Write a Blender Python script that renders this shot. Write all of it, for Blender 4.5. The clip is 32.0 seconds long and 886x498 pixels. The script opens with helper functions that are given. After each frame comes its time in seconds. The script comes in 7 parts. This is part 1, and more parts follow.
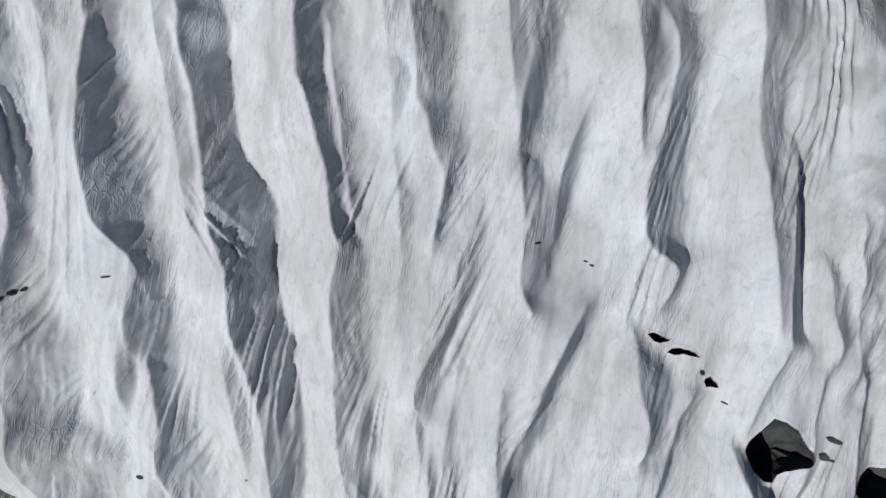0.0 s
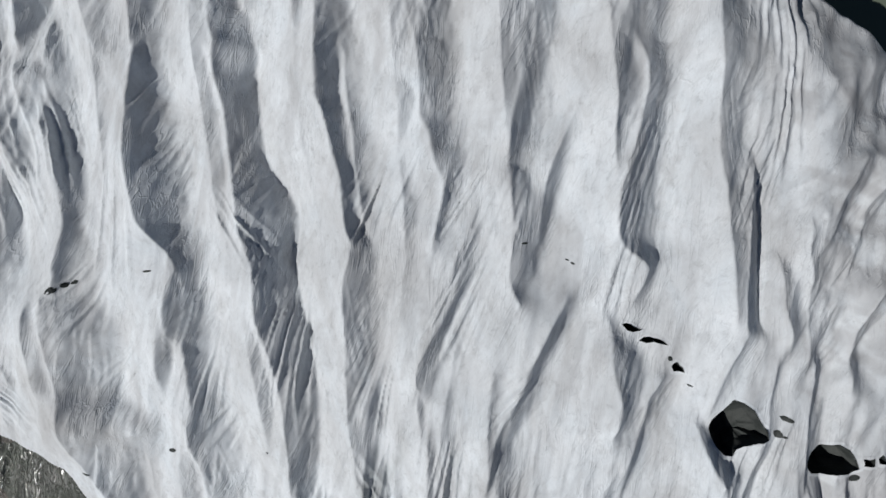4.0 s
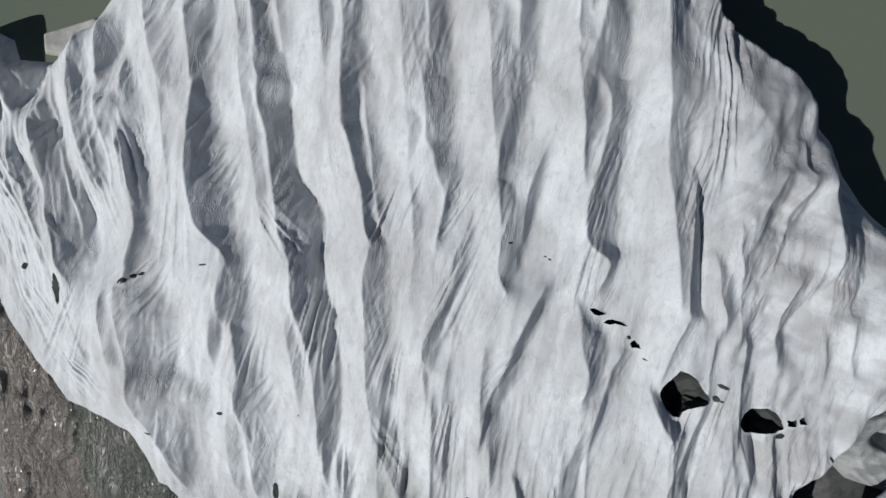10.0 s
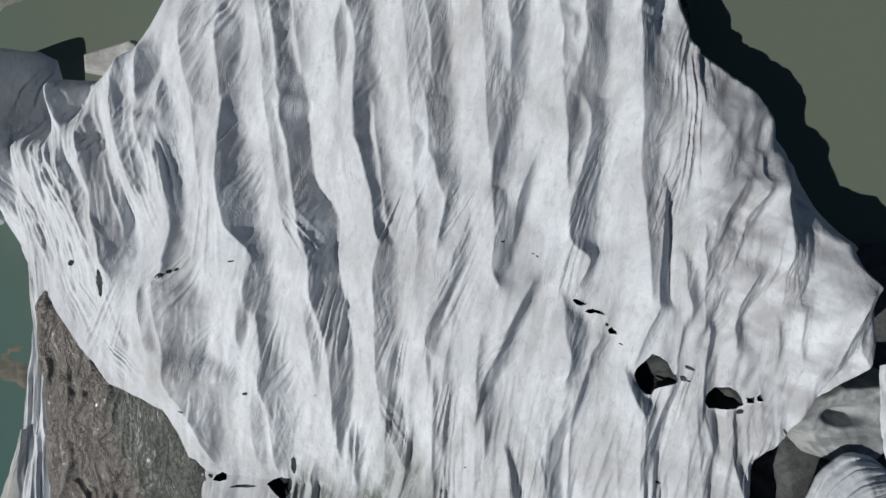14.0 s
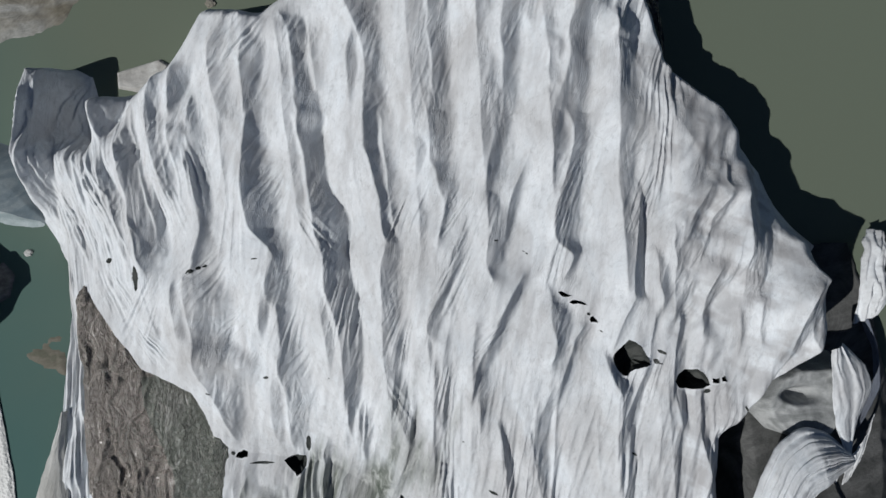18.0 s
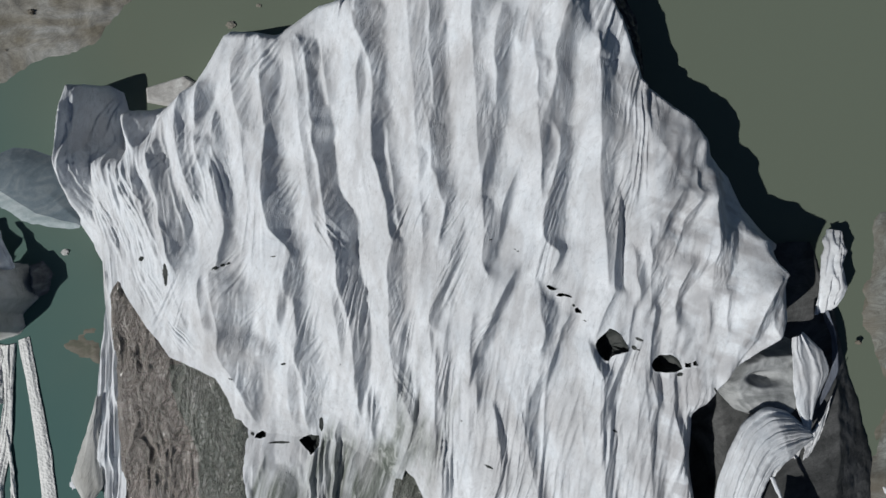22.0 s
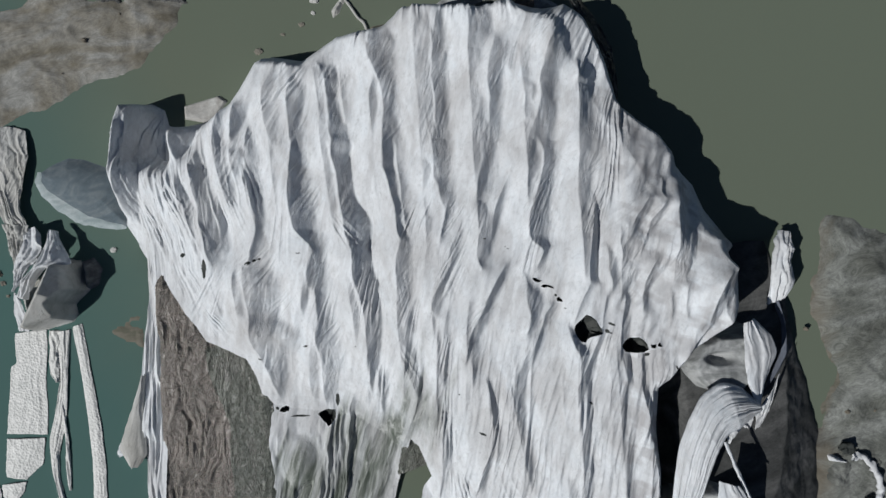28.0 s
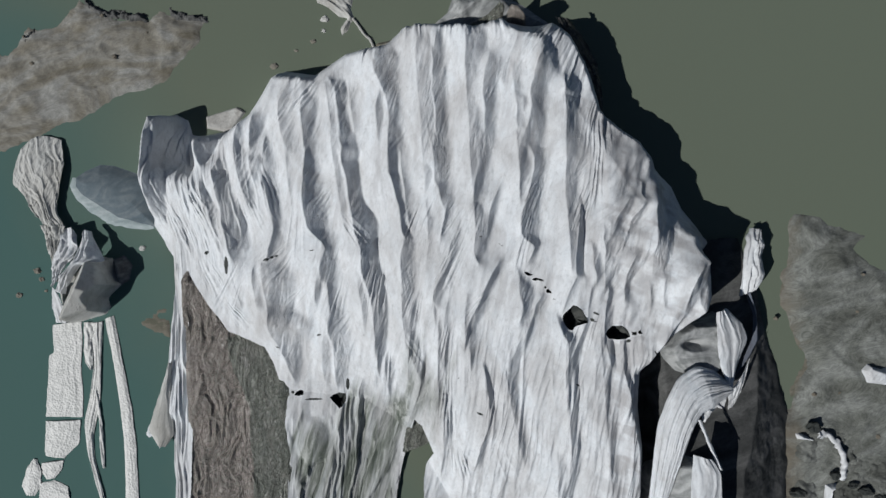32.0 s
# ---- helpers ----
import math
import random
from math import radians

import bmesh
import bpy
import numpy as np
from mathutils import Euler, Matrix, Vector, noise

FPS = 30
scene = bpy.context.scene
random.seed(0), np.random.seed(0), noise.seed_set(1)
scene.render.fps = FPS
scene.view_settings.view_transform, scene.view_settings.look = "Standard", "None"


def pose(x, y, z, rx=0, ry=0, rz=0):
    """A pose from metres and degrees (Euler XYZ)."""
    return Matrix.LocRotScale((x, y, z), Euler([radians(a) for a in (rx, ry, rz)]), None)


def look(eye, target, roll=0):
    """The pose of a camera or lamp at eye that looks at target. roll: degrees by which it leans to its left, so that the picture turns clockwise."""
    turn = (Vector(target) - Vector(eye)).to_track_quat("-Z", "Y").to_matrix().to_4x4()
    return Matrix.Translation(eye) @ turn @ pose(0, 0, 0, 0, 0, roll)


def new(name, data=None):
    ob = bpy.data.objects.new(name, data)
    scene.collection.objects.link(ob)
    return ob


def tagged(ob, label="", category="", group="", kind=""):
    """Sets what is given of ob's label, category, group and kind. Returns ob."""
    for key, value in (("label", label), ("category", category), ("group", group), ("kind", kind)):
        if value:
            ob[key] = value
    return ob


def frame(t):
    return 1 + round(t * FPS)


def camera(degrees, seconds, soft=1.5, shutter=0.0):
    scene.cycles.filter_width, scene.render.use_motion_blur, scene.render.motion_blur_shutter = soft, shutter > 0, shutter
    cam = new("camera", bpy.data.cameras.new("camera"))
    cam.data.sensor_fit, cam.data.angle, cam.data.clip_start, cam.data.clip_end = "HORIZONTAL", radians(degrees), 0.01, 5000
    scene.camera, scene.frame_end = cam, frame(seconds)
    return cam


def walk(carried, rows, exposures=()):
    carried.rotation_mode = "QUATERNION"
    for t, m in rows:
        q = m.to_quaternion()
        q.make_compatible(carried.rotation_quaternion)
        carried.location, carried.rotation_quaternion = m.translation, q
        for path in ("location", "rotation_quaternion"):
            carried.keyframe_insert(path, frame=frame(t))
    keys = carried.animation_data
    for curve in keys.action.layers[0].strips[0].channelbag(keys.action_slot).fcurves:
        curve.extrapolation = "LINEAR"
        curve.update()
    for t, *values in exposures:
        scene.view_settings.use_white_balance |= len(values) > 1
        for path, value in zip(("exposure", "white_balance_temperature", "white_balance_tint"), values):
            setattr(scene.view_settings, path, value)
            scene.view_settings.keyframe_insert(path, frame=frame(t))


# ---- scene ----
cam = camera(73.0, 32.0)
# seconds, place in metres, turn in degrees: a drone that rises and looks down
ROWS = [
    (0.0, -0.641, 0.715, 30.992, -0.114, -0.140, -0.105),
    (0.5, -0.579, 0.647, 31.362, 0.034, -0.027, -0.071),
    (1.0, -0.523, 0.584, 31.748, 0.168, 0.077, -0.034),
    (1.5, -0.472, 0.526, 32.149, 0.289, 0.171, 0.005),
    (2.0, -0.427, 0.471, 32.565, 0.400, 0.256, 0.045),
    (2.5, -0.387, 0.420, 32.993, 0.500, 0.332, 0.086),
    (3.0, -0.351, 0.371, 33.435, 0.592, 0.401, 0.127),
    (3.5, -0.319, 0.325, 33.889, 0.674, 0.462, 0.167),
    (5.5, -0.227, 0.157, 35.807, 0.936, 0.639, 0.310),
    (6.0, -0.212, 0.117, 36.309, 0.987, 0.669, 0.340),
    (6.5, -0.199, 0.078, 36.819, 1.034, 0.693, 0.367),
    (7.0, -0.188, 0.039, 37.337, 1.077, 0.713, 0.390),
    (7.5, -0.180, 0.000, 37.861, 1.117, 0.728, 0.410),
    (8.0, -0.173, -0.039, 38.392, 1.154, 0.740, 0.427),
    (8.5, -0.168, -0.078, 38.929, 1.189, 0.747, 0.440),
    (9.0, -0.164, -0.118, 39.472, 1.221, 0.751, 0.450),
    (9.5, -0.162, -0.159, 40.020, 1.252, 0.752, 0.457),
    (10.0, -0.161, -0.200, 40.572, 1.281, 0.750, 0.461),
    (10.5, -0.162, -0.242, 41.130, 1.310, 0.745, 0.461),
    (11.0, -0.163, -0.285, 41.691, 1.337, 0.738, 0.459),
    (11.5, -0.165, -0.329, 42.256, 1.364, 0.730, 0.453),
    (12.0, -0.168, -0.373, 42.825, 1.391, 0.719, 0.446),
    (12.5, -0.171, -0.419, 43.398, 1.417, 0.707, 0.436),
    (13.0, -0.175, -0.466, 43.974, 1.444, 0.693, 0.424),
    (13.5, -0.180, -0.514, 44.553, 1.470, 0.679, 0.410),
    (14.0, -0.185, -0.563, 45.135, 1.497, 0.663, 0.395),
    (14.5, -0.190, -0.613, 45.720, 1.524, 0.647, 0.378),
    (16.5, -0.213, -0.822, 48.089, 1.636, 0.581, 0.306),
    (17.0, -0.219, -0.877, 48.688, 1.665, 0.565, 0.288),
    (17.5, -0.225, -0.932, 49.289, 1.694, 0.548, 0.270),
    (18.0, -0.231, -0.989, 49.894, 1.724, 0.533, 0.253),
    (18.5, -0.237, -1.046, 50.501, 1.754, 0.518, 0.237),
    (19.0, -0.242, -1.103, 51.111, 1.784, 0.504, 0.222),
    (19.5, -0.247, -1.162, 51.724, 1.815, 0.491, 0.209),
    (20.0, -0.252, -1.220, 52.340, 1.846, 0.480, 0.197),
    (20.5, -0.256, -1.280, 52.959, 1.876, 0.469, 0.186),
    (21.0, -0.260, -1.340, 53.581, 1.907, 0.459, 0.178),
    (21.5, -0.264, -1.400, 54.207, 1.937, 0.451, 0.171),
    (22.0, -0.267, -1.461, 54.837, 1.967, 0.444, 0.167),
    (22.5, -0.269, -1.522, 55.470, 1.996, 0.439, 0.164),
    (23.0, -0.270, -1.584, 56.108, 2.026, 0.435, 0.162),
    (23.5, -0.270, -1.647, 56.749, 2.054, 0.433, 0.163),
    (24.0, -0.270, -1.709, 57.395, 2.081, 0.433, 0.165),
    (24.5, -0.268, -1.773, 58.046, 2.108, 0.434, 0.168),
    (25.0, -0.266, -1.836, 58.702, 2.134, 0.437, 0.172),
    (25.5, -0.262, -1.901, 59.362, 2.158, 0.442, 0.177),
    (27.5, -0.229, -2.166, 62.061, 2.243, 0.479, 0.194),
    (28.0, -0.217, -2.234, 62.752, 2.260, 0.493, 0.194),
    (28.5, -0.201, -2.304, 63.448, 2.276, 0.509, 0.192),
    (29.0, -0.184, -2.376, 64.152, 2.290, 0.526, 0.186),
    (29.5, -0.164, -2.449, 64.864, 2.302, 0.545, 0.175),
    (30.0, -0.140, -2.524, 65.583, 2.313, 0.567, 0.158),
    (30.5, -0.114, -2.601, 66.309, 2.322, 0.589, 0.135),
    (31.0, -0.084, -2.680, 67.044, 2.329, 0.614, 0.103),
    (31.5, -0.051, -2.762, 67.788, 2.334, 0.639, 0.062),
    (32.0, -0.013, -2.848, 68.540, 2.337, 0.667, 0.010),
]
walk(cam, [(t, pose(x, y, z, rx, ry, rz)) for t, x, y, z, rx, ry, rz in ROWS])

# ---- light: clear mountain day, sun low over the lower left shore ----
SUN_TO = Vector((0.73, 0.42, -0.76)).normalized()
world = bpy.data.worlds.new("sky")
scene.world = world
world.use_nodes = True
wn = world.node_tree
sky = wn.nodes.new("ShaderNodeTexSky")
sky.sky_type = "NISHITA"
sky.sun_disc = False
sky.sun_elevation = math.asin(-SUN_TO.z)
sky.sun_rotation = math.atan2(-SUN_TO.x, -SUN_TO.y)
sky.altitude = 2200
sky.air_density = 0.9
bg = wn.nodes["Background"]
bg.inputs["Strength"].default_value = 0.04
wn.links.new(sky.outputs[0], bg.inputs["Color"])
sun = new("sun", bpy.data.lights.new("sun", "SUN"))
sun.data.energy = 5.0
sun.data.angle = radians(0.53)
sun.data.color = (0.99, 0.987, 0.97)
sun.matrix_world = look((-40, -25, 45), Vector((-40, -25, 45)) + SUN_TO)
scene.view_settings.exposure = -0.63


# ---- materials ----
def material(name, rough=0.8, spec=0.3):
    m = bpy.data.materials.new(name)
    m.use_nodes = True
    b = m.node_tree.nodes["Principled BSDF"]
    b.inputs["Roughness"].default_value = rough
    b.inputs["Specular IOR Level"].default_value = spec
    return m, m.node_tree, b


def noise_node(nt, scale, detail=6.0, stretch=(1, 1, 1), turn=0.0, rough=0.55, warp=0.0):
    co = nt.nodes.new("ShaderNodeTexCoord")
    mp = nt.nodes.new("ShaderNodeMapping")
    mp.vector_type = "TEXTURE"
    mp.inputs["Scale"].default_value = [1 / v for v in stretch]
    mp.inputs["Rotation"].default_value = (0, 0, radians(turn))
    nz = nt.nodes.new("ShaderNodeTexNoise")
    nz.inputs["Scale"].default_value = scale
    nz.inputs["Detail"].default_value = detail
    nz.inputs["Roughness"].default_value = rough
    nz.inputs["Distortion"].default_value = warp
    nt.links.new(co.outputs["Object"], mp.inputs["Vector"])
    nt.links.new(mp.outputs[0], nz.inputs["Vector"])
    return nz


def ramp(nt, source, stops):
    r = nt.nodes.new("ShaderNodeValToRGB")
    els = r.color_ramp.elements
    while len(els) < len(stops):
        els.new(0.5)
    for e, (p, c) in zip(els, stops):
        e.position = p
        e.color = (*c, 1) if len(c) == 3 else c
    nt.links.new(source, r.inputs[0])
    return r


def mix(nt, fac, a, b, mode="MIX"):
    m = nt.nodes.new("ShaderNodeMix")
    m.data_type = "RGBA"
    m.blend_type = mode
    for sock, v in ((m.inputs[0], fac), (m.inputs[6], a), (m.inputs[7], b)):
        if isinstance(v, (int, float)):
            sock.default_value = v
        elif isinstance(v, tuple):
            sock.default_value = (*v, 1)
        else:
            nt.links.new(v, sock)
    return m.outputs[2]


def bump(nt, b, source, strength, dist, chain=None):
    n = nt.nodes.new("ShaderNodeBump")
    n.inputs["Strength"].default_value = strength
    n.inputs["Distance"].default_value = dist
    nt.links.new(source, n.inputs["Height"])
    if chain is not None:
        nt.links.new(chain, n.inputs["Normal"])
    nt.links.new(n.outputs[0], b.inputs["Normal"])
    return n.outputs[0]


def cloth(name, base, stain, amount, relief=1.0, soaked=False):
    m, nt, b = material(name, 0.92, 0.15)
    big = noise_node(nt, 0.25, 6, (1, 0.4, 1), 14, 0.6, 0.8)
    mid = noise_node(nt, 0.9, 9, (1, 0.45, 1), -20, 0.68, 1.2)
    cool = noise_node(nt, 0.5, 7, (1, 0.6, 1), 35, 0.62, 0.6)
    fine = noise_node(nt, 11, 5, (1, 0.4, 1), 25, 0.7)
    speck = noise_node(nt, 30, 3, rough=0.6)
    f1 = ramp(nt, big.outputs[0], [(0.42, (0, 0, 0)), (0.74, (amount,) * 3)])
    f2 = ramp(nt, mid.outputs[0], [(0.46, (0, 0, 0)), (0.74, (0.5 * amount,) * 3)])
    f3 = ramp(nt, cool.outputs[0], [(0.42, (0, 0, 0)), (0.7, (0.35,) * 3)])
    c = mix(nt, f3.outputs[0], base, tuple(v * k for v, k in zip(base, (0.8, 0.86, 0.9))))
    c = mix(nt, f1.outputs[0], c, stain)
    c = mix(nt, f2.outputs[0], c, tuple(0.85 * v for v in stain))
    g = ramp(nt, fine.outputs[0], [(0.3, (0.95,) * 3), (0.6, (1, 1, 1))])
    c = mix(nt, 1.0, c, g.outputs[0], "MULTIPLY")
    scuff = noise_node(nt, 2.6, 10, (1, 0.55, 1), -25, 0.78, 0.5)
    g = ramp(nt, scuff.outputs[0], [(0.34, (0.8,) * 3), (0.47, (1, 1, 1)), (0.6, (1.03,) * 3)])
    c = mix(nt, 1.0, c, g.outputs[0], "MULTIPLY")
    g = ramp(nt, speck.outputs[0], [(0.28, (0.8,) * 3), (0.36, (1, 1, 1))])
    c = mix(nt, 1.0, c, g.outputs[0], "MULTIPLY")
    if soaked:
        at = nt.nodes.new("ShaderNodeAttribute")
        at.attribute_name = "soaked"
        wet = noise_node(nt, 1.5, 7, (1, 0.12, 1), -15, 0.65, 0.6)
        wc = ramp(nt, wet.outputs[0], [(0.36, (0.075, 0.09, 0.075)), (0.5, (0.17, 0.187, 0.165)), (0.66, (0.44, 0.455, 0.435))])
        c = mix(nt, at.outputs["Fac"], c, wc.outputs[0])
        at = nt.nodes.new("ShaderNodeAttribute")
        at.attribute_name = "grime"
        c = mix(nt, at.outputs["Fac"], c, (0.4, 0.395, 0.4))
    nt.links.new(c, b.inputs["Base Color"])
    w1 = noise_node(nt, 1.3, 6, (1, 0.16, 1), -28, 0.6, 0.5)
    w2 = noise_node(nt, 5, 6, (1, 0.3, 1), -20, 0.65, 0.6)
    ch = bump(nt, b, w1.outputs[0], 0.06 * relief, 0.25)
    ch = bump(nt, b, w2.outputs[0], 0.16 * relief, 0.06, ch)
    # hairline creases in patches, where the sheet is drawn tight
    for scale, turn, gate_turn in ((2.6, -30, 10), (3.4, -8, -35)):
        line = noise_node(nt, scale, 2, (1, 0.07, 1), turn, 0.5, 0.25)
        gate = noise_node(nt, 0.45, 3, (1, 0.6, 1), gate_turn, 0.5, 0.4)
        thin = ramp(nt, line.outputs[0], [(0.44, (0, 0, 0)), (0.5, (1, 1, 1)), (0.56, (0, 0, 0))])
        where = ramp(nt, gate.outputs[0], [(0.47, (0, 0, 0)), (0.6, (1, 1, 1))])
        ch = bump(nt, b, mix(nt, 1.0, thin.outputs[0], where.outputs[0], "MULTIPLY"), 0.3 * relief, 0.06, ch)
    return m


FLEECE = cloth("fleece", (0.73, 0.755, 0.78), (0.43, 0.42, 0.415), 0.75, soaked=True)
FLEECE_GREY = cloth("grey_fleece", (0.56, 0.56, 0.54), (0.28, 0.27, 0.24), 0.8, 1.4)


def film_material(name, low, mid, high):
    m, nt, b = material(name, 0.2, 0.6)
    n1 = noise_node(nt, 0.3, 6, (1, 0.6, 1), 10, 0.6, 1.5)
    n2 = noise_node(nt, 0.5, 6, (1, 0.45, 1), 6, 0.55, 3.4)
    n3 = noise_node(nt, 1.6, 6, (1, 0.4, 1), -8, 0.6, 2.8)
    n4 = noise_node(nt, 9.0, 4, (1, 0.5, 1), 4, 0.55, 1.2)
    c = ramp(nt, n1.outputs[0], [(0.36, low), (0.5, mid), (0.64, high)])
    # thin creases: narrow bands of a warped field, the light they catch painted pale
    crease = [ramp(nt, n.outputs[0], [(0.4, (0, 0, 0)), (0.46, (0.15,) * 3), (0.5, (1, 1, 1)), (0.54, (0.15,) * 3), (0.6, (0, 0, 0))]) for n in (n2, n3)]
    g = ramp(nt, n4.outputs[0], [(0.36, (0.9,) * 3), (0.5, (1,) * 3), (0.66, (1.1,) * 3)])
    col = mix(nt, 1.0, c.outputs[0], g.outputs[0], "MULTIPLY")
    for k, amount in zip(crease, (0.6, 0.5)):
        f = ramp(nt, k.outputs[0], [(0.5, (0, 0, 0)), (1.0, (amount,) * 3)])
        col = mix(nt, f.outputs[0], col, tuple(2.6 * v for v in high))
    nt.links.new(col, b.inputs["Base Color"])
    ch = bump(nt, b, crease[0].outputs[0], 0.6, 0.14)
    ch = bump(nt, b, crease[1].outputs[0], 0.8, 0.09, ch)
    bump(nt, b, n4.outputs[0], 0.2, 0.03, ch)
    return m


FILM = film_material("brown_film", (0.16, 0.147, 0.13), (0.205, 0.186, 0.166), (0.25, 0.222, 0.198))
FILM_GREEN = film_material("green_grey_film", (0.1, 0.112, 0.094), (0.13, 0.14, 0.118), (0.165, 0.166, 0.148))

# Near-black copy of the film: the flank's shade put into its colour.
SHADED_FILM = film_material("shaded_film", (0.03, 0.031, 0.03), (0.045, 0.046, 0.045), (0.07, 0.07, 0.068))


def mud_material(name, a, c2, d, swirls=0.0, relief=0.15, brown=None):
    m, nt, b = material(name, 0.9, 0.2)
    n1 = noise_node(nt, 0.11 if swirls else 0.3, 7, (0.7, 1.6, 1), 22, 0.55, 2.6)
    n2 = noise_node(nt, 2.5, 9, rough=0.7)
    n4 = noise_node(nt, 18, 4, rough=0.6)
    c = ramp(nt, n1.outputs[0], [(0.36, a), (0.5, c2), (0.62, d)])
    g = ramp(nt, n2.outputs[0], [(0.3, (0.86,) * 3), (0.7, (1.1,) * 3)])
    col = mix(nt, 1.0, c.outputs[0], g.outputs[0], "MULTIPLY")
    g = ramp(nt, n4.outputs[0], [(0.3, (0.6,) * 3), (0.42, (1,) * 3), (0.7, (1.16,) * 3)])
    col = mix(nt, 0.6, col, g.outputs[0], "MULTIPLY")
    if swirls:
        n3 = noise_node(nt, 0.2, 4, (0.8, 1.5, 1), 15, 0.5, 3.5)
        stops = [(0.30 + 0.03 * k, (1 + swirls * (0.9, -0.5, 0.3, -0.9, 0.5, -0.2)[k % 6],) * 3) for k in range(14)]
        lines = ramp(nt, n3.outputs[0], stops)
        col = mix(nt, 1.0, col, lines.outputs[0], "MULTIPLY")
    if brown:
        # brown silt washed along one margin
        co, sx, mr = nt.nodes.new("ShaderNodeTexCoord"), nt.nodes.new("ShaderNodeSeparateXYZ"), nt.nodes.new("ShaderNodeMapRange")
        nt.links.new(co.outputs["Object"], sx.inputs[0])
        wash = nt.nodes.new("ShaderNodeMath")
        wash.operation = "MULTIPLY_ADD"
        wash.inputs[1].default_value = 7.0
        nt.links.new(n1.outputs[0], wash.inputs[0])
        nt.links.new(sx.outputs[0], wash.inputs[2])
        mr.inputs[1].default_value, mr.inputs[2].default_value = brown[0] + 3.5, brown[1] + 3.5
        mr.inputs[3].default_value, mr.inputs[4].default_value = 0.75, 0.0
        nt.links.new(wash.outputs[0], mr.inputs[0])
        col = mix(nt, mr.outputs[0], col, brown[2])
    nt.links.new(col, b.inputs["Base Color"])
    bump(nt, b, n2.outputs[0], 0.5, relief)
    return m


MUD = mud_material("glacial_mud", (0.175, 0.16, 0.125), (0.225, 0.215, 0.187), (0.285, 0.285, 0.268), 0.24, 0.08)
MORAINE = mud_material("moraine_silt", (0.112, 0.117, 0.104), (0.156, 0.164, 0.149), (0.23, 0.24, 0.225), 0.34, 0.12, (37.0, 39.8, (0.18, 0.155, 0.12)))
RUBBLE = mud_material("wet_grey_rubble", (0.07, 0.074, 0.067), (0.115, 0.12, 0.11), (0.2, 0.208, 0.195), 0.3, 0.2)
DIRT = mud_material("dark_wet_dirt", (0.045, 0.047, 0.047), (0.075, 0.077, 0.076), (0.12, 0.121, 0.12), 0.2)
ICE_DARK = mud_material("dirty_ice", (0.10, 0.105, 0.11), (0.16, 0.165, 0.17), (0.22, 0.225, 0.23))
ICE_BLUE = mud_material("blue_ice", (0.10, 0.13, 0.15), (0.125, 0.155, 0.175), (0.16, 0.19, 0.205), 0.0, 0.03)
ICE_PALE = mud_material("pale_wet_ice", (0.30, 0.36, 0.37), (0.36, 0.42, 0.43), (0.44, 0.49, 0.5), 0.0, 0.03)
ICE_GREY = mud_material("grey_ice", (0.20, 0.21, 0.21), (0.30, 0.31, 0.31), (0.42, 0.43, 0.43))
SILT = mud_material("brown_silt", (0.13, 0.13, 0.10), (0.16, 0.15, 0.12), (0.19, 0.175, 0.145), 0.0, 0.05)
SLAB = mud_material("pale_slab", (0.36, 0.35, 0.33), (0.44, 0.43, 0.41), (0.5, 0.5, 0.48))
# Shaded copy of the fleece: its shade is put into the navy colour.
FLEECE_SHADED = cloth("shaded_blue_fleece", (0.16, 0.18, 0.22), (0.10, 0.10, 0.12), 0.6)


def foil_material():
    m, nt, b = material("dimpled_insulation", 0.55, 0.4)
    v = nt.nodes.new("ShaderNodeTexVoronoi")
    v.inputs["Scale"].default_value = 4.2
    co = nt.nodes.new("ShaderNodeTexCoord")
    nt.links.new(co.outputs["Object"], v.inputs["Vector"])
    n1 = noise_node(nt, 0.8, 7, rough=0.65)
    c = ramp(nt, n1.outputs[0], [(0.3, (0.60, 0.61, 0.59)), (0.7, (0.78, 0.78, 0.76))])
    g = ramp(nt, v.outputs[0], [(0.0, (0.85,) * 3), (0.6, (1, 1, 1))])
    nt.links.new(mix(nt, 1.0, c.outputs[0], g.outputs[0], "MULTIPLY"), b.inputs["Base Color"])
    bump(nt, b, v.outputs[0], 0.4, 0.15)
    return m


FOIL = foil_material()
# Near-black: the shade inside tears, hollows and crevices, put into the colour.
CAVITY = mud_material("cavity_shade", (0.024, 0.027, 0.026), (0.042, 0.047, 0.045), (0.07, 0.074, 0.071))


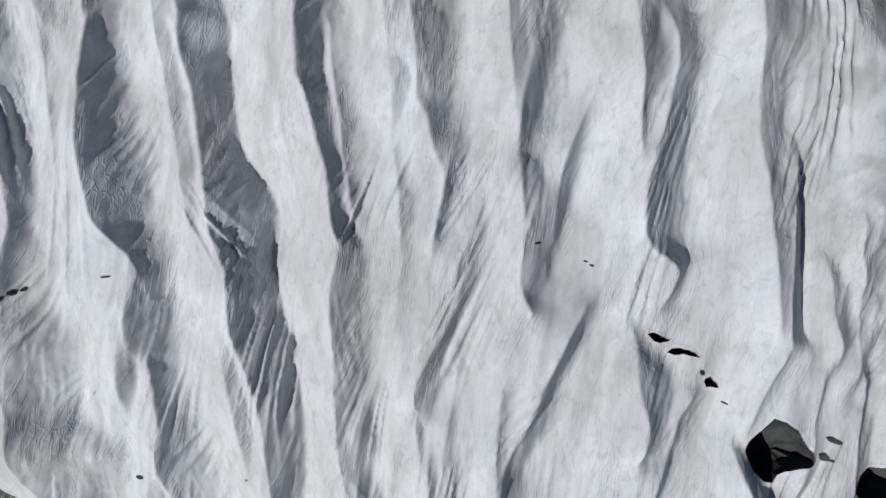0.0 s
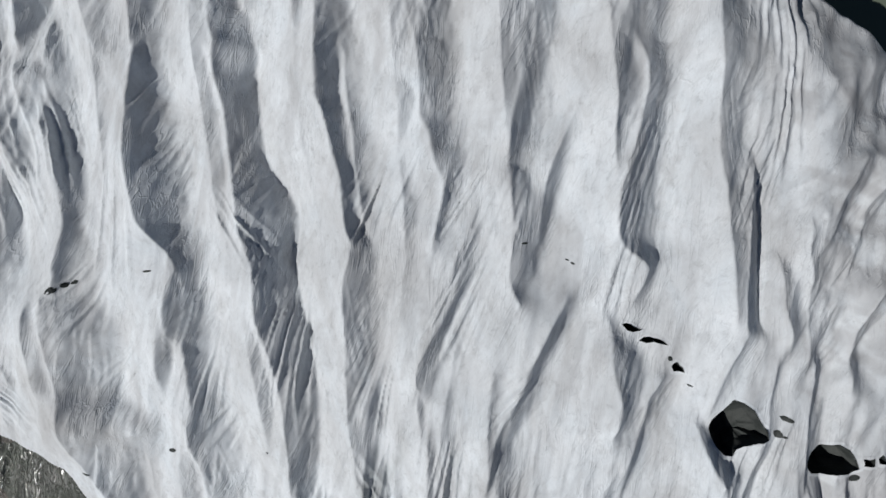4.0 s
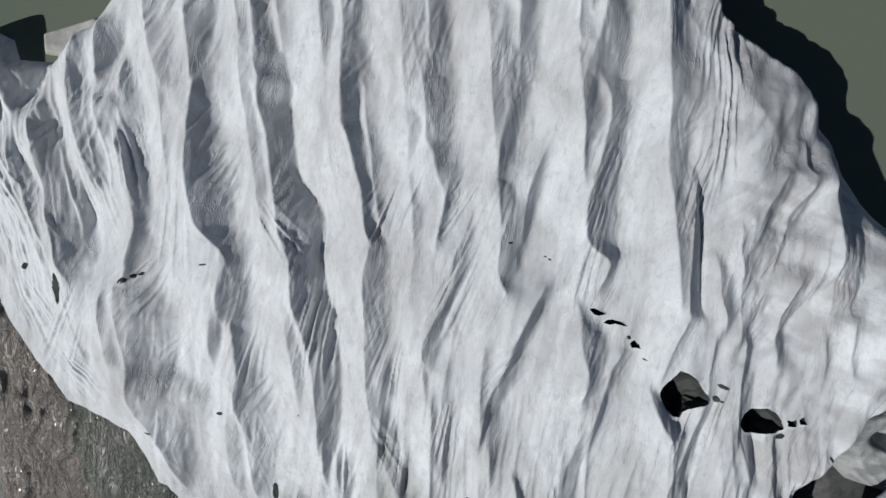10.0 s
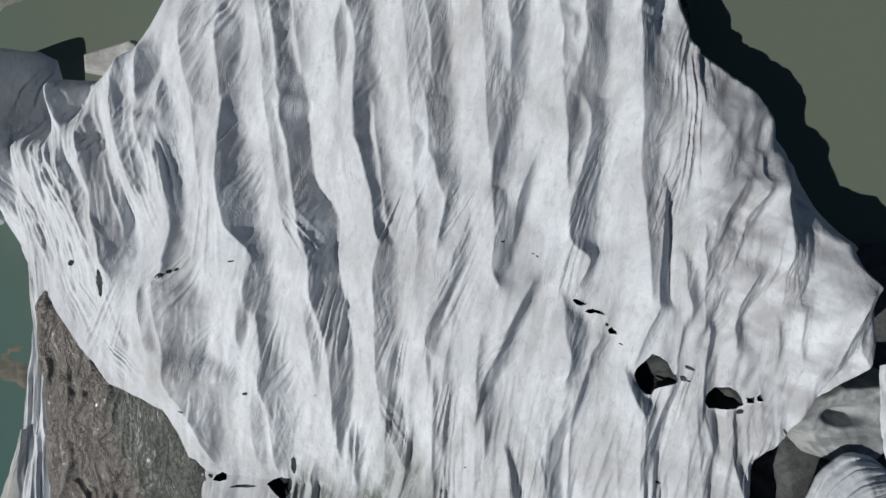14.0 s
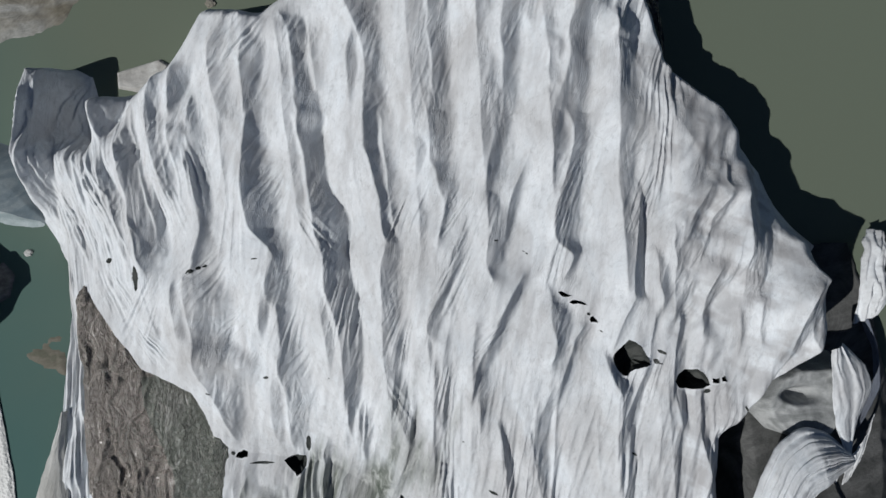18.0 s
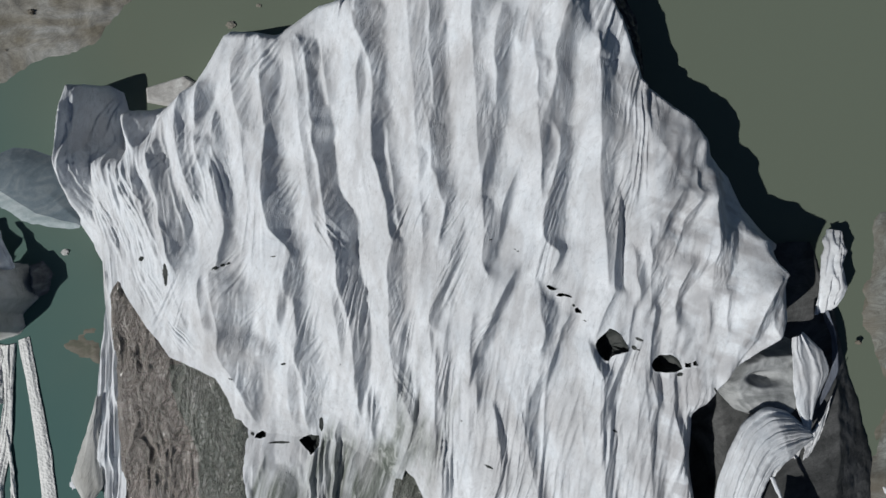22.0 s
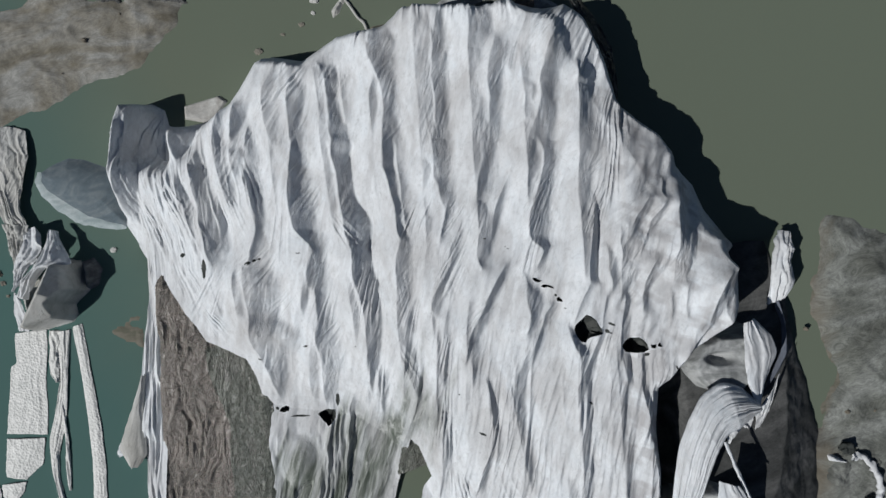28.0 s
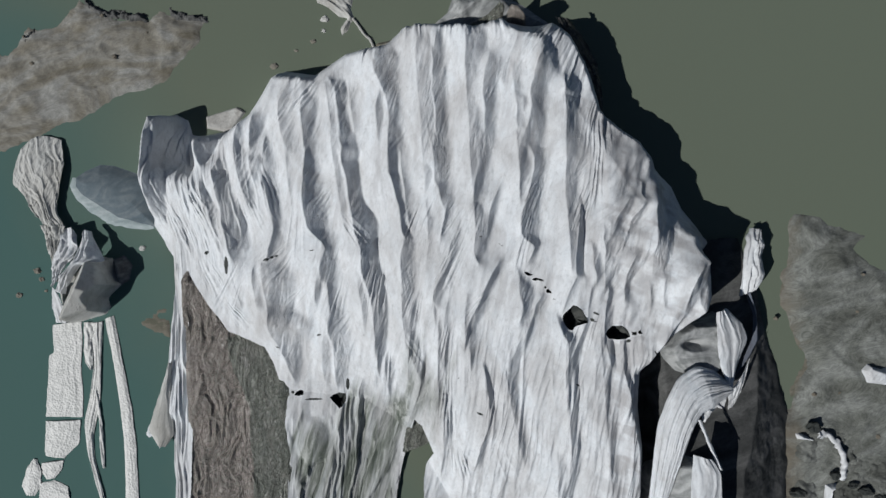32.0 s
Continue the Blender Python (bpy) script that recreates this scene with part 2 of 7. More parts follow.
def water_material():
    m, nt, b = material("glacial_water", 0.08, 0.03)
    co = nt.nodes.new("ShaderNodeTexCoord")
    sx = nt.nodes.new("ShaderNodeSeparateXYZ")
    nt.links.new(co.outputs["Object"], sx.inputs[0])
    mr = nt.nodes.new("ShaderNodeMapRange")
    mr.inputs[1].default_value, mr.inputs[2].default_value = -36, -7
    nz = noise_node(nt, 0.05, 4, warp=0.5)
    ad = nt.nodes.new("ShaderNodeMath")
    ad.operation = "MULTIPLY_ADD"
    ad.inputs[1].default_value = 22
    nt.links.new(nz.outputs[0], ad.inputs[0])
    y2 = nt.nodes.new("ShaderNodeMath")
    y2.operation = "MULTIPLY_ADD"
    y2.inputs[1].default_value = 0.55
    nt.links.new(sx.outputs[1], y2.inputs[0])
    nt.links.new(sx.outputs[0], y2.inputs[2])
    nt.links.new(y2.outputs[0], ad.inputs[2])
    nt.links.new(ad.outputs[0], mr.inputs[0])
    c = ramp(nt, mr.outputs[0], [(0.0, (0.08, 0.15, 0.138)), (1.0, (0.142, 0.168, 0.128))])
    nt.links.new(c.outputs[0], b.inputs["Base Color"])
    r = noise_node(nt, 3.0, 3)
    bump(nt, b, r.outputs[0], 0.02, 0.01)
    return m


WATER = water_material()


# ---- numeric helpers ----
def lattice(ix, iy, seed):
    n = (ix * 374761393 + iy * 668265263 + seed * 1442695041) & 0xFFFFFFFF
    n = ((n ^ (n >> 13)) * 1274126177) & 0xFFFFFFFF
    return ((n ^ (n >> 16)) & 0xFFFF) / 65535.0


def vnoise(x, y, seed=0):
    xi, yi = np.floor(x).astype(np.int64), np.floor(y).astype(np.int64)
    fx, fy = x - xi, y - yi
    fx, fy = fx * fx * fx * (fx * (fx * 6 - 15) + 10), fy * fy * fy * (fy * (fy * 6 - 15) + 10)
    a, b = lattice(xi, yi, seed), lattice(xi + 1, yi, seed)
    c, d = lattice(xi, yi + 1, seed), lattice(xi + 1, yi + 1, seed)
    return (a + (b - a) * fx) * (1 - fy) + (c + (d - c) * fx) * fy


def fbm(x, y, seed=0, octaves=4):
    out, amp, tot = 0.0, 1.0, 0.0
    for o in range(octaves):
        out = out + amp * vnoise(x * 2 ** o, y * 2 ** o, seed + 17 * o)
        tot += amp
        amp *= 0.5
    return out / tot


def smooth(a, b, v):
    t = np.clip((v - a) / (b - a), 0, 1)
    return t * t * (3 - 2 * t)


def inside_distance(x, y, outline):
    """Metres to the outline, positive inside."""
    pts = np.array(outline)
    best = np.full(x.shape, 1e9)
    inside = np.zeros(x.shape, bool)
    for (ax, ay), (bx, by) in zip(pts, np.roll(pts, -1, 0)):
        ex, ey = bx - ax, by - ay
        t = np.clip(((x - ax) * ex + (y - ay) * ey) / (ex * ex + ey * ey + 1e-9), 0, 1)
        best = np.minimum(best, (x - ax - t * ex) ** 2 + (y - ay - t * ey) ** 2)
        inside ^= ((ay > y) != (by > y)) & (x < ex * (y - ay) / (by - ay + 1e-12) + ax)
    return np.where(inside, 1, -1) * np.sqrt(best)


def wrinkles(x, y, turn, wave, longer, seed):
    """Sharp-crested creases, 0 to 1, that run at turn degrees."""
    c, s = math.cos(radians(turn)), math.sin(radians(turn))
    wx = x + wave * (fbm(x / (9 * wave), y / (14 * wave), seed + 3, 2) - 0.5) * 2.2
    u, v = (wx * s - y * c) / wave, (wx * c + y * s) / (wave * longer)
    n = vnoise(u, v, seed) * 0.65 + vnoise(u * 2.1, v * 1.7, seed + 5) * 0.35
    return 1 - np.abs(2 * n - 1)


def grid_mesh(name, X, Y, Z, keep, smooth_shade=True, soaked=None):
    """A mesh of the kept cells of a grid of points."""
    rows, cols = X.shape
    idx = np.arange(rows * cols).reshape(rows, cols)
    q = np.stack([idx[:-1, :-1], idx[:-1, 1:], idx[1:, 1:], idx[1:, :-1]], -1)[keep]
    used = np.unique(q)
    remap = np.full(rows * cols, -1)
    remap[used] = np.arange(len(used))
    q = remap[q].astype(np.int32)
    me = bpy.data.meshes.new(name)
    me.vertices.add(len(used))
    me.vertices.foreach_set("co", np.stack([X.ravel()[used], Y.ravel()[used], Z.ravel()[used]], -1).astype(np.float32).ravel())
    me.loops.add(q.size)
    me.loops.foreach_set("vertex_index", q.ravel())
    me.polygons.add(len(q))
    me.polygons.foreach_set("loop_start", np.arange(0, q.size, 4, dtype=np.int32))
    me.polygons.foreach_set("use_smooth", np.full(len(q), smooth_shade))
    me.update(calc_edges=True)
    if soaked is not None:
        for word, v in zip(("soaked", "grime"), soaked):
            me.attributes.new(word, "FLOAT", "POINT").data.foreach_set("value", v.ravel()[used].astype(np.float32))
    return me


def pieces(keep):
    """The connected pieces of a grid's kept cells, largest first."""
    root, runs = [], []

    def find(k):
        while root[k] != k:
            k = root[k]
        return k
    before = []
    for r in range(keep.shape[0]):
        edge = np.flatnonzero(np.diff(np.concatenate([[0], keep[r].astype(int), [0]])))
        now = []
        for a, b in zip(edge[::2], edge[1::2]):
            k = len(root)
            root.append(k)
            runs.append((r, a, b))
            now.append(k)
            for p in before:
                if runs[p][1] < b and runs[p][2] > a:
                    root[find(p)] = find(k)
        before = now
    out = {}
    for k, (r, a, b) in enumerate(runs):
        out.setdefault(find(k), np.zeros(keep.shape, bool))[r, a:b] = True
    return sorted(out.values(), key=lambda m: -m.sum())


def part(name, me, material_, parent=None, label=""):
    if isinstance(me, bmesh.types.BMesh):
        bm, me = me, bpy.data.meshes.new(name)
        bm.to_mesh(me)
        bm.free()
    ob = new(name, me)
    me.materials.append(material_)
    if parent:
        ob.parent = parent
    return tagged(ob, label)


def patch(name, outline, height, mat, res=0.2, margin=0.4, parent=None, drop=-9.0):
    """A sheet or bank over an outline; height(x, y, d) with d metres in from its edge."""
    pts = np.array(outline)
    lo, hi = pts.min(0) - margin - res, pts.max(0) + margin + res
    X, Y = np.meshgrid(np.arange(lo[0], hi[0], res), np.arange(lo[1], hi[1], res))
    D = inside_distance(X, Y, outline)
    Z = height(X, Y, D)
    cd = (D[:-1, :-1] + D[1:, 1:]) / 2
    cz = np.maximum(Z[:-1, :-1], Z[1:, 1:])
    return part(name, grid_mesh(name, X, Y, Z, (cd > -margin) & (cz > drop)), mat, parent)


def curve_at(points, y):
    """The x of a line given from top to bottom, at each y."""
    p = np.array(points)[::-1]
    v = np.interp(y, p[:, 1], p[:, 0])
    n = 5
    k = np.ones(n) / n
    return np.convolve(np.pad(v, n // 2, mode="edge"), k, "valid")


# ---- water ----
def water():
    bm = bmesh.new()
    bmesh.ops.create_grid(bm, x_segments=2, y_segments=2, size=1500)
    tagged(part("water", bm, WATER), "still grey-green glacial meltwater, teal along one shore", "water", kind="structure")


water()

# ---- the covered glacier snout ----
OUTLINE = [(-33.94, 15.03), (-31.77, 15.66), (-30.21, 15.01), (-29.68, 13.38), (-28.76, 13.15), (-25.99, 13.67), (-23.38, 15.45), (-21.96, 17.77), (-20.80, 19.76), (-19.16, 20.75), (-15.53, 20.27), (-13.57, 21.59), (-11.93, 22.65), (-10.28, 22.91), (-7.65, 23.57), (-6.01, 25.16), (-3.71, 25.82), (0.24, 25.67), (2.21, 25.53), (4.57, 26.18), (5.76, 27.38), (6.80, 26.04), (9.10, 25.76), (11.72, 25.88), (14.12, 23.28), (15.53, 20.62), (16.54, 17.97), (17.30, 15.33), (18.77, 13.68), (21.34, 12.04), (23.24, 9.09), (25.34, 7.13), (26.53, 4.53), (28.60, 1.94), (29.98, 0.01)]
OUTLINE += [(27.78, -1.10), (28.09, -3.19), (27.87, -5.56), (26.95, -7.34), (25.27, -8.65), (23.35, -10.42), (21.85, -12.19), (21.06, -13.55), (20.90, -16.78), (21.31, -20.87), (20.71, -30.71)]
OUTLINE += [(-31.69, -33.19), (-31.05, -26.27), (-31.61, -20.57), (-32.86, -22.61), (-34.38, -21.09), (-32.99, -16.11), (-32.21, -12.91), (-32.17, -7.76), (-32.27, -2.58), (-32.99, 0.68), (-34.34, 2.64), (-34.05, 5.10), (-34.61, 7.65), (-34.49, 11.48)]
CRESTS = [
    [(-35.54, 28.7), (-34.5, 2.35), (-31.14, -1.26), (-32.23, -15.1), (-34.74, -21.3), (-34.51, -32.32)],
    [(-31.95, 28.01), (-31.69, 14.72), (-31.86, 11.73), (-31.56, 8.16), (-31.03, 5.19), (-30.11, 2.54), (-28.9, -0.11), (-28.64, -4.85), (-29.58, -12.34), (-29.69, -19.66), (-28.98, -31.63)],
    [(-28.79, 27.82), (-28.65, 14.02), (-28.89, 11.04), (-29, 8.08), (-28.03, 4.55), (-26.82, 1.92), (-26.38, -0.13), (-26.11, -2.48), (-26.97, -15.93), (-26.83, -31.4)],
]
CRESTS += [
    [(-26.56, 27.86), (-26.61, 12.84), (-27.12, 9.27), (-26.67, 6.32), (-26.05, 3.97), (-25.09, 1.62), (-24.47, -0.73), (-24.2, -4.84), (-23.8, -7.26), (-24.16, -16), (-23.81, -31.38)],
    [(-23.92, 27.89), (-23.99, 13.16), (-24.8, 8.69), (-24.35, 6.33), (-23.74, 3.98), (-23.24, 1.63), (-22.63, -0.73), (-22.46, -4.85), (-21.81, -7.88), (-20.94, -11.04), (-20.62, -21.89), (-20.5, -31.37)],
    [(-21.58, 27.69), (-21.51, 14.53), (-22.39, 10.97), (-22.12, 8.62), (-21.4, 5.69), (-20.73, 3.05), (-20.4, 0.42), (-20.75, -2.49), (-20.63, -6.03), (-19.35, -8.47), (-18.43, -12.27), (-18.09, -18.48), (-17.65, -31.13)],
]
CRESTS += [
    [(-19.32, 27.49), (-19.36, 16.77), (-20.07, 13.52), (-20.15, 10.88), (-19.2, 8.54), (-18.76, 5.62), (-18.09, 1.84), (-18.41, -0.76), (-18.89, -3.08), (-18.44, -6.01), (-17.8, -9.05), (-17.16, -12.86), (-17.04, -16.23), (-15.92, -20.52), (-15.74, -30.9)],
    [(-18.99, 20.77), (-18.49, 16.7), (-18.01, 13.22), (-17.55, 11.48), (-17.3, 9.76), (-17.07, 7.44), (-16.68, 4.86), (-16.15, 3.14), (-15.5, 1.72)] + [(-14.22, -0.47), (-13.63, -3.68), (-13.15, -6.34), (-12.94, -9.07), (-12.57, -12.2), (-12.62, -15.47), (-12.88, -19.68), (-13.13, -23.91), (-13.37, -30.89)],
    [(-13.33, 20.53), (-12.98, 16.5), (-12.72, 13.07), (-12.4, 10.22), (-12.09, 7.95), (-11.73, 5.96), (-11.42, 3.98), (-11.07, 2.57), (-10.49, 0.88)] + [(-9.49, -1.07), (-9.04, -3.96), (-8.46, -7.14), (-8, -10.03), (-7.78, -12.93), (-7.42, -15.23), (-7.95, -18.85), (-9.21, -23.15), (-10.63, -30.65)],
]
CRESTS += [
    [(-8.51, 20.28), (-8.05, 16.31), (-7.74, 12.92), (-7.58, 11.52), (-7.4, 10.11), (-7.24, 7.31), (-6.97, 5.35), (-6.53, 3.39), (-5.96, 1.73), (-5.34, 0.62)] + [(-5.02, -1.95), (-5.06, -7.09), (-4.71, -9.38), (-4.26, -12.22), (-3.12, -14.49), (-3.51, -16.75), (-4.64, -20.13), (-5.66, -24.91), (-6.19, -30.41)],
    [(-3.39, 27.07), (-3.38, 21.76), (-3.2, 17.66), (-3.03, 14.16), (-2.73, 11.26), (-2.55, 7.78), (-2.32, 5.2), (-1.98, 2.03), (-1.92, -1.96), (-1.74, -5.38), (-1.63, -9.34), (-1.74, -12.73), (-1.51, -16.11), (-1.62, -19.47), (-1.54, -30.17)],
    [(1.2, 27.07), (1.25, 21.76), (1.48, 17.68), (1.7, 13.61), (1.99, 10.71), (2.28, 7.82), (2.56, 4.92), (2.8, 2.03), (2.85, -0.85), (2.85, -2.58), (2.25, -5.43), (1.84, -8.26), (1.95, -11.67), (2.77, -13.43), (3.75, -16.33), (3.62, -19.15), (2.75, -21.32), (2.34, -29.77)],
]
CRESTS += [
    [(6.45, 27.63), (6.67, 22.23), (6.77, 18.03), (6.87, 13.86), (7.1, 10.9), (7.27, 7.35), (7.32, 4.4), (7.36, 1.16), (7.23, -0.6), (6.98, -2.36), (6.6, -5.54), (6.28, -8.42), (5.66, -11.26), (5.66, -12.41), (6.25, -15.3), (6.82, -18.21), (7.4, -21.68), (7.65, -30.19)],
    [(10.77, 28.03), (10.74, 23.43), (11.36, 20.75), (12.29, 18.4), (12.26, 14.13), (12.29, 11.1), (12.27, 8.07), (12.25, 5.05), (12.28, 2.05), (12.38, -0.33), (12.3, -2.72), (12.09, -5.1), (11.43, -7.44), (11.1, -9.78), (11.08, -12.11), (10.92, -15.59), (11.62, -19.7), (12.22, -23.24), (10.96, -24.23), (10.77, -30.44)],
    [(14.9, 28.44), (14.85, 22.85), (15.47, 17.24), (15.32, 11.75), (15.17, 8.11), (14.97, 5.09), (14.64, 0.86), (14.72, -3.34), (14.85, -7.52), (14.52, -11.09), (15.6, -15.75), (15.81, -20.4), (15.95, -30.74)],
]
CRESTS += [
    [(17.45, 28.1), (17.3, 14.07), (16.41, 8.66), (16.16, 6.26), (16.12, 2.05), (16.19, -1.53), (16.27, -5.11), (15.95, -8.67), (17.01, -12.15), (17.77, -16.76), (18.26, -21.34), (18.13, -30.47)],
    [(19.94, 27.79), (19.72, 9.14), (19.4, 4.99), (18.81, 2.03), (19.16, -1.52), (18.58, -3.88), (18.44, -7.4), (18.14, -9.76), (18.36, -13.24), (18.97, -16.67), (19.34, -20.67), (19.47, -30.31)],
    [(21.85, 27.55), (21.56, 6.11), (21.16, 3.77), (21.12, 0.84), (20.82, -2.67), (20.72, -6.17), (20.02, -9.67), (19.43, -14.34), (20.17, -18.88), (20.28, -30.2)],
]
CRESTS += [
    [(23.72, 27.32), (23.27, 3.15), (23.19, 0.24), (22.67, -2.65), (22.1, -6.13), (21.52, -9.04), (20.79, -11.95), (21.27, -15.36), (21.33, -30.08)],
    [(28.62, 26.97), (27.15, -29.54)],
]
# falling faces of the folds, in strips: rows (y, crest, foot), steepness at the crest and at the foot, easing of either edge
FALLS = []
FALLS += [
    ([(11.24, -17.61, -17.08), (10.28, -17.45, -17.08), (8.85, -17.36, -16.83), (7.66, -17.27, -16.71), (6.46, -17.06, -16.58), (5.28, -16.82, -16.46), (4.09, -16.63, -16.33), (2.9, -16.37, -16.2)], 0.58, 0.63, 0.08, 0.4),
    ([(10.41, -19.99, -18.93), (9.91, -20, -18.46), (8.71, -20, -18.15), (7.52, -20, -18.62), (6.07, -20.02, -18.94)], 0.64, 0.79, 0.3, 0.4),
    ([(4.13, -19.17, -18.14), (3.17, -18.81, -18.04), (2.08, -18.5, -17.63), (1.25, -18.55, -17.77), (0.29, -18.9, -18.03), (-0.67, -19.25, -18.3)], 0.64, 0.63, 0.08, 0.8),
]
FALLS += [
    ([(12.09, -15.22, -14.38), (11.14, -15.27, -14.29), (10.2, -15.22, -14.18), (9.02, -15.27, -13.8), (7.6, -15.32, -13.43), (6.42, -15.42, -13.18), (5.24, -15.45, -12.95), (4.06, -15.33, -12.74), (2.88, -15.09, -12.44), (1.71, -14.75, -12.1), (0.99, -13.96, -11.96), (0.29, -13.24, -11.91), (-0.42, -12.89, -11.76), (-1.12, -13.33, -11.57), (-2.06, -13.51, -11.38), (-3.01, -13.58, -11.19), (-3.99, -13.29, -11.16)], 1.03, 1.03, 0.1, 0.7),
    ([(-3.01, -13, -11.27), (-3.99, -12.83, -11.51), (-4.97, -12.72, -11.63), (-5.98, -12.71, -11.31), (-7.03, -12.62, -11.02), (-8.1, -12.97, -10.54), (-9.23, -12.88, -10.22), (-10.47, -12.52, -10.32), (-11.36, -12.43, -10.38), (-12.53, -12.35, -10.49)], 0.96, 0.95, 0.1, 0.6),
]
FALLS += [
    ([(-2.79, -13.79, -13.38), (-3.75, -13.96, -13.27), (-4.75, -14.15, -13.35), (-5.5, -14.22, -13.57), (-6.28, -14.12, -13.85), (-6.86, -14.06, -14.05)], 0.64, 0.72, 0.3, 0.15),
    ([(-1.64, -19.9, -16.88), (-2.6, -19.98, -16.26), (-3.58, -19.79, -15.88), (-4.58, -19.64, -16.17), (-5.61, -19.46, -16.5), (-6.65, -19.29, -16.27), (-7.45, -19.28, -14.93), (-8.27, -19.32, -14.13), (-9.43, -19.13, -14.64), (-10.7, -18.35, -15.4), (-11.82, -17.73, -16.11)], 0.64, 0.79, 0.12, 0.7),
]
FALLS += [
    ([(12.36, -12.64, -12.09), (11.77, -12.6, -12.03), (11.07, -12.55, -11.96), (9.89, -12.37, -11.71), (8.71, -12.2, -11.52), (7.54, -12.03, -11.27), (6.36, -11.86, -11.08), (5.2, -11.68, -10.93), (4.03, -11.47, -10.74), (3.09, -11.31, -10.7), (1.92, -10.98, -10.39), (0.99, -10.63, -10.34), (0.29, -10.51, -10.4)], 0.45, 0.47, 0.06, 0.1),
]
FALLS += [
    ([(12.29, -11.72, -9.88), (11.71, -11.66, -9.82), (11.01, -11.59, -9.74), (10.3, -11.31, -9.54), (9.84, -11.43, -9.55), (9.26, -11.48, -9.71), (8.56, -11.32, -9.62), (7.74, -11.08, -9.47), (7.15, -10.92, -9.38), (6.34, -10.8, -9.32), (5.17, -10.64, -9.17), (4, -10.45, -8.48), (3.08, -10.15, -7.69), (2.37, -10.04, -7.32), (1.68, -9.92, -7.37), (0.75, -9.62, -7.59), (-0.17, -9.22, -7.62), (-1.1, -9.16, -7.36), (-2.03, -9.23, -7.26), (-2.97, -9.12, -6.86), (-3.92, -8.75, -6.48)], 1.15, 1.5, 0.12, 0.15),
]
FALLS += [
    ([(-3.45, -9, -6.95), (-4.41, -8.57, -6.7), (-5.37, -8.28, -6.49), (-6.37, -8.1, -6.39), (-7.39, -7.99, -6.43), (-8.46, -7.96, -6.5), (-9.58, -7.92, -6.63), (-10.75, -7.94, -6.79), (-11.84, -7.98, -6.94)], 0.85, 1.15, 0.12, 0.12),
    ([(-2.51, -9.76, -9.41), (-3.46, -9.66, -9.16), (-4.43, -9.53, -8.86), (-5.41, -9.35, -8.57), (-6.42, -9.19, -8.46), (-7.47, -9.12, -8.58), (-8.56, -9.07, -8.79), (-9.41, -9.06, -8.99)], 0.65, 0.6, 0.1, 0.1),
]
FALLS += [
    ([(12.18, -7.67, -7.3), (11.6, -7.64, -7.27), (10.91, -7.59, -7.22), (9.75, -7.45, -7.1), (8.59, -7.41, -7.1), (7.44, -7.34, -6.99), (6.28, -7.27, -6.87), (5.36, -7.09, -6.71), (4.2, -6.83, -6.47), (3.04, -6.6, -6.29), (1.9, -6.42, -6.17), (0.98, -6.38, -6.17)], 0.38, 0.26, 0.06, 0.25),
    ([(4.56, -7.69, -7.69), (3.98, -7.62, -7.54), (3.29, -7.58, -7.5), (2.59, -7.56, -7.5), (1.9, -7.61, -7.57), (1.33, -7.66, -7.65)], 1.5, 1.5, 0.04, 0.04),
    ([(0.06, -7.62, -7.59), (-1.1, -7.48, -7.41), (-2.03, -7.44, -7.36), (-2.96, -7.61, -7.55), (-4.16, -7.71, -7.67)], 1.2, 1.1, 0.05, 0.05),
]
FALLS += [
    ([(12.12, -6.49, -5.44), (11.54, -6.47, -5.41), (10.85, -6.45, -5.36), (9.71, -6.43, -5.31), (8.55, -6.43, -5.36), (7.63, -6.41, -5.27), (6.94, -6.07, -5.03), (6.25, -5.88, -4.94), (5.1, -5.61, -4.8), (3.95, -5.26, -4.51), (3.04, -5.15, -4.46), (2.12, -5.07, -4.41), (1.43, -4.94, -4), (0.93, -4.71, -3.77), (0.63, -4.67, -3.65)], 1, 1.05, 0.08, 0.15),
    ([(12.08, -5.3, -4.47), (11.51, -5.26, -4.44), (10.82, -5.22, -4.39), (9.68, -5.18, -4.39), (8.53, -5.15, -4.32), (7.38, -5, -4.16), (6.23, -4.77, -3.79), (5.31, -4.7, -3.63), (4.4, -4.63, -3.75), (3.49, -4.43, -3.85), (2.8, -4.33, -3.56), (1.66, -4.11, -3.55)], 0.75, 0.59, 0.15, 0.5),
]
FALLS += [
    ([(0.74, -4.74, -3.51), (0.06, -4.83, -3.47), (-0.63, -5.08, -3.47), (-1.08, -5.11, -3.52), (-2, -5.12, -3.48), (-2.93, -5.04, -3.42), (-3.86, -4.97, -3.36), (-4.81, -5.04, -3.28), (-5.77, -5.02, -3.22), (-6.75, -4.98, -3.07), (-7.75, -4.95, -3.01), (-8.52, -4.84, -3.15), (-9.29, -4.73, -2.97), (-10.36, -4.66, -2.85), (-11.32, -4.6, -2.74)], 0.65, 0.7, 0.08, 0.5),
    ([(11.99, -3.04, -1.87), (11.43, -3.01, -1.95), (10.74, -2.96, -2.05), (9.84, -2.9, -2.18), (9.16, -2.84, -2.43), (8.52, -2.78, -2.68)], 0.4, 0.4, 0.06, 0.08),
    ([(8.52, -2.77, -2.32), (7.78, -2.7, -1.8), (7.21, -2.65, -1.73), (6.42, -2.61, -2.05), (5.74, -2.6, -2.28), (5.11, -2.58, -2.51)], 0.45, 0.4, 0.06, 0.06),
]
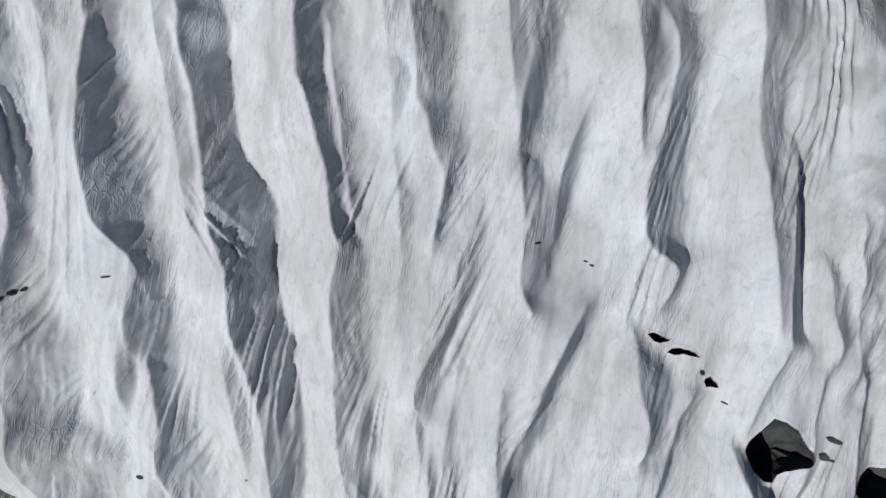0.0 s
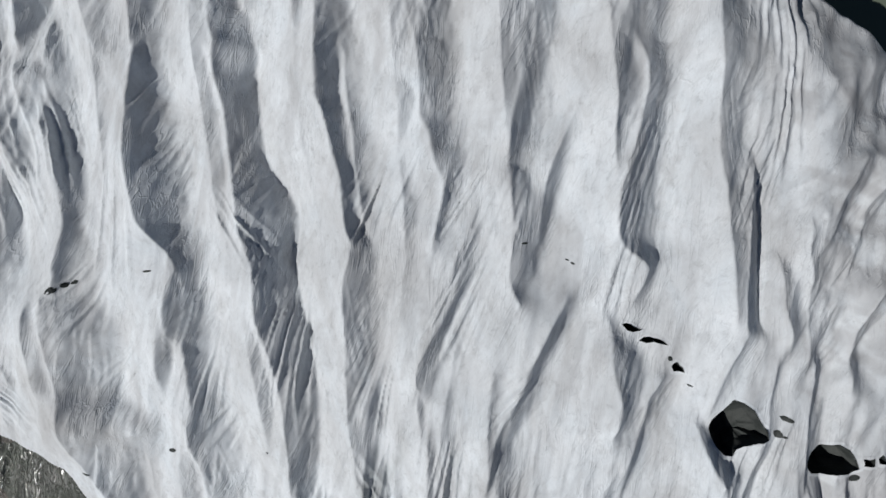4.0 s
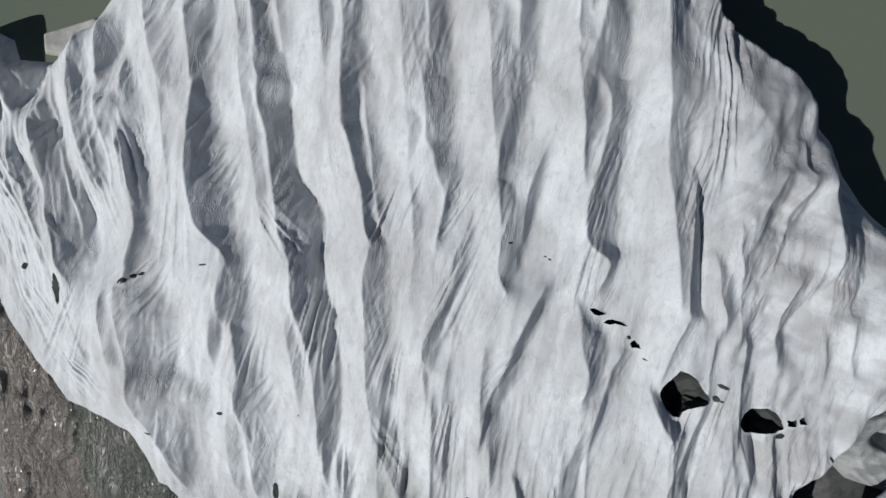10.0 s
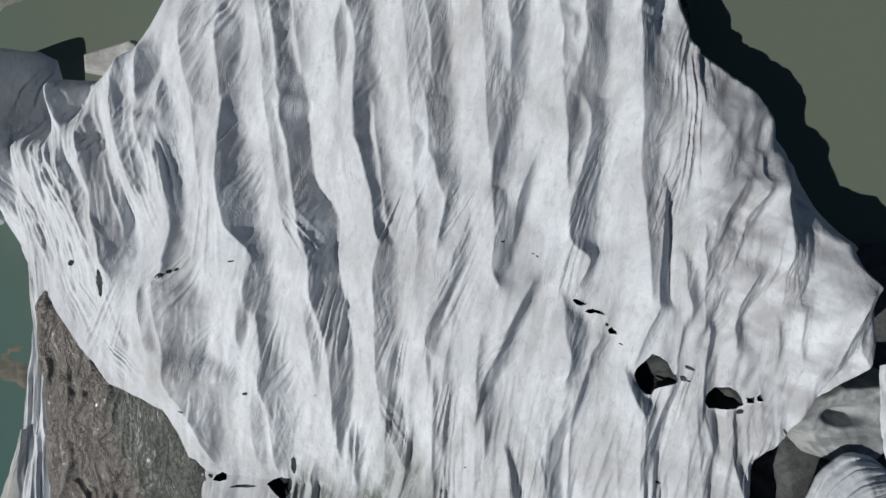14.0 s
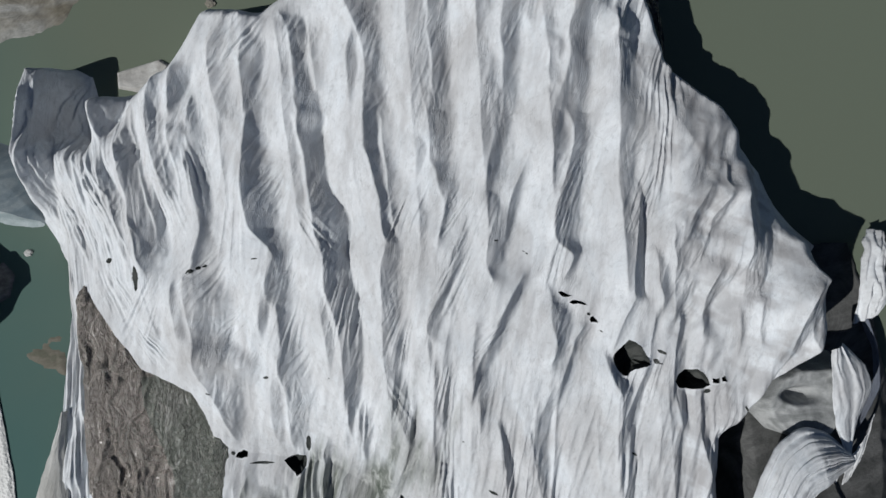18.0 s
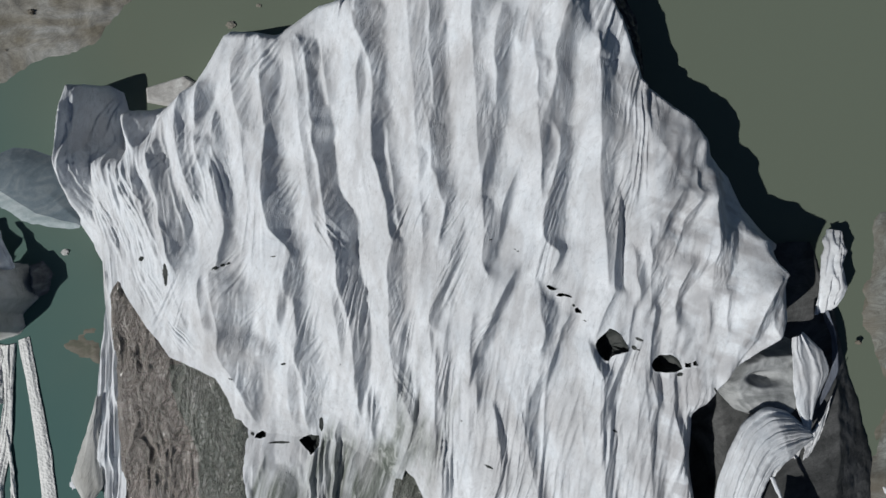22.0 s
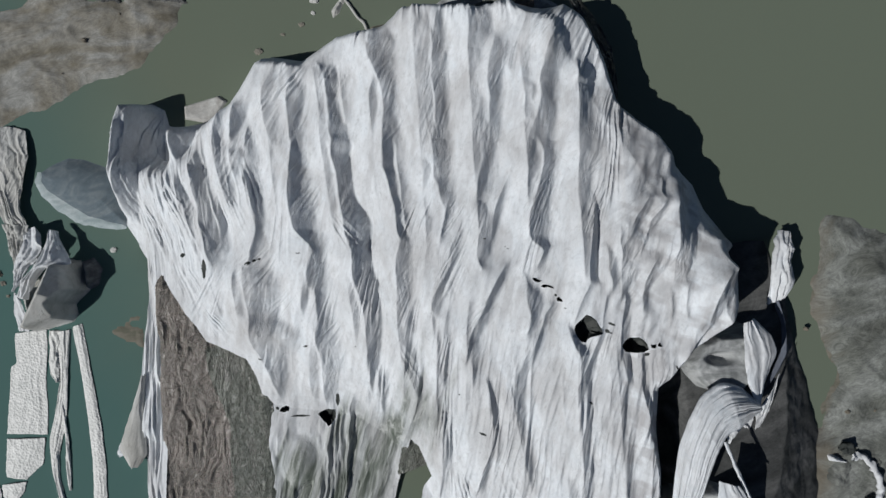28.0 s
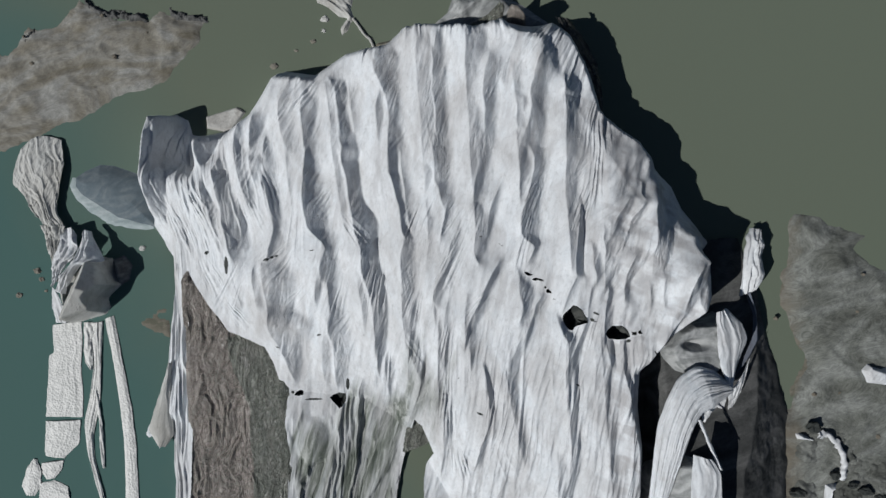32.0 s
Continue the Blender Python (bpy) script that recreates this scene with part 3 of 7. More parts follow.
FALLS += [
    ([(4.83, -2.55, -2.1), (3.92, -2.44, -1.92), (2.79, -2.32, -1.53), (1.65, -2.3, -1.42), (0.74, -2.26, -1.76), (-0.17, -2.27, -1.88), (-1.54, -2.43, -2.06), (-2.45, -2.55, -2.23)], 0.35, 0.25, 0.06, 0.5),
    ([(11.94, -2.05, -0.04), (11.37, -2.01, 0.02), (10.69, -1.96, 0.09), (9.55, -1.76, 0.15), (8.42, -1.65, 0.2), (7.29, -1.63, 0.24), (6.62, -1.66, 0.26), (6.04, -1.28, 0.28), (5.48, -1.12, 0.37), (4.8, -0.99, 0.51), (4.24, -0.84, 0.3), (3.9, -0.55, 0.07)], 0.55, 0.85, 0.1, 0.5),
    ([(9.92, -1.88, -1.72), (9.12, -1.75, -1.59), (8.22, -1.66, -1.47)], 1.2, 1.2, 0.05, 0.1),
    ([(6.56, -1.58, -1.5), (6.17, -1.31, -1.18), (5.67, -1.15, -1.02)], 1.2, 1.2, 0.05, 0.08),
]
FALLS += [
    ([(4.12, -0.28, 0.46), (3.45, -0.5, 0.23), (2.77, -0.59, 0), (2.09, -0.77, -0.18), (1.42, -0.91, -0.27), (0.74, -1, -0.39), (0.46, -1, -0.62)], 0.8, 0.5, 0.08, 0.3),
    ([(5.06, 0.53, 0.64), (4.46, 0.26, 0.46), (3.83, -0.14, 0.09)], 1.4, 1.4, 0.04, 0.05),
    ([(2.71, 1.09, 1.2), (1.97, 0.84, 1.04), (1.19, 0.52, 0.82), (0.29, 0.05, 0.41), (-0.61, -0.15, 0.13), (-1.52, -0.4, -0.14), (-2.32, -0.78, -0.51), (-2.89, -1.01, -0.78)], 1.2, 1.2, 0.05, 0.06),
]
FALLS += [
    ([(1.63, 0.83, 1.55), (0.51, 0.43, 1.14), (-0.61, 0.16, 0.86), (-1.52, -0.11, 0.59), (-2.43, -0.51, 0.36), (-3.34, -1.01, 0.13), (-4.27, -1.5, -0.1), (-4.97, -1.8, -0.24), (-5.56, -1.83, -0.37), (-6.15, -1.54, -0.86)], 0.55, 0.5, 0.12, 0.4),
    ([(-3.79, 0.05, 0.63), (-4.71, -0.11, 0.36), (-5.65, -0.24, 0.13), (-6.6, -0.4, -0.01), (-7.55, -0.59, -0.01), (-8.53, -0.68, -0.05), (-9.77, -0.75, -0.09), (-10.67, -0.8, -0.13)], 0.5, 0.5, 0.1, 0.3),
    ([(-6.05, -1.77, -1.56), (-6.64, -1.7, -1.33), (-7.37, -1.62, -1.31), (-8.1, -1.53, -1.38), (-8.86, -1.68, -1.44), (-9.88, -1.76, -1.54), (-10.8, -1.83, -1.63)], 1.3, 1.3, 0.05, 0.06),
]
FALLS += [
    ([(11.88, 1.89, 3.12), (11.31, 1.91, 3.12), (10.63, 1.93, 3.12), (9.5, 2, 3.07), (8.38, 2.06, 2.97), (7.26, 2.16, 2.73), (6.13, 2.25, 2.49), (5.46, 2.32, 2.42)], 0.5, 0.4, 0.05, 0.06),
    ([(11.86, 3.2, 4.58), (11.3, 3.16, 4.54), (10.62, 3.12, 4.49), (9.5, 3.05, 4.44), (8.38, 2.91, 4.4), (7.25, 2.67, 4.26), (6.13, 2.45, 3.96), (5.01, 2.38, 3.62), (4.45, 2.41, 3.26)], 0.63, 1.09, 0.1, 0.4),
    ([(4.55, 2.39, 3.14), (3.88, 2.44, 3.73), (2.75, 2.51, 4.29), (1.63, 2.53, 4.33), (0.73, 2.5, 4.24), (0.06, 2.42, 4.1), (-0.62, 2.37, 3.94), (-1.18, 2.55, 3.65), (-1.64, 2.82, 3.83), (-2.01, 2.93, 3.94)], 0.6, 0.6, 0.08, 0.4),
]
FALLS += [
    ([(8.13, 5.79, 6.01), (7.35, 5.53, 5.74), (6.56, 5.29, 5.66), (5.67, 4.86, 5.6), (4.77, 4.47, 5.39), (3.88, 4.13, 5.22), (2.75, 3.92, 4.87), (1.63, 3.82, 4.5), (0.51, 3.71, 4.27)], 0.85, 0.75, 0.1, 0.3),
    ([(-1.52, 5.06, 6.06), (-1.97, 4.8, 5.76), (-2.87, 4.25, 5.32), (-3.79, 3.81, 4.88), (-4.7, 3.38, 4.43), (-5.62, 3.05, 4.1), (-6.55, 2.61, 3.77), (-7.49, 2.06, 3.44), (-8.45, 1.73, 2.99), (-9.68, 1.57, 2.66), (-10.54, 1.45, 2.42)], 0.75, 0.57, 0.35, 0.45),
    ([(-4.94, 1.72, 2.7), (-5.63, 1.64, 2.35), (-6.56, 1.56, 2.01), (-7.51, 1.48, 1.98), (-8.46, 1.49, 2.03), (-9.68, 1.54, 2.17), (-10.54, 1.58, 2.26)], 0.5, 0.4, 0.08, 0.3),
]
FALLS += [
    ([(11.82, 6.67, 8.06), (11.25, 6.74, 8.06), (10.58, 6.83, 8.05), (9.46, 6.91, 8.21), (8.34, 6.97, 8.51), (7.44, 7.02, 8.57), (6.55, 7.06, 8.02), (5.66, 7.1, 7.65), (4.75, 7.09, 7.64), (3.86, 7.13, 7.52)], 0.69, 0.46, 0.05, 0.3),
]
FALLS += [
    ([(11.8, 8.18, 9.84), (11.25, 8.08, 9.91), (10.57, 7.97, 10), (9.67, 8.47, 10.04), (8.78, 8.62, 10.17), (7.88, 8.58, 10.17), (7.21, 8.43, 9.98), (6.31, 8.18, 9.89), (5.42, 7.96, 9.82), (4.53, 7.68, 9.75), (3.85, 7.42, 9.75), (2.96, 7.2, 9.71), (2.06, 7.15, 9.7), (1.39, 7.19, 9.57), (0.94, 7.32, 9.57), (0.39, 7.85, 9.52), (0.05, 8.56, 9.37), (-0.62, 8.46, 9.1), (-1.29, 8.12, 8.9), (-1.75, 7.97, 8.54)], 0.75, 0.98, 0.12, 0.5),
    ([(8.66, 9.73, 9.97), (8.1, 9.46, 9.73), (7.54, 9.1, 9.37), (7.17, 8.84, 9.11)], 1.3, 1.3, 0.04, 0.05),
    ([(0.83, 7.29, 7.47), (-0.17, 7.07, 7.27), (-1.29, 6.81, 6.98), (-2.08, 6.68, 6.85)], 0.8, 0.8, 0.05, 0.05),
]
FALLS += [
    ([(0.72, 7.43, 7.61), (-0.4, 7.34, 7.51), (-1.52, 7.21, 7.38), (-2.2, 7.12, 7.3)], 0.8, 0.8, 0.05, 0.05),
    ([(-2.31, 6.87, 7.47), (-3.09, 7.1, 7.65), (-3.78, 7, 8.51), (-4.46, 6.96, 8.86), (-5.13, 7.02, 8.76), (-5.82, 7.25, 8.55), (-6.51, 7.4, 8.42), (-7.21, 7.18, 8.34), (-7.92, 7.01, 7.76)], 0.69, 0.69, 0.15, 0.4),
    ([(-4.9, 9.48, 10.29), (-6.04, 8.7, 9.89), (-6.97, 8.53, 9.43), (-7.9, 8.22, 9.12), (-8.61, 7.9, 8.93), (-9.55, 7.54, 8.7), (-10.41, 7.23, 8.5)], 0.63, 0.57, 0.2, 0.4),
]
FALLS += [
    ([(12, 11.9, 14.46), (11.37, 11.87, 14.44), (10.62, 11.84, 14.41), (9.2, 11.79, 14.35), (7.86, 11.77, 13.75), (6.52, 11.74, 13.3), (5.18, 11.74, 13.19), (3.84, 11.82, 13.18), (2.73, 11.89, 13.29), (1.6, 11.99, 12.91), (0.49, 12.01, 13.15), (-0.62, 12.06, 13.15), (-1.75, 12.12, 13.07), (-2.86, 12.21, 13.02)], 0.52, 0.42, 0.06, 0.3),
    ([(5.35, 13.2, 13.43), (4.51, 13.25, 13.58), (3.61, 13.25, 13.68), (2.72, 13.18, 13.75), (1.6, 13.06, 13.78), (0.94, 12.94, 13.75), (0.04, 12.81, 13.69), (-1.07, 12.69, 13.67), (-2.19, 12.62, 13.64), (-2.86, 12.63, 13.72), (-3.17, 12.81, 13.77)], 1.9, 1.9, 0.04, 0.05),
]
FALLS += [
    ([(7.4, 13.55, 13.77), (6.51, 13.26, 13.53), (5.73, 12.97, 13.24), (5.18, 12.82, 13.06)], 0.28, 0.28, 0.04, 0.05),
    ([(9.45, 14.7, 14.99), (8.31, 14.64, 14.95), (7.19, 14.46, 14.82), (6.08, 14.46, 14.8), (4.73, 14.33, 14.72), (3.61, 14.19, 14.57), (2.72, 13.95, 14.38), (1.83, 13.64, 14.01), (1.2, 13.47, 13.74)], 0.28, 0.28, 0.04, 0.06),
    ([(9.5, 14.75, 15.07), (8.79, 15.22, 15.53), (8.35, 15.48, 15.8), (7.33, 15.51, 15.8)], 0.28, 0.28, 0.04, 0.06),
    ([(-3.31, 12.69, 13.25), (-4.21, 12.25, 12.94), (-5.12, 11.89, 12.58), (-6.02, 11.63, 12.26), (-6.83, 11.44, 11.94)], 0.4, 0.3, 0.08, 0.3),
]
FALLS += [
    ([(2.05, 15.52, 16.35), (0.94, 15.42, 16.8), (0.03, 15.59, 16.75), (-1.1, 15.92, 16.82), (-2.9, 16.07, 17.08), (-4.71, 16.14, 16.96), (-6.53, 15.79, 16.81), (-8.13, 15.6, 16.77), (-9.75, 15.66, 16.68), (-10.57, 15.69, 16.64)], 0.9, 0.75, 0.08, 0.4),
    ([(0.48, 14.39, 14.86), (-1.08, 14.48, 15.63), (-1.98, 14.44, 15.93), (-2.88, 14.73, 15.88), (-3.78, 14.79, 15.6)], 0.68, 0.6, 0.1, 0.3),
    ([(16.39, -17.45, -15.77), (15.22, -18.07, -15.57), (14.04, -18.15, -16.47), (12.86, -18.04, -16.16), (11.91, -17.87, -15.88), (10.72, -17.41, -15.68), (9.77, -17.05, -15.52)], 0.48, 0.41, 0.08, 0.5),
]
FALLS += [
    ([(16.34, -15.25, -14.26), (15.38, -15.62, -13.51), (14.68, -15.8, -13.44), (13.27, -15.68, -13.77), (12.32, -15.58, -13.91), (11.14, -15.47, -13.8), (10.21, -15.38, -13.71)], 0.72, 0.81, 0.15, 0.5),
    ([(17.46, -13.26, -12.36), (16.51, -13.11, -11.96), (15.1, -12.86, -12.07), (13.21, -12.66, -11.98), (11.8, -12.44, -11.59), (10.77, -12.29, -11.44), (9.84, -12.15, -11.3)], 0.42, 0.41, 0.08, 0.15),
    ([(17.91, -12.95, -11.25), (17.2, -12.47, -11.09), (16.15, -12.08, -10.65), (15.07, -11.98, -10.93), (13.66, -11.87, -10.63), (12.25, -11.57, -10.33), (11.08, -11.42, -10.03), (10.14, -11.3, -9.79)], 1.14, 1.28, 0.1, 0.2),
]
FALLS += [
    ([(17.39, -10.89, -9.66), (15.98, -10.78, -9.36), (14.09, -10.44, -9.25), (12.22, -10.14, -9), (11.05, -9.89, -8.94), (10.12, -9.7, -8.89)], 0.5, 0.4, 0.2, 0.5),
    ([(19.71, -8.14, -5.16), (18.45, -8.03, -5.06), (17.27, -7.47, -5.05), (16.09, -6.9, -5.04), (14.93, -6.57, -4.94), (13.53, -6.38, -4.84), (11.68, -6.41, -4.64), (10.75, -6.45, -4.59), (9.82, -6.49, -4.54)], 0.65, 0.85, 0.12, 0.4),
    ([(16.13, -7.3, -6.9), (14.96, -7.74, -7), (14.04, -7.77, -6.81), (12.64, -7.63, -6.98), (11.48, -7.54, -7.1), (10.55, -7.46, -7.2)], 0.65, 0.6, 0.08, 0.12),
]
FALLS += [
    ([(20.89, -3.67, -2.08), (18.56, -3.52, -1.98), (16.7, -3.42, -1.88), (14.38, -3.18, -1.64), (12.54, -3.03, -1.54), (11.15, -2.94, -1.86), (10.23, -2.87, -2.07)], 0.38, 0.35, 0.06, 0.1),
    ([(20.84, -1.97, -0.28), (18.97, -1.78, -0.19), (17.58, -1.77, -0.14), (16.42, -1.95, -0.09), (14.8, -1.62, 0.01), (12.96, -1.44, 0.06), (11.58, -1.52, 0.11), (10.89, -1.66, 0.16), (9.98, -1.82, 0.21)], 0.7, 0.9, 0.1, 0.35),
    ([(20.3, 1.53, 3.72), (19.38, 1.49, 3.26), (17.53, 1.58, 3.17), (16.15, 1.68, 3.07), (14.77, 1.77, 2.89), (13.38, 1.86, 3.53), (11.55, 2, 3.53), (10.87, 2.09, 3.53), (9.96, 2.2, 3.53)], 0.5, 0.4, 0.06, 0.3),
]
FALLS += [
    ([(20.05, 4.11, 5.46), (18.43, 3.66, 5.32), (17.05, 3.43, 5.18), (15.68, 3.3, 5.09), (14.29, 3.57, 5), (12.46, 3.57, 4.9), (10.86, 3.57, 4.86), (9.95, 3.57, 4.83)], 0.6, 0.85, 0.1, 0.35),
    ([(19.1, 6.46, 7.64), (17.49, 6.5, 8.09), (16.12, 6.64, 7.44), (15.19, 6.72, 8.18), (14.28, 6.81, 8.27), (13.36, 6.81, 7.57), (11.76, 6.8, 8.03)], 0.5, 0.4, 0.06, 0.3),
    ([(20.38, 9.88, 11.17), (18.92, 9.42, 10.91), (17.73, 8.83, 10.6), (16.58, 8.28, 10.4), (15.43, 8.15, 10.26), (14.29, 8.37, 10.2), (12.91, 8.05, 10.19), (11.53, 7.6, 10.13), (10.71, 7.24, 10.08), (9.8, 6.84, 10.02)], 0.6, 0.75, 0.2, 0.4),
]
FALLS += [
    ([(17.96, 11.94, 14.03), (17.13, 11.81, 14.1), (16.16, 11.8, 14.05), (15.5, 11.9, 13.35)], 0.9, 0.8, 0.1, 0.3),
    ([(15.91, 11.86, 13.81), (14.02, 11.95, 13.98), (12.1, 11.93, 13.86), (10.64, 11.92, 13.5), (9.7, 11.92, 13.29)], 0.42, 0.35, 0.06, 0.4),
    ([(14.82, 15.59, 15.95), (13.79, 15.17, 15.58), (12.19, 14.63, 14.99), (10.67, 14.34, 14.62), (9.25, 14.49, 14.76)], 0.29, 0.3, 0.05, 0.1),
    ([(9.03, 14.61, 15.28), (8.6, 15.27, 15.74), (7.69, 15.54, 15.87), (7.01, 15.64, 15.86)], 0.29, 0.3, 0.05, 0.1),
    ([(13.91, 16.32, 16.74), (12.31, 15.82, 16.19), (11, 15.71, 16.08)], 0.29, 0.3, 0.05, 0.1),
    ([(13.08, 15.72, 16.03), (11.46, 15.18, 15.49), (10.21, 14.96, 15.19)], 0.29, 0.3, 0.05, 0.1),
]
FALLS += [
    ([(5.03, 18.4, 19.63), (3.88, 17.62, 19), (2.96, 16.96, 18.42), (2.05, 16.48, 18.3), (0.92, 16.29, 17.91)], 0.78, 0.73, 0.3, 0.4),
    ([(4.38, 19.85, 20.86), (3.43, 19.11, 20.27), (2.51, 18.43, 19.76), (1.38, 18.08, 19.4)], 0.7, 0.65, 0.3, 0.4),
    ([(2.5, 16.15, 18.74), (1.15, 16.04, 18.93), (-0.21, 16.02, 18.22), (-1.33, 16.19, 17.52)], 0.62, 0.49, 0.3, 0.7),
    ([(-0.65, 19.08, 20.5), (-1.54, 18.37, 20.38), (-2.45, 18.1, 19.62), (-3.79, 17.86, 18.99), (-4.69, 17.68, 18.93), (-5.95, 17.62, 19.14)], 0.94, 0.73, 0.15, 0.4),
    ([(1.81, 15.62, 16.38), (-0.21, 15.69, 16.45), (-1.56, 15.71, 17.13), (-2.9, 15.72, 16.93), (-4.46, 15.68, 16.32)], 0.78, 0.68, 0.06, 0.25),
]
FALLS += [
    ([(-1.33, 17.04, 17.99), (-2.67, 16.66, 17.71), (-4.02, 16.27, 17.55)], 0.62, 0.57, 0.2, 0.3),
    ([(4.67, 21.3, 23.07), (3.48, 21.15, 23.12), (2.08, 21, 23.21), (0.7, 20.83, 22.89), (-0.65, 20.54, 22.5), (-1.98, 20.45, 22.32), (-2.96, 20.47, 21.5)], 0.86, 0.97, 0.06, 0.35),
    ([(2.09, 22.91, 23.89), (0.7, 22.19, 23.49), (-0.65, 21.86, 22.91), (-2.42, 21.62, 22.59), (-4.19, 21.51, 22.38), (-5.53, 21.53, 22.31), (-6.53, 21.63, 22.32)], 1.01, 0.97, 0.12, 0.4),
    ([(6.73, 19.94, 20.69), (5.3, 19.7, 20.63), (4.61, 20, 20.86)], 0.62, 0.65, 0.06, 0.3),
    ([(-1.96, 25.13, 26.29), (-3.28, 24.25, 25.63), (-4.61, 23.74, 25.33), (-5.72, 23.6, 25.16), (-6.77, 23.55, 24.64)], 0.78, 0.73, 0.25, 0.3),
]
FALLS += [
    ([(-0.38, 26.91, 28.17), (-1.97, 25.86, 27.69), (-3.3, 25.32, 27.42), (-4.63, 25.11, 27.31), (-5.99, 25.15, 27.29), (-6.99, 25.81, 26.98)], 0.9, 0.9, 0.08, 0.1),
    ([(-3.33, 20.22, 20.45), (-5.11, 20.34, 20.95), (-6.46, 20.38, 20.84)], 0.7, 0.65, 0.08, 0.2),
    ([(-6.94, 10.89, 11.21), (-8.06, 11.03, 11.84), (-9.18, 11.42, 12.4), (-9.98, 11.91, 13)], 1, 1, 0.06, 0.1),
    ([(-4.24, 14.32, 14.72), (-5.57, 14.15, 14.49), (-6.92, 13.97, 14.36), (-8.71, 13.43, 14.13), (-10.06, 12.91, 13.71), (-11.42, 12.2, 13.5), (-12.56, 11.79, 13.25)], 0.75, 0.65, 0.08, 0.3),
    ([(-9.4, 15.78, 16.78), (-10.98, 16.03, 16.98), (-12.56, 16.4, 17.16)], 1.1, 1.1, 0.06, 0.08),
]
FALLS += [
    ([(-9.41, 17.79, 18.18), (-10.99, 17.71, 18.1), (-12.57, 17.59, 18.04)], 1, 1, 0.05, 0.08),
    ([(-10.31, 18.17, 18.5), (-12.58, 18.01, 18.4)], 1, 1, 0.05, 0.08),
    ([(-6.86, 23.77, 24.25), (-8.72, 22.49, 23.14), (-9.64, 21.93, 22.64), (-11.02, 20.99, 21.69), (-12.6, 20, 20.75)], 0.8, 0.7, 0.08, 0.2),
    ([(-5.14, 17.06, 17.49), (-6.48, 16.52, 16.95), (-7.83, 15.98, 16.41)], 0.94, 0.97, 0.08, 0.2),
    ([(-8.14, -1.19, -0.68), (-12.03, -1.33, -0.92), (-15.71, -1.22, -0.81), (-19.27, -1.37, -0.95)], 1, 1, 0.08, 0.12),
    ([(-8.13, -0.61, 0.55), (-10.79, -0.91, 0.2), (-12.73, -0.97, -0.09)], 0.65, 0.6, 0.1, 0.25),
]
FALLS += [
    ([(-15.05, -0.86, -0.03), (-16.93, -0.81, -0.04), (-19.47, -0.64, 0.27), (-22.13, -0.65, 0.27), (-25.38, -1.16, -0.04)], 0.6, 0.5, 0.1, 0.25),
    ([(-8.11, 2.1, 3.24), (-10.75, 2.06, 2.9), (-12.84, 2.07, 2.55)], 0.6, 0.5, 0.08, 0.3),
    ([(-11.93, 3.28, 3.84), (-13.71, 3.7, 4.2), (-15.52, 3.94, 4.58), (-17.35, 4.08, 4.71), (-19.22, 3.87, 4.38), (-21.15, 3.18, 3.94), (-23.46, 2.67, 3.56)], 1, 0.9, 0.1, 0.15),
    ([(-9.25, 7.23, 8.17), (-11.89, 6.27, 7.5), (-13.67, 6.12, 7.23), (-15.46, 6.32, 7.54), (-17.87, 6.64, 7.87), (-19.7, 7.14, 8.2), (-21.54, 7.58, 8.82), (-23.11, 7.8, 8.56)], 0.5, 0.45, 0.2, 0.4),
]
FALLS += [
    ([(-12.5, 5.54, 5.87), (-14.88, 6.03, 6.36), (-16.67, 6.34, 6.68), (-19.71, 7.03, 7.43), (-21.88, 7.48, 7.83)], 0.8, 0.8, 0.08, 0.12),
    ([(-8.93, 11.82, 13.52), (-11.82, 11.9, 13.54), (-14.15, 11.93, 13.45), (-16.5, 12.08, 13.48), (-18.87, 12.23, 13.63), (-21.25, 12.39, 13.79), (-23.69, 12.23, 13.74), (-26.85, 11.2, 13.54)], 0.65, 0.6, 0.1, 0.4),
    ([(-8.94, 15.23, 16.12), (-11.82, 15.41, 16.74), (-14.15, 15.61, 17.04), (-16.48, 15.75, 16.76), (-20, 16.08, 17.39), (-23.54, 16.43, 17.73), (-26.52, 16.78, 18.07)], 0.4, 0.35, 0.08, 0.5),
    ([(-10.11, 17.62, 18.27), (-13, 17.74, 18.47), (-15.33, 18.29, 18.88), (-17.36, 18.54, 19.12)], 1, 1, 0.08, 0.12),
]
FALLS += [
    ([(-12.44, 19.01, 19.43), (-15.34, 18.67, 19.15), (-17.95, 18.45, 18.93)], 0.7, 0.7, 0.08, 0.15),
    ([(-17.37, 18.74, 19.81), (-19.99, 19.23, 20.15), (-23.49, 19.6, 20.52), (-26.43, 19.75, 20.66)], 0.8, 0.8, 0.08, 0.15),
    ([(-21.34, 11.01, 11.97), (-23.17, 11.05, 12.36), (-26.3, 11.14, 12.1)], 0.5, 0.45, 0.1, 0.3),
    ([(-9.35, -7.96, -6.76), (-11.1, -7.77, -6.97), (-12.39, -7.71, -7.17), (-14.39, -7.66, -7.42)], 0.85, 1.1, 0.1, 0.1),
    ([(-9.46, -12.41, -11.34), (-11.25, -12.48, -11.34), (-12.84, -12.55, -11.14), (-14.52, -12.6, -11.22), (-15.51, -12.48, -11.44)], 0.8, 0.7, 0.12, 0.4),
    ([(-9.31, -19.03, -15.31), (-10.84, -18.38, -15.38), (-12.41, -17.75, -15.48), (-13.79, -17.46, -15.89), (-14.76, -17.22, -16.2)], 0.6, 0.6, 0.1, 0.5),
]
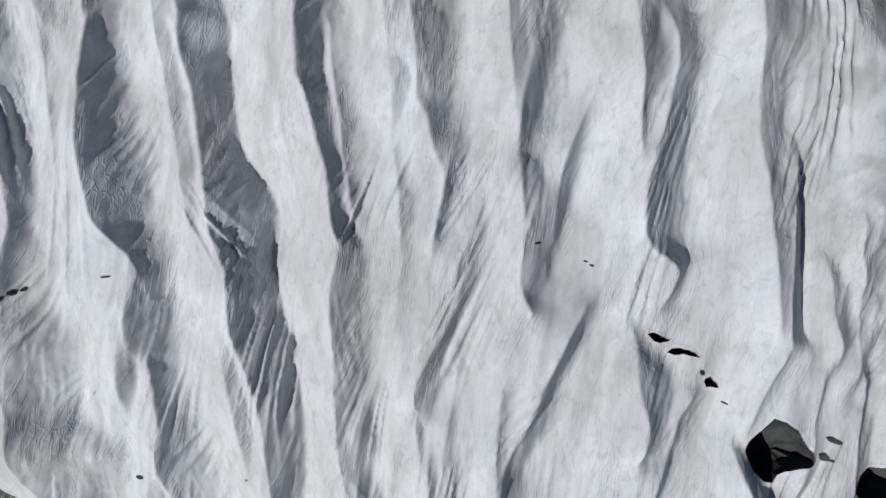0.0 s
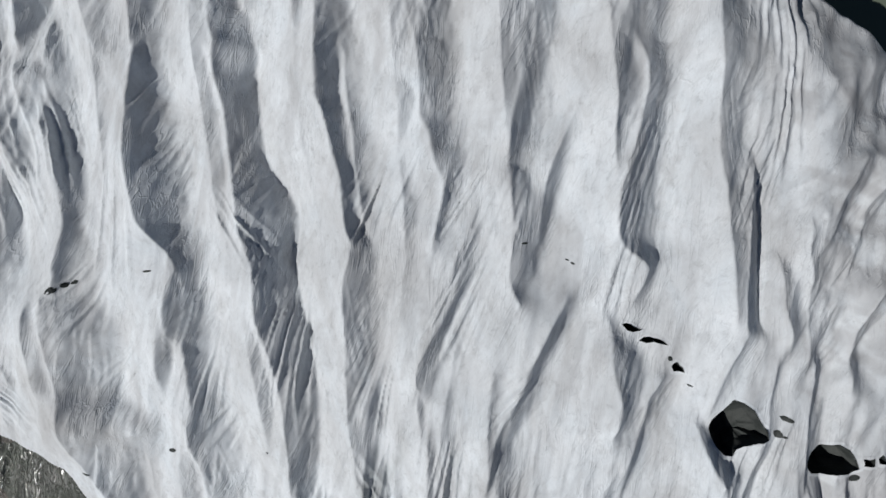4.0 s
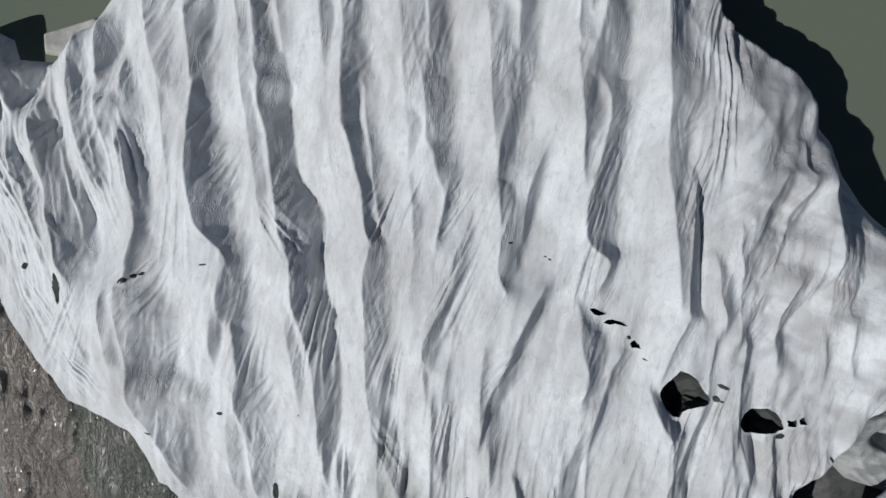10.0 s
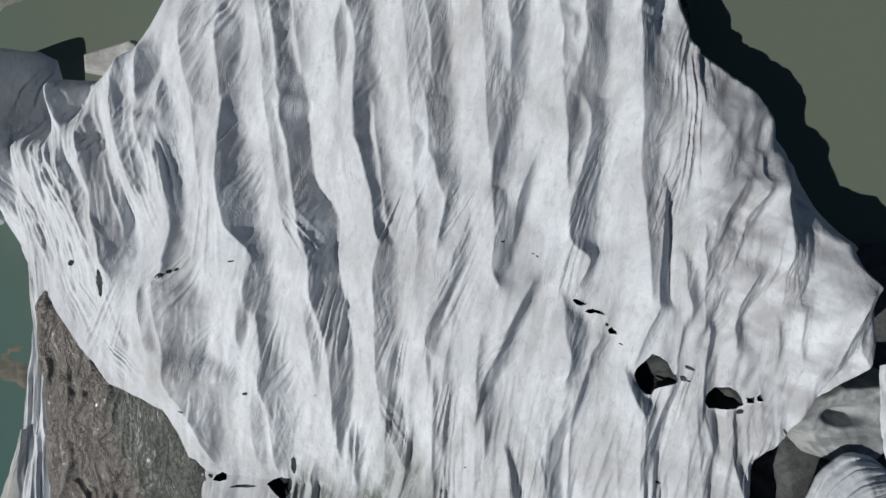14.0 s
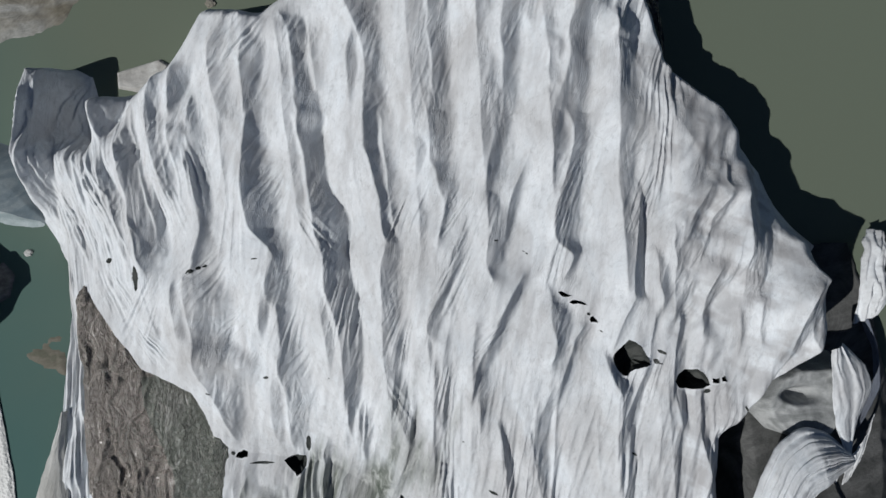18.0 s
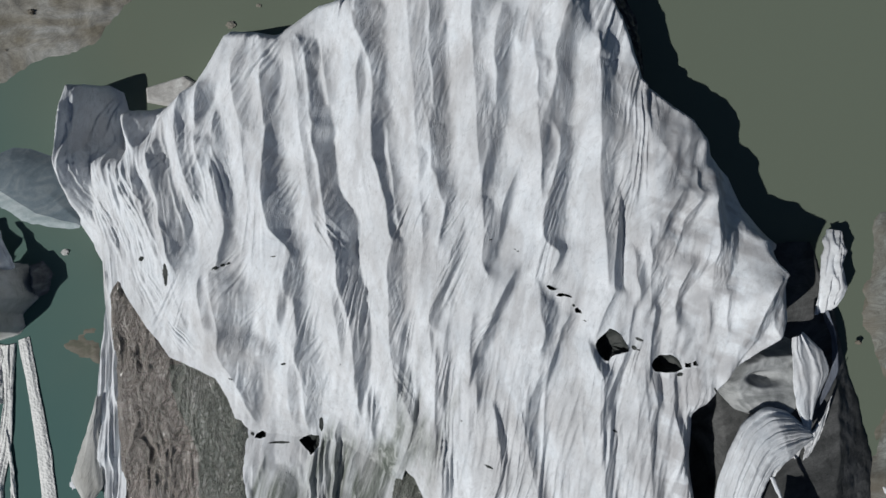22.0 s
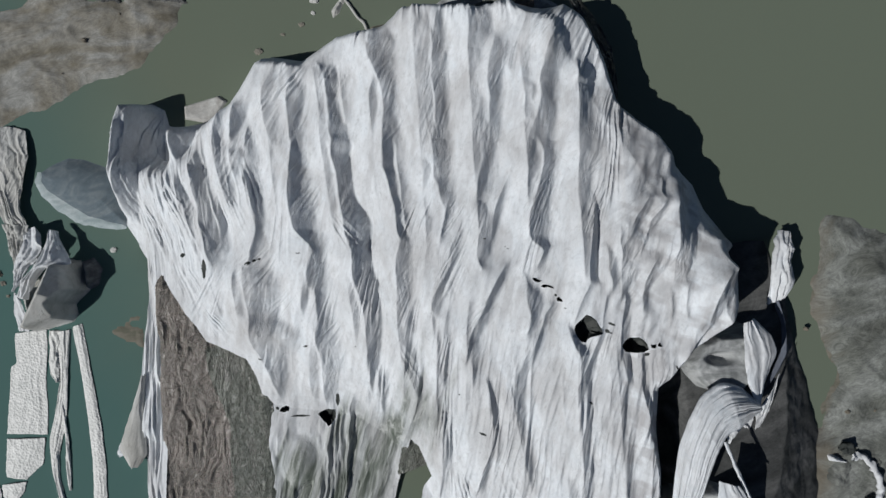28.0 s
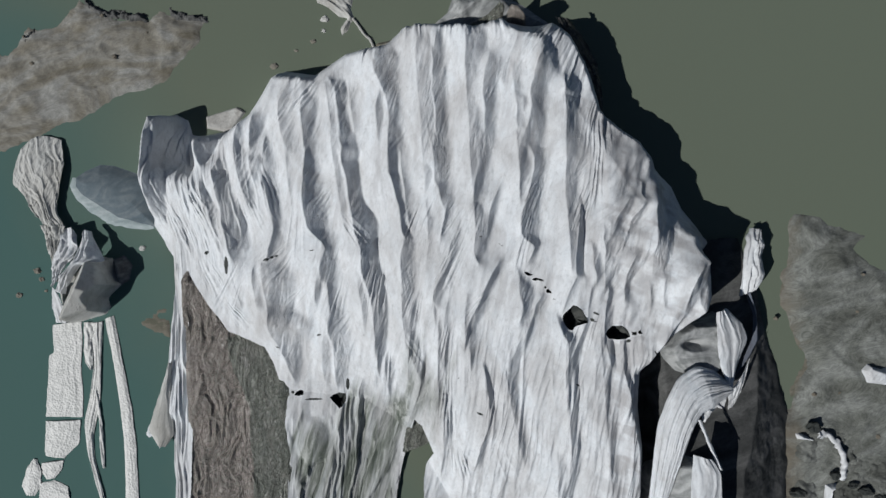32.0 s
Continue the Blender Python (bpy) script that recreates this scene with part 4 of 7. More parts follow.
FALLS += [
    ([(-9.23, -13.46, -12.82), (-10.76, -13.79, -12.73), (-12.34, -13.87, -12.79), (-13.98, -13.84, -12.99), (-15.13, -13.77, -13.27)], 0.42, 0.4, 0.1, 0.15),
    ([(-9, -4.75, -3.31), (-10.9, -4.5, -3), (-12.36, -3.82, -2.77), (-13.83, -3.23, -2.69), (-14.43, -2.96, -2.74)], 0.6, 1.1, 0.2, 0.08),
    ([(-14.23, -3.05, -2.79), (-15.95, -3.47, -3.16), (-17.67, -4.01, -3.69), (-20.23, -4.83, -4.51)], 1.3, 1.3, 0.06, 0.1),
    ([(-11.56, -6.93, -5.94), (-13.1, -6.91, -5.61), (-14.71, -6.85, -5.77), (-16.37, -6.61, -5.75)], 0.5, 0.45, 0.1, 0.4),
    ([(-13.75, -7.95, -7.44), (-15.45, -8.19, -7.76), (-16.65, -8.4, -8.07)], 0.8, 0.8, 0.1, 0.2),
]
FALLS += [
    ([(13.77, -22.3, -21.47), (12.59, -22.78, -21.96), (11.16, -23.06, -22.18), (9.71, -23.03, -21.82), (8.27, -22.75, -21.2), (6.83, -22.32, -20.84), (5.42, -21.94, -20.56), (3.91, -21.48, -20.46)], 0.96, 0.78, 0.06, 0.3),
    ([(13.93, -20.92, -19.51), (12.75, -21.25, -20), (11.58, -21.38, -20.59), (10.54, -21.46, -20.88)], 1.21, 1.36, 0.15, 0.2),
    ([(11.76, -19.81, -19.08), (10.09, -19.93, -18.81), (8.76, -19.32, -18.64), (7.25, -19.64, -18.38), (5.82, -19.52, -18.19), (4.42, -19.1, -17.84), (3, -18.68, -17.55), (1.98, -18.27, -17.81)], 0.96, 0.88, 0.08, 0.4),
    ([(9.89, -21.5, -19.83), (8.94, -21.38, -19.45), (8, -21.21, -20), (6.81, -20.94, -19.93)], 0.86, 0.88, 0.06, 0.25),
]
FALLS += [
    ([(9.39, -24.88, -24.05), (8.11, -25.57, -24.02), (6.89, -25.13, -23.48), (5.47, -25, -22.99), (4.53, -24.68, -22.52), (3.34, -24.47, -21.92), (2.15, -24.29, -21.77), (1.38, -23.62, -22.14)], 1.21, 1.47, 0.1, 0.3),
    ([(9.85, -30.23, -28.1), (8.79, -29.6, -28.59), (6.97, -28.03, -27.92), (5.55, -27.68, -27.55), (4.14, -27.35, -27.08), (2.61, -27.12, -26.87)], 1.3, 1.3, 0.06, 0.12),
    ([(7.44, -26.96, -26.61), (6, -26.69, -26.08), (4.81, -26.53, -25.26), (3.63, -26.33, -24.65), (2.38, -25.59, -24.98)], 1.04, 1.17, 0.08, 0.15),
    ([(12, -26.78, -24.73), (10.81, -27.27, -25.64), (9.86, -27.45, -26.25), (8.79, -27.04, -26.63)], 1.74, 1.74, 0.1, 0.2),
]
FALLS += [
    ([(13.28, -30.61, -29.95), (11.98, -30.35, -30.01), (10.68, -30.34, -30.07)], 1.3, 1.3, 0.06, 0.15),
    ([(15.55, -32.17, -31.35), (13.96, -32.31, -31.03), (12.32, -32.35, -31.61), (10.75, -32.47, -31.89), (9.1, -32.8, -32.06), (7.51, -32.88, -31.14), (6.08, -32.95, -31.36), (4.71, -33.15, -31.52), (3.4, -33.26, -31.82)], 1.89, 1.89, 0.1, 0.12),
    ([(15, -31.12, -30.8), (13.09, -31.36, -31.08), (11.47, -31.57, -31.37), (9.89, -31.6, -31.37), (8.58, -31.24, -31.2)], 1.59, 1.59, 0.06, 0.12),
    ([(14.21, -33, -33), (12.47, -33.03, -33.04), (10.94, -33.33, -33.33), (9.46, -33.74, -33.7), (7.92, -34.34, -34.27)], 1.59, 1.59, 0.06, 0.1),
]
FALLS += [
    ([(13.64, -33.33, -33.36), (11.92, -33.67, -33.68), (9.96, -34.2, -34.22), (8.51, -34.48, -34.52)], 1.45, 1.45, 0.06, 0.1),
    ([(7.04, -33.76, -33.59), (5.66, -34.07, -33.88), (4.29, -34.57, -34.38)], 1.21, 1.36, 0.08, 0.1),
    ([(7.53, -30.47, -30.49), (6.06, -30.15, -30.12), (4.67, -30.16, -30.06), (3.25, -29.98, -29.87), (2.02, -29.51, -29.41)], 1.3, 1.3, 0.06, 0.12),
    ([(7.83, -30.18, -30.24), (6.29, -29.41, -29.4), (4.88, -29.16, -29.14), (3.47, -28.94, -28.91)], 1.21, 1.36, 0.06, 0.12),
    ([(6.07, -30.63, -30.62), (4.68, -30.63, -30.59), (3.26, -30.36, -30.31), (1.27, -29.52, -29.48), (-0.22, -28.78, -28.73)], 1.3, 1.3, 0.06, 0.12),
]
FALLS += [
    ([(1.9, -24.13, -21.55), (0.71, -23.77, -21.42), (-0.25, -23.53, -21.32), (-1.29, -23.31, -22.09)], 0.86, 0.88, 0.1, 0.4),
    ([(4.11, -21.62, -21.56), (2.59, -21.51, -21.35), (1.17, -21.49, -21.33), (-0.15, -21.4, -21.37)], 1.3, 1.3, 0.06, 0.12),
    ([(1.98, -18.3, -17.79), (0.67, -18.63, -17.69), (-0.73, -19.11, -18.36), (-1.76, -19.48, -18.72)], 0.78, 0.78, 0.08, 0.4),
    ([(-2.14, -20.89, -20.26), (-3.56, -20.91, -19.91), (-4.98, -20.68, -19.67), (-6.66, -20.45, -19.44)], 0.73, 0.69, 0.1, 0.3),
    ([(2.5, -28.71, -28.66), (0.76, -28.22, -28.17), (-0.71, -27.73, -27.67), (-2.67, -27.16, -27.04), (-4.63, -26.6, -26.47)], 1.21, 1.36, 0.06, 0.15),
    ([(0.74, -26.49, -26.33), (-1.21, -26.46, -26.3), (-2.67, -26.27, -26.1)], 0.86, 0.97, 0.06, 0.2),
]
FALLS += [
    ([(2.19, -25.28, -25.1), (0.24, -24.76, -24.49), (-1.68, -24.3, -24.03)], 0.86, 0.97, 0.06, 0.2),
    ([(-3.64, -26, -25.89), (-5.11, -25.54, -25.44), (-6.83, -25.05, -24.94)], 0.87, 0.87, 0.06, 0.15),
    ([(-1.68, -23.8, -23.72), (-3.6, -23.4, -23.22), (-5.52, -22.75, -22.46), (-6.73, -22.43, -22.14)], 0.86, 0.97, 0.06, 0.2),
    ([(22.34, -3.44, -2.16), (20.41, -3.56, -1.86), (18.62, -3.44, -1.86)], 0.35, 0.35, 0.06, 0.1),
    ([(22.63, -1.32, -0.74), (20.95, -1.66, -0.26), (19.16, -1.78, -0.2), (17.38, -1.84, -0.14)], 0.75, 0.85, 0.1, 0.35),
    ([(23.41, 1.5, 3.17), (22.09, 1.55, 4.23), (20.3, 1.61, 4.11), (18.51, 1.67, 3.28)], 0.65, 0.5, 0.06, 0.4),
]
FALLS += [
    ([(19.79, 4.4, 6.47), (18.48, 4.05, 6.4), (17, 3.82, 6.22)], 0.7, 0.75, 0.1, 0.4),
    ([(21.54, 9.92, 10.65), (20.05, 9.28, 11.52), (18.54, 8.81, 11.73), (17, 8.45, 11.13)], 0.65, 0.6, 0.2, 0.4),
    ([(19.35, 6.33, 7.57), (17.28, 6.49, 7.85), (15.79, 6.9, 7.72)], 0.5, 0.45, 0.08, 0.3),
    ([(21.02, -7.58, -5.76), (19.94, -7.94, -5.03), (18.43, -7.81, -5.15)], 0.75, 0.75, 0.1, 0.3),
    ([(18.51, -16.33, -14.18), (17.47, -15.72, -14.17)], 1.2, 1.2, 0.1, 0.2),
    ([(17.8, -12.21, -11.1), (16.77, -12.08, -10.85), (15.98, -11.61, -10.95)], 1.2, 1.2, 0.08, 0.15),
    ([(22.62, 6.17, 8.47), (22.19, 6.92, 9.68), (21.74, 6.05, 10.29)], 0.5, 0.5, 0.1, 0.3),
]

# fans of fine tension creases: place, length, breadth, lie in degrees, spacing, depth
FANS = [
    (-13.47, 5.32, 2.2, 1.6, 55, 0.35, 0.16), (-13.03, 4.03, 2.0, 1.4, 52, 0.3, 0.13), (-4.02, 2.72, 2.4, 1.3, 68, 0.38, 0.28),
    (-2.92, 3.42, 2.6, 1.5, 62, 0.4, 0.18), (-0.09, -2.64, 4.5, 2.0, 64, 0.45, 0.24), (0.84, 2.59, 3.0, 2.4, 60, 0.42, 0.22),
    (-3.81, -6.31, 3.0, 1.6, 74, 0.33, 0.2), (-3.98, -10.9, 2.4, 1.8, 118, 0.4, 0.06), (-0.46, -10.17, 2.6, 1.3, 80, 0.35, 0.24),
]
FANS += [
    (2.79, -6.16, 2.6, 1.6, 50, 0.35, 0.18), (8.05, 4.59, 4.0, 1.6, 64, 0.38, 0.18), (7.61, 2.35, 2.6, 1.4, 70, 0.3, 0.15),
    (7.42, -0.67, 2.2, 0.9, 78, 0.35, 0.25),
]
FANS += [
    (-11.93, -6.14, 3.6, 1.8, 75, 0.36, 0.24), (-11.27, -8.2, 2.2, 1.2, 52, 0.36, 0.2), (-16.15, -5.41, 3.2, 1.3, 45, 0.36, 0.2),
    (-18.64, -1.87, 3.6, 2.2, 47, 0.45, 0.18), (-16.26, 1.14, 3.4, 2.0, 84, 0.45, 0.15), (-7.67, -4.54, 5.0, 2.0, 82, 0.4, 0.2),
    (-8.42, 0.04, 2.5, 1.6, 84, 0.35, 0.13), (-9.71, 1.45, 2.6, 1.3, 128, 0.4, 0.25), (-21.55, 3.39, 3.5, 2.4, 112, 0.5, 0.25),
]
FANS += [
    (14.05, 4.88, 4.0, 1.4, 76, 0.42, 0.25), (15.01, 11.24, 3.0, 1.8, 84, 0.4, 0.28), (13.64, 6.81, 2.6, 2.0, 50, 0.4, 0.12),
    (17.77, 3.46, 4.0, 3.2, 42, 0.8, 0.3),
]
FANS += [
    (16.99, -4.13, 4.0, 2.6, 60, 0.8, 0.3), (18.76, -0.32, 4.0, 3.2, 72, 1.0, 0.35), (8.05, -6.9, 5.0, 2.2, 56, 0.7, 0.22),
    (13.3, -9.37, 3.0, 1.8, 70, 0.5, 0.3), (19.42, -14.92, 4.5, 2.0, 76, 0.45, 0.35),
    (4.57, -20.67, 4.0, 2.0, 72, 0.5, 0.3), (14.41, -20.49, 5.0, 2.0, 86, 0.7, 0.2), (-26.12, 1.03, 4.5, 3.0, 112, 0.6, 0.4),
]
FANS += [
    (-28.04, 5.73, 4.0, 2.4, 104, 0.55, 0.4), (-23.61, -4.85, 4.0, 2.4, 60, 0.5, 0.25), (-20.09, 5.63, 4.0, 2.0, 104, 0.5, 0.3),
    (-28.95, -9.71, 9.0, 1.0, 90, 0.35, 0.4),
]
FANS += [
    (-0.66, -16.22, 5.0, 1.2, 84, 0.4, 0.3), (-4.36, -18.44, 4.0, 1.6, 68, 0.4, 0.35), (1.05, -23.41, 2.0, 1.6, 100, 0.5, 0.4),
    (5.96, -23.38, 3.5, 2.0, 110, 0.6, 0.25), (-18.16, 12.41, 4.0, 2.4, 58, 0.6, 0.3), (-15.92, 15.92, 3.0, 2.4, 50, 0.5, 0.25),
    (8.5, 19.83, 4.0, 2.6, 62, 0.6, 0.3), (15.9, 13.24, 3.5, 1.8, 78, 0.4, 0.35), (22.26, -2.07, 4.0, 3.0, 66, 0.9, 0.35),
]
FANS += [
    (17.71, 0.85, 4.0, 3.0, 66, 0.8, 0.3),
]


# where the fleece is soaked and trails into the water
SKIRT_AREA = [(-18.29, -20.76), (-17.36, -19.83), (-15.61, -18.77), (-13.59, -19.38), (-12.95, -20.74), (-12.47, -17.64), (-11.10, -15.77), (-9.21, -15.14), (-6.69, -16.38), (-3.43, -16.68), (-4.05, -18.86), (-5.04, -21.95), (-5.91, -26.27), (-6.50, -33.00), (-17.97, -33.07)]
CORNER = (24.95, -2.60)
DOME = (-15.31, -21.55)
STRIP_END = (-29.55, -1.94)


FANS += [
    (-33.8, 10.0, 5.0, 1.6, 82, 0.45, 0.5), (-31.2, 12.4, 3.2, 1.8, 76, 0.4, 0.4), (-31.5, 7.0, 5.0, 2.0, 104, 0.42, 0.2), (-30.5, 2.5, 4.0, 1.6, 118, 0.38, 0.25),
]
FANS += [
    (-23.28, -7.2, 2.6, 1.2, 128, 0.32, 0.2), (-25.74, -3.32, 3.0, 1.3, 118, 0.35, 0.22), (-27.7, 4.42, 4.0, 2.0, 116, 0.5, 0.3),
    (-22.67, 3.67, 3.0, 1.6, 102, 0.4, 0.2), (-6.36, -13.35, 2.6, 1.2, 86, 0.36, 0.25), (-3.53, -11.93, 2.6, 1.2, 78, 0.36, 0.14),
    (15.06, 7.04, 4.0, 1.2, 85, 0.42, 0.3), (13.46, 3.45, 3.0, 1.2, 66, 0.42, 0.25),
]
FANS += [
    (-9.0, 21.5, 2.6, 2.0, 78, 0.5, 0.45), (-4.5, 23.6, 2.6, 2.4, 84, 0.55, 0.45), (0.5, 23.6, 2.6, 2.4, 92, 0.5, 0.4), (5.0, 23.8, 3.0, 2.2, 96, 0.5, 0.4),
    (10.0, 22.5, 4.0, 2.4, 58, 0.42, 0.45), (13.0, 19.0, 3.5, 1.8, 70, 0.45, 0.4), (-17.0, 18.4, 2.4, 2.0, 64, 0.5, 0.4),
]
FANS += [
    (18.64, -12.65, 4.0, 1.5, 94, 0.5, 0.12), (12.73, -15.84, 4.0, 1.5, 85, 0.5, 0.3), (4.84, -16.54, 4.0, 1.5, 82, 0.5, 0.3),
    (-0.38, -18.49, 4.0, 1.5, 88, 0.45, 0.3), (9.01, -21.44, 3.5, 1.6, 84, 0.5, 0.25), (-28.63, 1.06, 3.0, 1.4, 112, 0.4, 0.25),
]


def base_height(x, y):
    z = 7.3 + np.where(x < 0, 0.075 * x + 0.07 * np.minimum(0, x + 17), 0.02 * np.minimum(x, 14) - 0.12 * np.maximum(0, x - 14))
    z = z - (0.0085 * smooth(30, -8, x) + 0.0115 * smooth(2, -11, x)) * np.maximum(0, -y) ** 2
    z = z - 0.2 * np.maximum(0, x + 0.6 * y - 22) - 0.14 * np.maximum(0, -19 - x) * smooth(7, 2, y)
    z = z + 0.6 * np.exp(-((x + 33.5) / 3.0) ** 2) * smooth(3, 9, y)
    z = z + 2.3 * np.exp(-((x - CORNER[0]) / 4.5) ** 2 - ((y - CORNER[1]) / 5.5) ** 2)
    # the bunched knob at the shaded end slopes down away from the sun
    cap = 4.1 - 1.25 * np.maximum(0, x + 33.2)
    z = z + smooth(7, 10.5, y) * smooth(-27.5, -29.5, x) * np.minimum(0, cap - z)
    z = z - 1.0 * smooth(9, 15, x) * smooth(9, 14, y)
    return np.maximum(z, 0.9)


def fan(x, y, cx, cy, long, broad, lie, wave, deep):
    near = (np.abs(x - cx) < 1.6 * max(long, broad)) & (np.abs(y - cy) < 1.6 * max(long, broad))
    out = np.zeros(x.shape)
    if near.any():
        px, py = x[near], y[near]
        c, q = math.cos(radians(lie)), math.sin(radians(lie))
        u, v = ((px - cx) * c + (py - cy) * q) / long, ((px - cx) * q - (py - cy) * c) / broad
        seed = int(abs(cx * 13 + cy * 7)) % 500
        gate = np.exp(-(2 * u * u + 2 * v * v) ** 1.4) * (0.6 + 0.8 * fbm(px / 1.5, py / 1.5, seed, 2))
        # the creases spread slightly towards one end
        bent = v * (1 + 0.35 * u) * broad / wave + 0.5 * fbm(px / 2, py / 2, seed + 9, 2)
        n = 0.65 * vnoise(bent, u * long / (wave * 15), seed) + 0.35 * vnoise(bent * 2.2, u * long / (wave * 12), seed + 3)
        r = 1 - np.abs(2 * n - 1)
        out[near] = (1.05 if wave < 0.6 else 0.45) * deep * gate * (r ** 2.2 - 0.32)
    return out


def hang(x, y, z):
    """Narrow folds where the fleece trails into the water, and along the film."""
    wet = inside_distance(x, y, SKIRT_AREA)
    m = smooth(-1.6, 1.0, wet + 1.6 * (fbm(x / 0.9, y / 3.5, 94, 3) - 0.5))
    low = base_height(x, y) - 0.05 - 0.7 * smooth(-17, -25, y)
    lean = 74 + 12 * smooth(-9, -14, x)
    a, c = np.sin(np.radians(lean)), np.cos(np.radians(lean))
    for wave, deep, seed in ((2.4, 1.1, 111), (1.0, 0.36, 113), (0.45, 0.1, 115)):
        u = (x * a - y * c) / wave + 1.3 * fbm(x / 2.5, y / 4, seed + 2, 3)
        n = 0.7 * vnoise(u, y / (wave * 9), seed) + 0.3 * vnoise(u * 2.2, y / (wave * 6), seed + 1)
        low = low + deep * ((1 - np.abs(2 * n - 1)) ** 1.5 - 0.45)
    q = np.hypot((x - DOME[0]) / 2.2, (y - DOME[1]) / 2.8)
    dome = smooth(1.15, 0.75, q)
    low = low * (1 - dome) + dome * (1.25 - 0.6 * q * q + 0.05 * (wrinkles(q * 3, np.arctan2(y - DOME[1], x - DOME[0]), 92, 0.5, 5, 119) - 0.5))
    low = np.maximum(low, 0.35 + 0.3 * (low - 0.35) * (low > 0))
    z = z * (1 - m) + low * m
    thin = smooth(STRIP_END[0] + 0.8, STRIP_END[0] - 0.6, x) * smooth(STRIP_END[1] + 3, STRIP_END[1] - 1, y)
    return z + thin * 0.8 * (wrinkles(x, y, 91, 0.55, 16, 97) ** 1.4 - 0.5)


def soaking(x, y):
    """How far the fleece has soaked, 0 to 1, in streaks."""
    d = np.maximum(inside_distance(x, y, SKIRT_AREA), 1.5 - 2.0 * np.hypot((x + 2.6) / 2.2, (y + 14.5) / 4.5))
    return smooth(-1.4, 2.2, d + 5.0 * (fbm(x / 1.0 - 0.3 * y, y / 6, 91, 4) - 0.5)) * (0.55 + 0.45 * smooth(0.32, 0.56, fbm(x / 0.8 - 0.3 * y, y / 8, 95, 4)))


LINE_Y = np.arange(-36.0, 29.0, 0.07)
LINES = np.stack([curve_at(c, LINE_Y) for c in CRESTS])
LINES = np.maximum.accumulate(LINES, 0)


STEP = 0.07
GRID_X, GRID_Y = np.arange(-38.0, 38.0, STEP), np.arange(-36.0, 29.0, STEP)


def blurred(a, metres):
    """A field eased over some metres, by its spectrum."""
    p = np.pad(a, 60, mode="edge")
    ky, kx = np.fft.fftfreq(p.shape[0], STEP)[:, None], np.fft.rfftfreq(p.shape[1], STEP)[None, :]
    out = np.fft.irfft2(np.fft.rfft2(p) * np.exp(-2 * (math.pi * metres) ** 2 * (kx * kx + ky * ky)), p.shape)
    return out[60:-60, 60:-60]


def fall_field(X, Y):
    """The slope, along x and y, that the falling faces ask for."""
    steep, gx, gy = np.zeros(X.shape), np.zeros(X.shape), np.zeros(X.shape)
    to_sun = Vector((SUN_TO.x, SUN_TO.y)).normalized()
    wob = 0.07 * (fbm(X / 0.9, Y / 1.3, 71, 3) - 0.5)
    facet = 0.62 + 0.76 * fbm((X - 0.3 * Y) / 0.55, Y / 1.9, 73, 3)
    loose = 0.6 + 2.0 * fbm(X / 1.2, Y / 1.5, 75, 3)
    for rows, a0, a1, ease_l, ease_r in FALLS:
        p = np.array(sorted(rows))
        j0, j1 = np.searchsorted(GRID_Y, (p[0, 0] - 0.3, p[-1, 0] + 0.3))
        y = GRID_Y[j0:j1]
        k = 9 if len(y) > 30 else 3
        line = [np.convolve(np.pad(np.interp(y, p[:, 0], p[:, c]), k // 2, mode="edge"), np.ones(k) / k, "valid") for c in (1, 2)]
        l, r = line[0][:, None], line[1][:, None]
        i0, i1 = np.searchsorted(GRID_X, (l.min() - ease_l - 0.3, r.max() + ease_r + 0.3))
        w = np.maximum(r - l, 0.02)
        x = X[j0:j1, i0:i1] + wob[j0:j1, i0:i1] * min(1.0, float(w.max()))
        u = np.clip((x - l) / w, 0, 1)
        soft = np.minimum(1.7 * ease_r, 0.9 * w) * loose[j0:j1, i0:i1]
        t = 1.95 * (1 - np.exp(-1.35 * (a0 + (a1 - a0) * u) * facet[j0:j1, i0:i1])) * smooth(-0.5, 0.5, (x - l) / np.minimum(0.6 * ease_l, w)) * (1 - smooth(-0.75, 0.35, (x - r) / soft))
        ends = min(0.5, 0.25 * (p[-1, 0] - p[0, 0]))
        t = t * (smooth(p[0, 0] - 0.3, p[0, 0] + ends, y) * (1 - smooth(p[-1, 0] - ends, p[-1, 0] + 0.3, y)))[:, None]
        lean = np.clip(np.gradient((line[0] + line[1]) / 2, y), -1.6, 1.6)[:, None]
        long = np.sqrt(1 + lean * lean)
        gain = (0.4 + 0.6 * smooth(0.15, 0.7, w)) / np.maximum(0.5, (to_sun.x - to_sun.y * lean) / long)
        here = t > steep[j0:j1, i0:i1]
        steep[j0:j1, i0:i1][here] = t[here]
        gx[j0:j1, i0:i1][here] = (-t * gain / long)[here]
        gy[j0:j1, i0:i1][here] = (t * gain * lean / long)[here]
    return gx, gy, steep


def relief(X, Y):
    """Heights whose slopes follow the falling faces; between them the fleece climbs back to the next crest."""
    gx, gy, steep = fall_field(X, Y)
    back = 1 - 0.6 * smooth(-8, -15, X) * smooth(-6, 0, Y)
    gx, gy = gx - back * blurred(gx, 2.6), gy - back * blurred(gy, 2.6)
    pad = 80
    gx, gy = np.pad(gx, pad), np.pad(gy, pad)
    ky, kx = 2 * math.pi * np.fft.fftfreq(gx.shape[0], STEP)[:, None], 2 * math.pi * np.fft.rfftfreq(gx.shape[1], STEP)[None, :]
    z = np.fft.irfft2(-1j * (kx * np.fft.rfft2(gx) + ky * np.fft.rfft2(gy)) / (kx * kx + ky * ky + 0.08), gx.shape)
    return z[pad:-pad, pad:-pad], steep


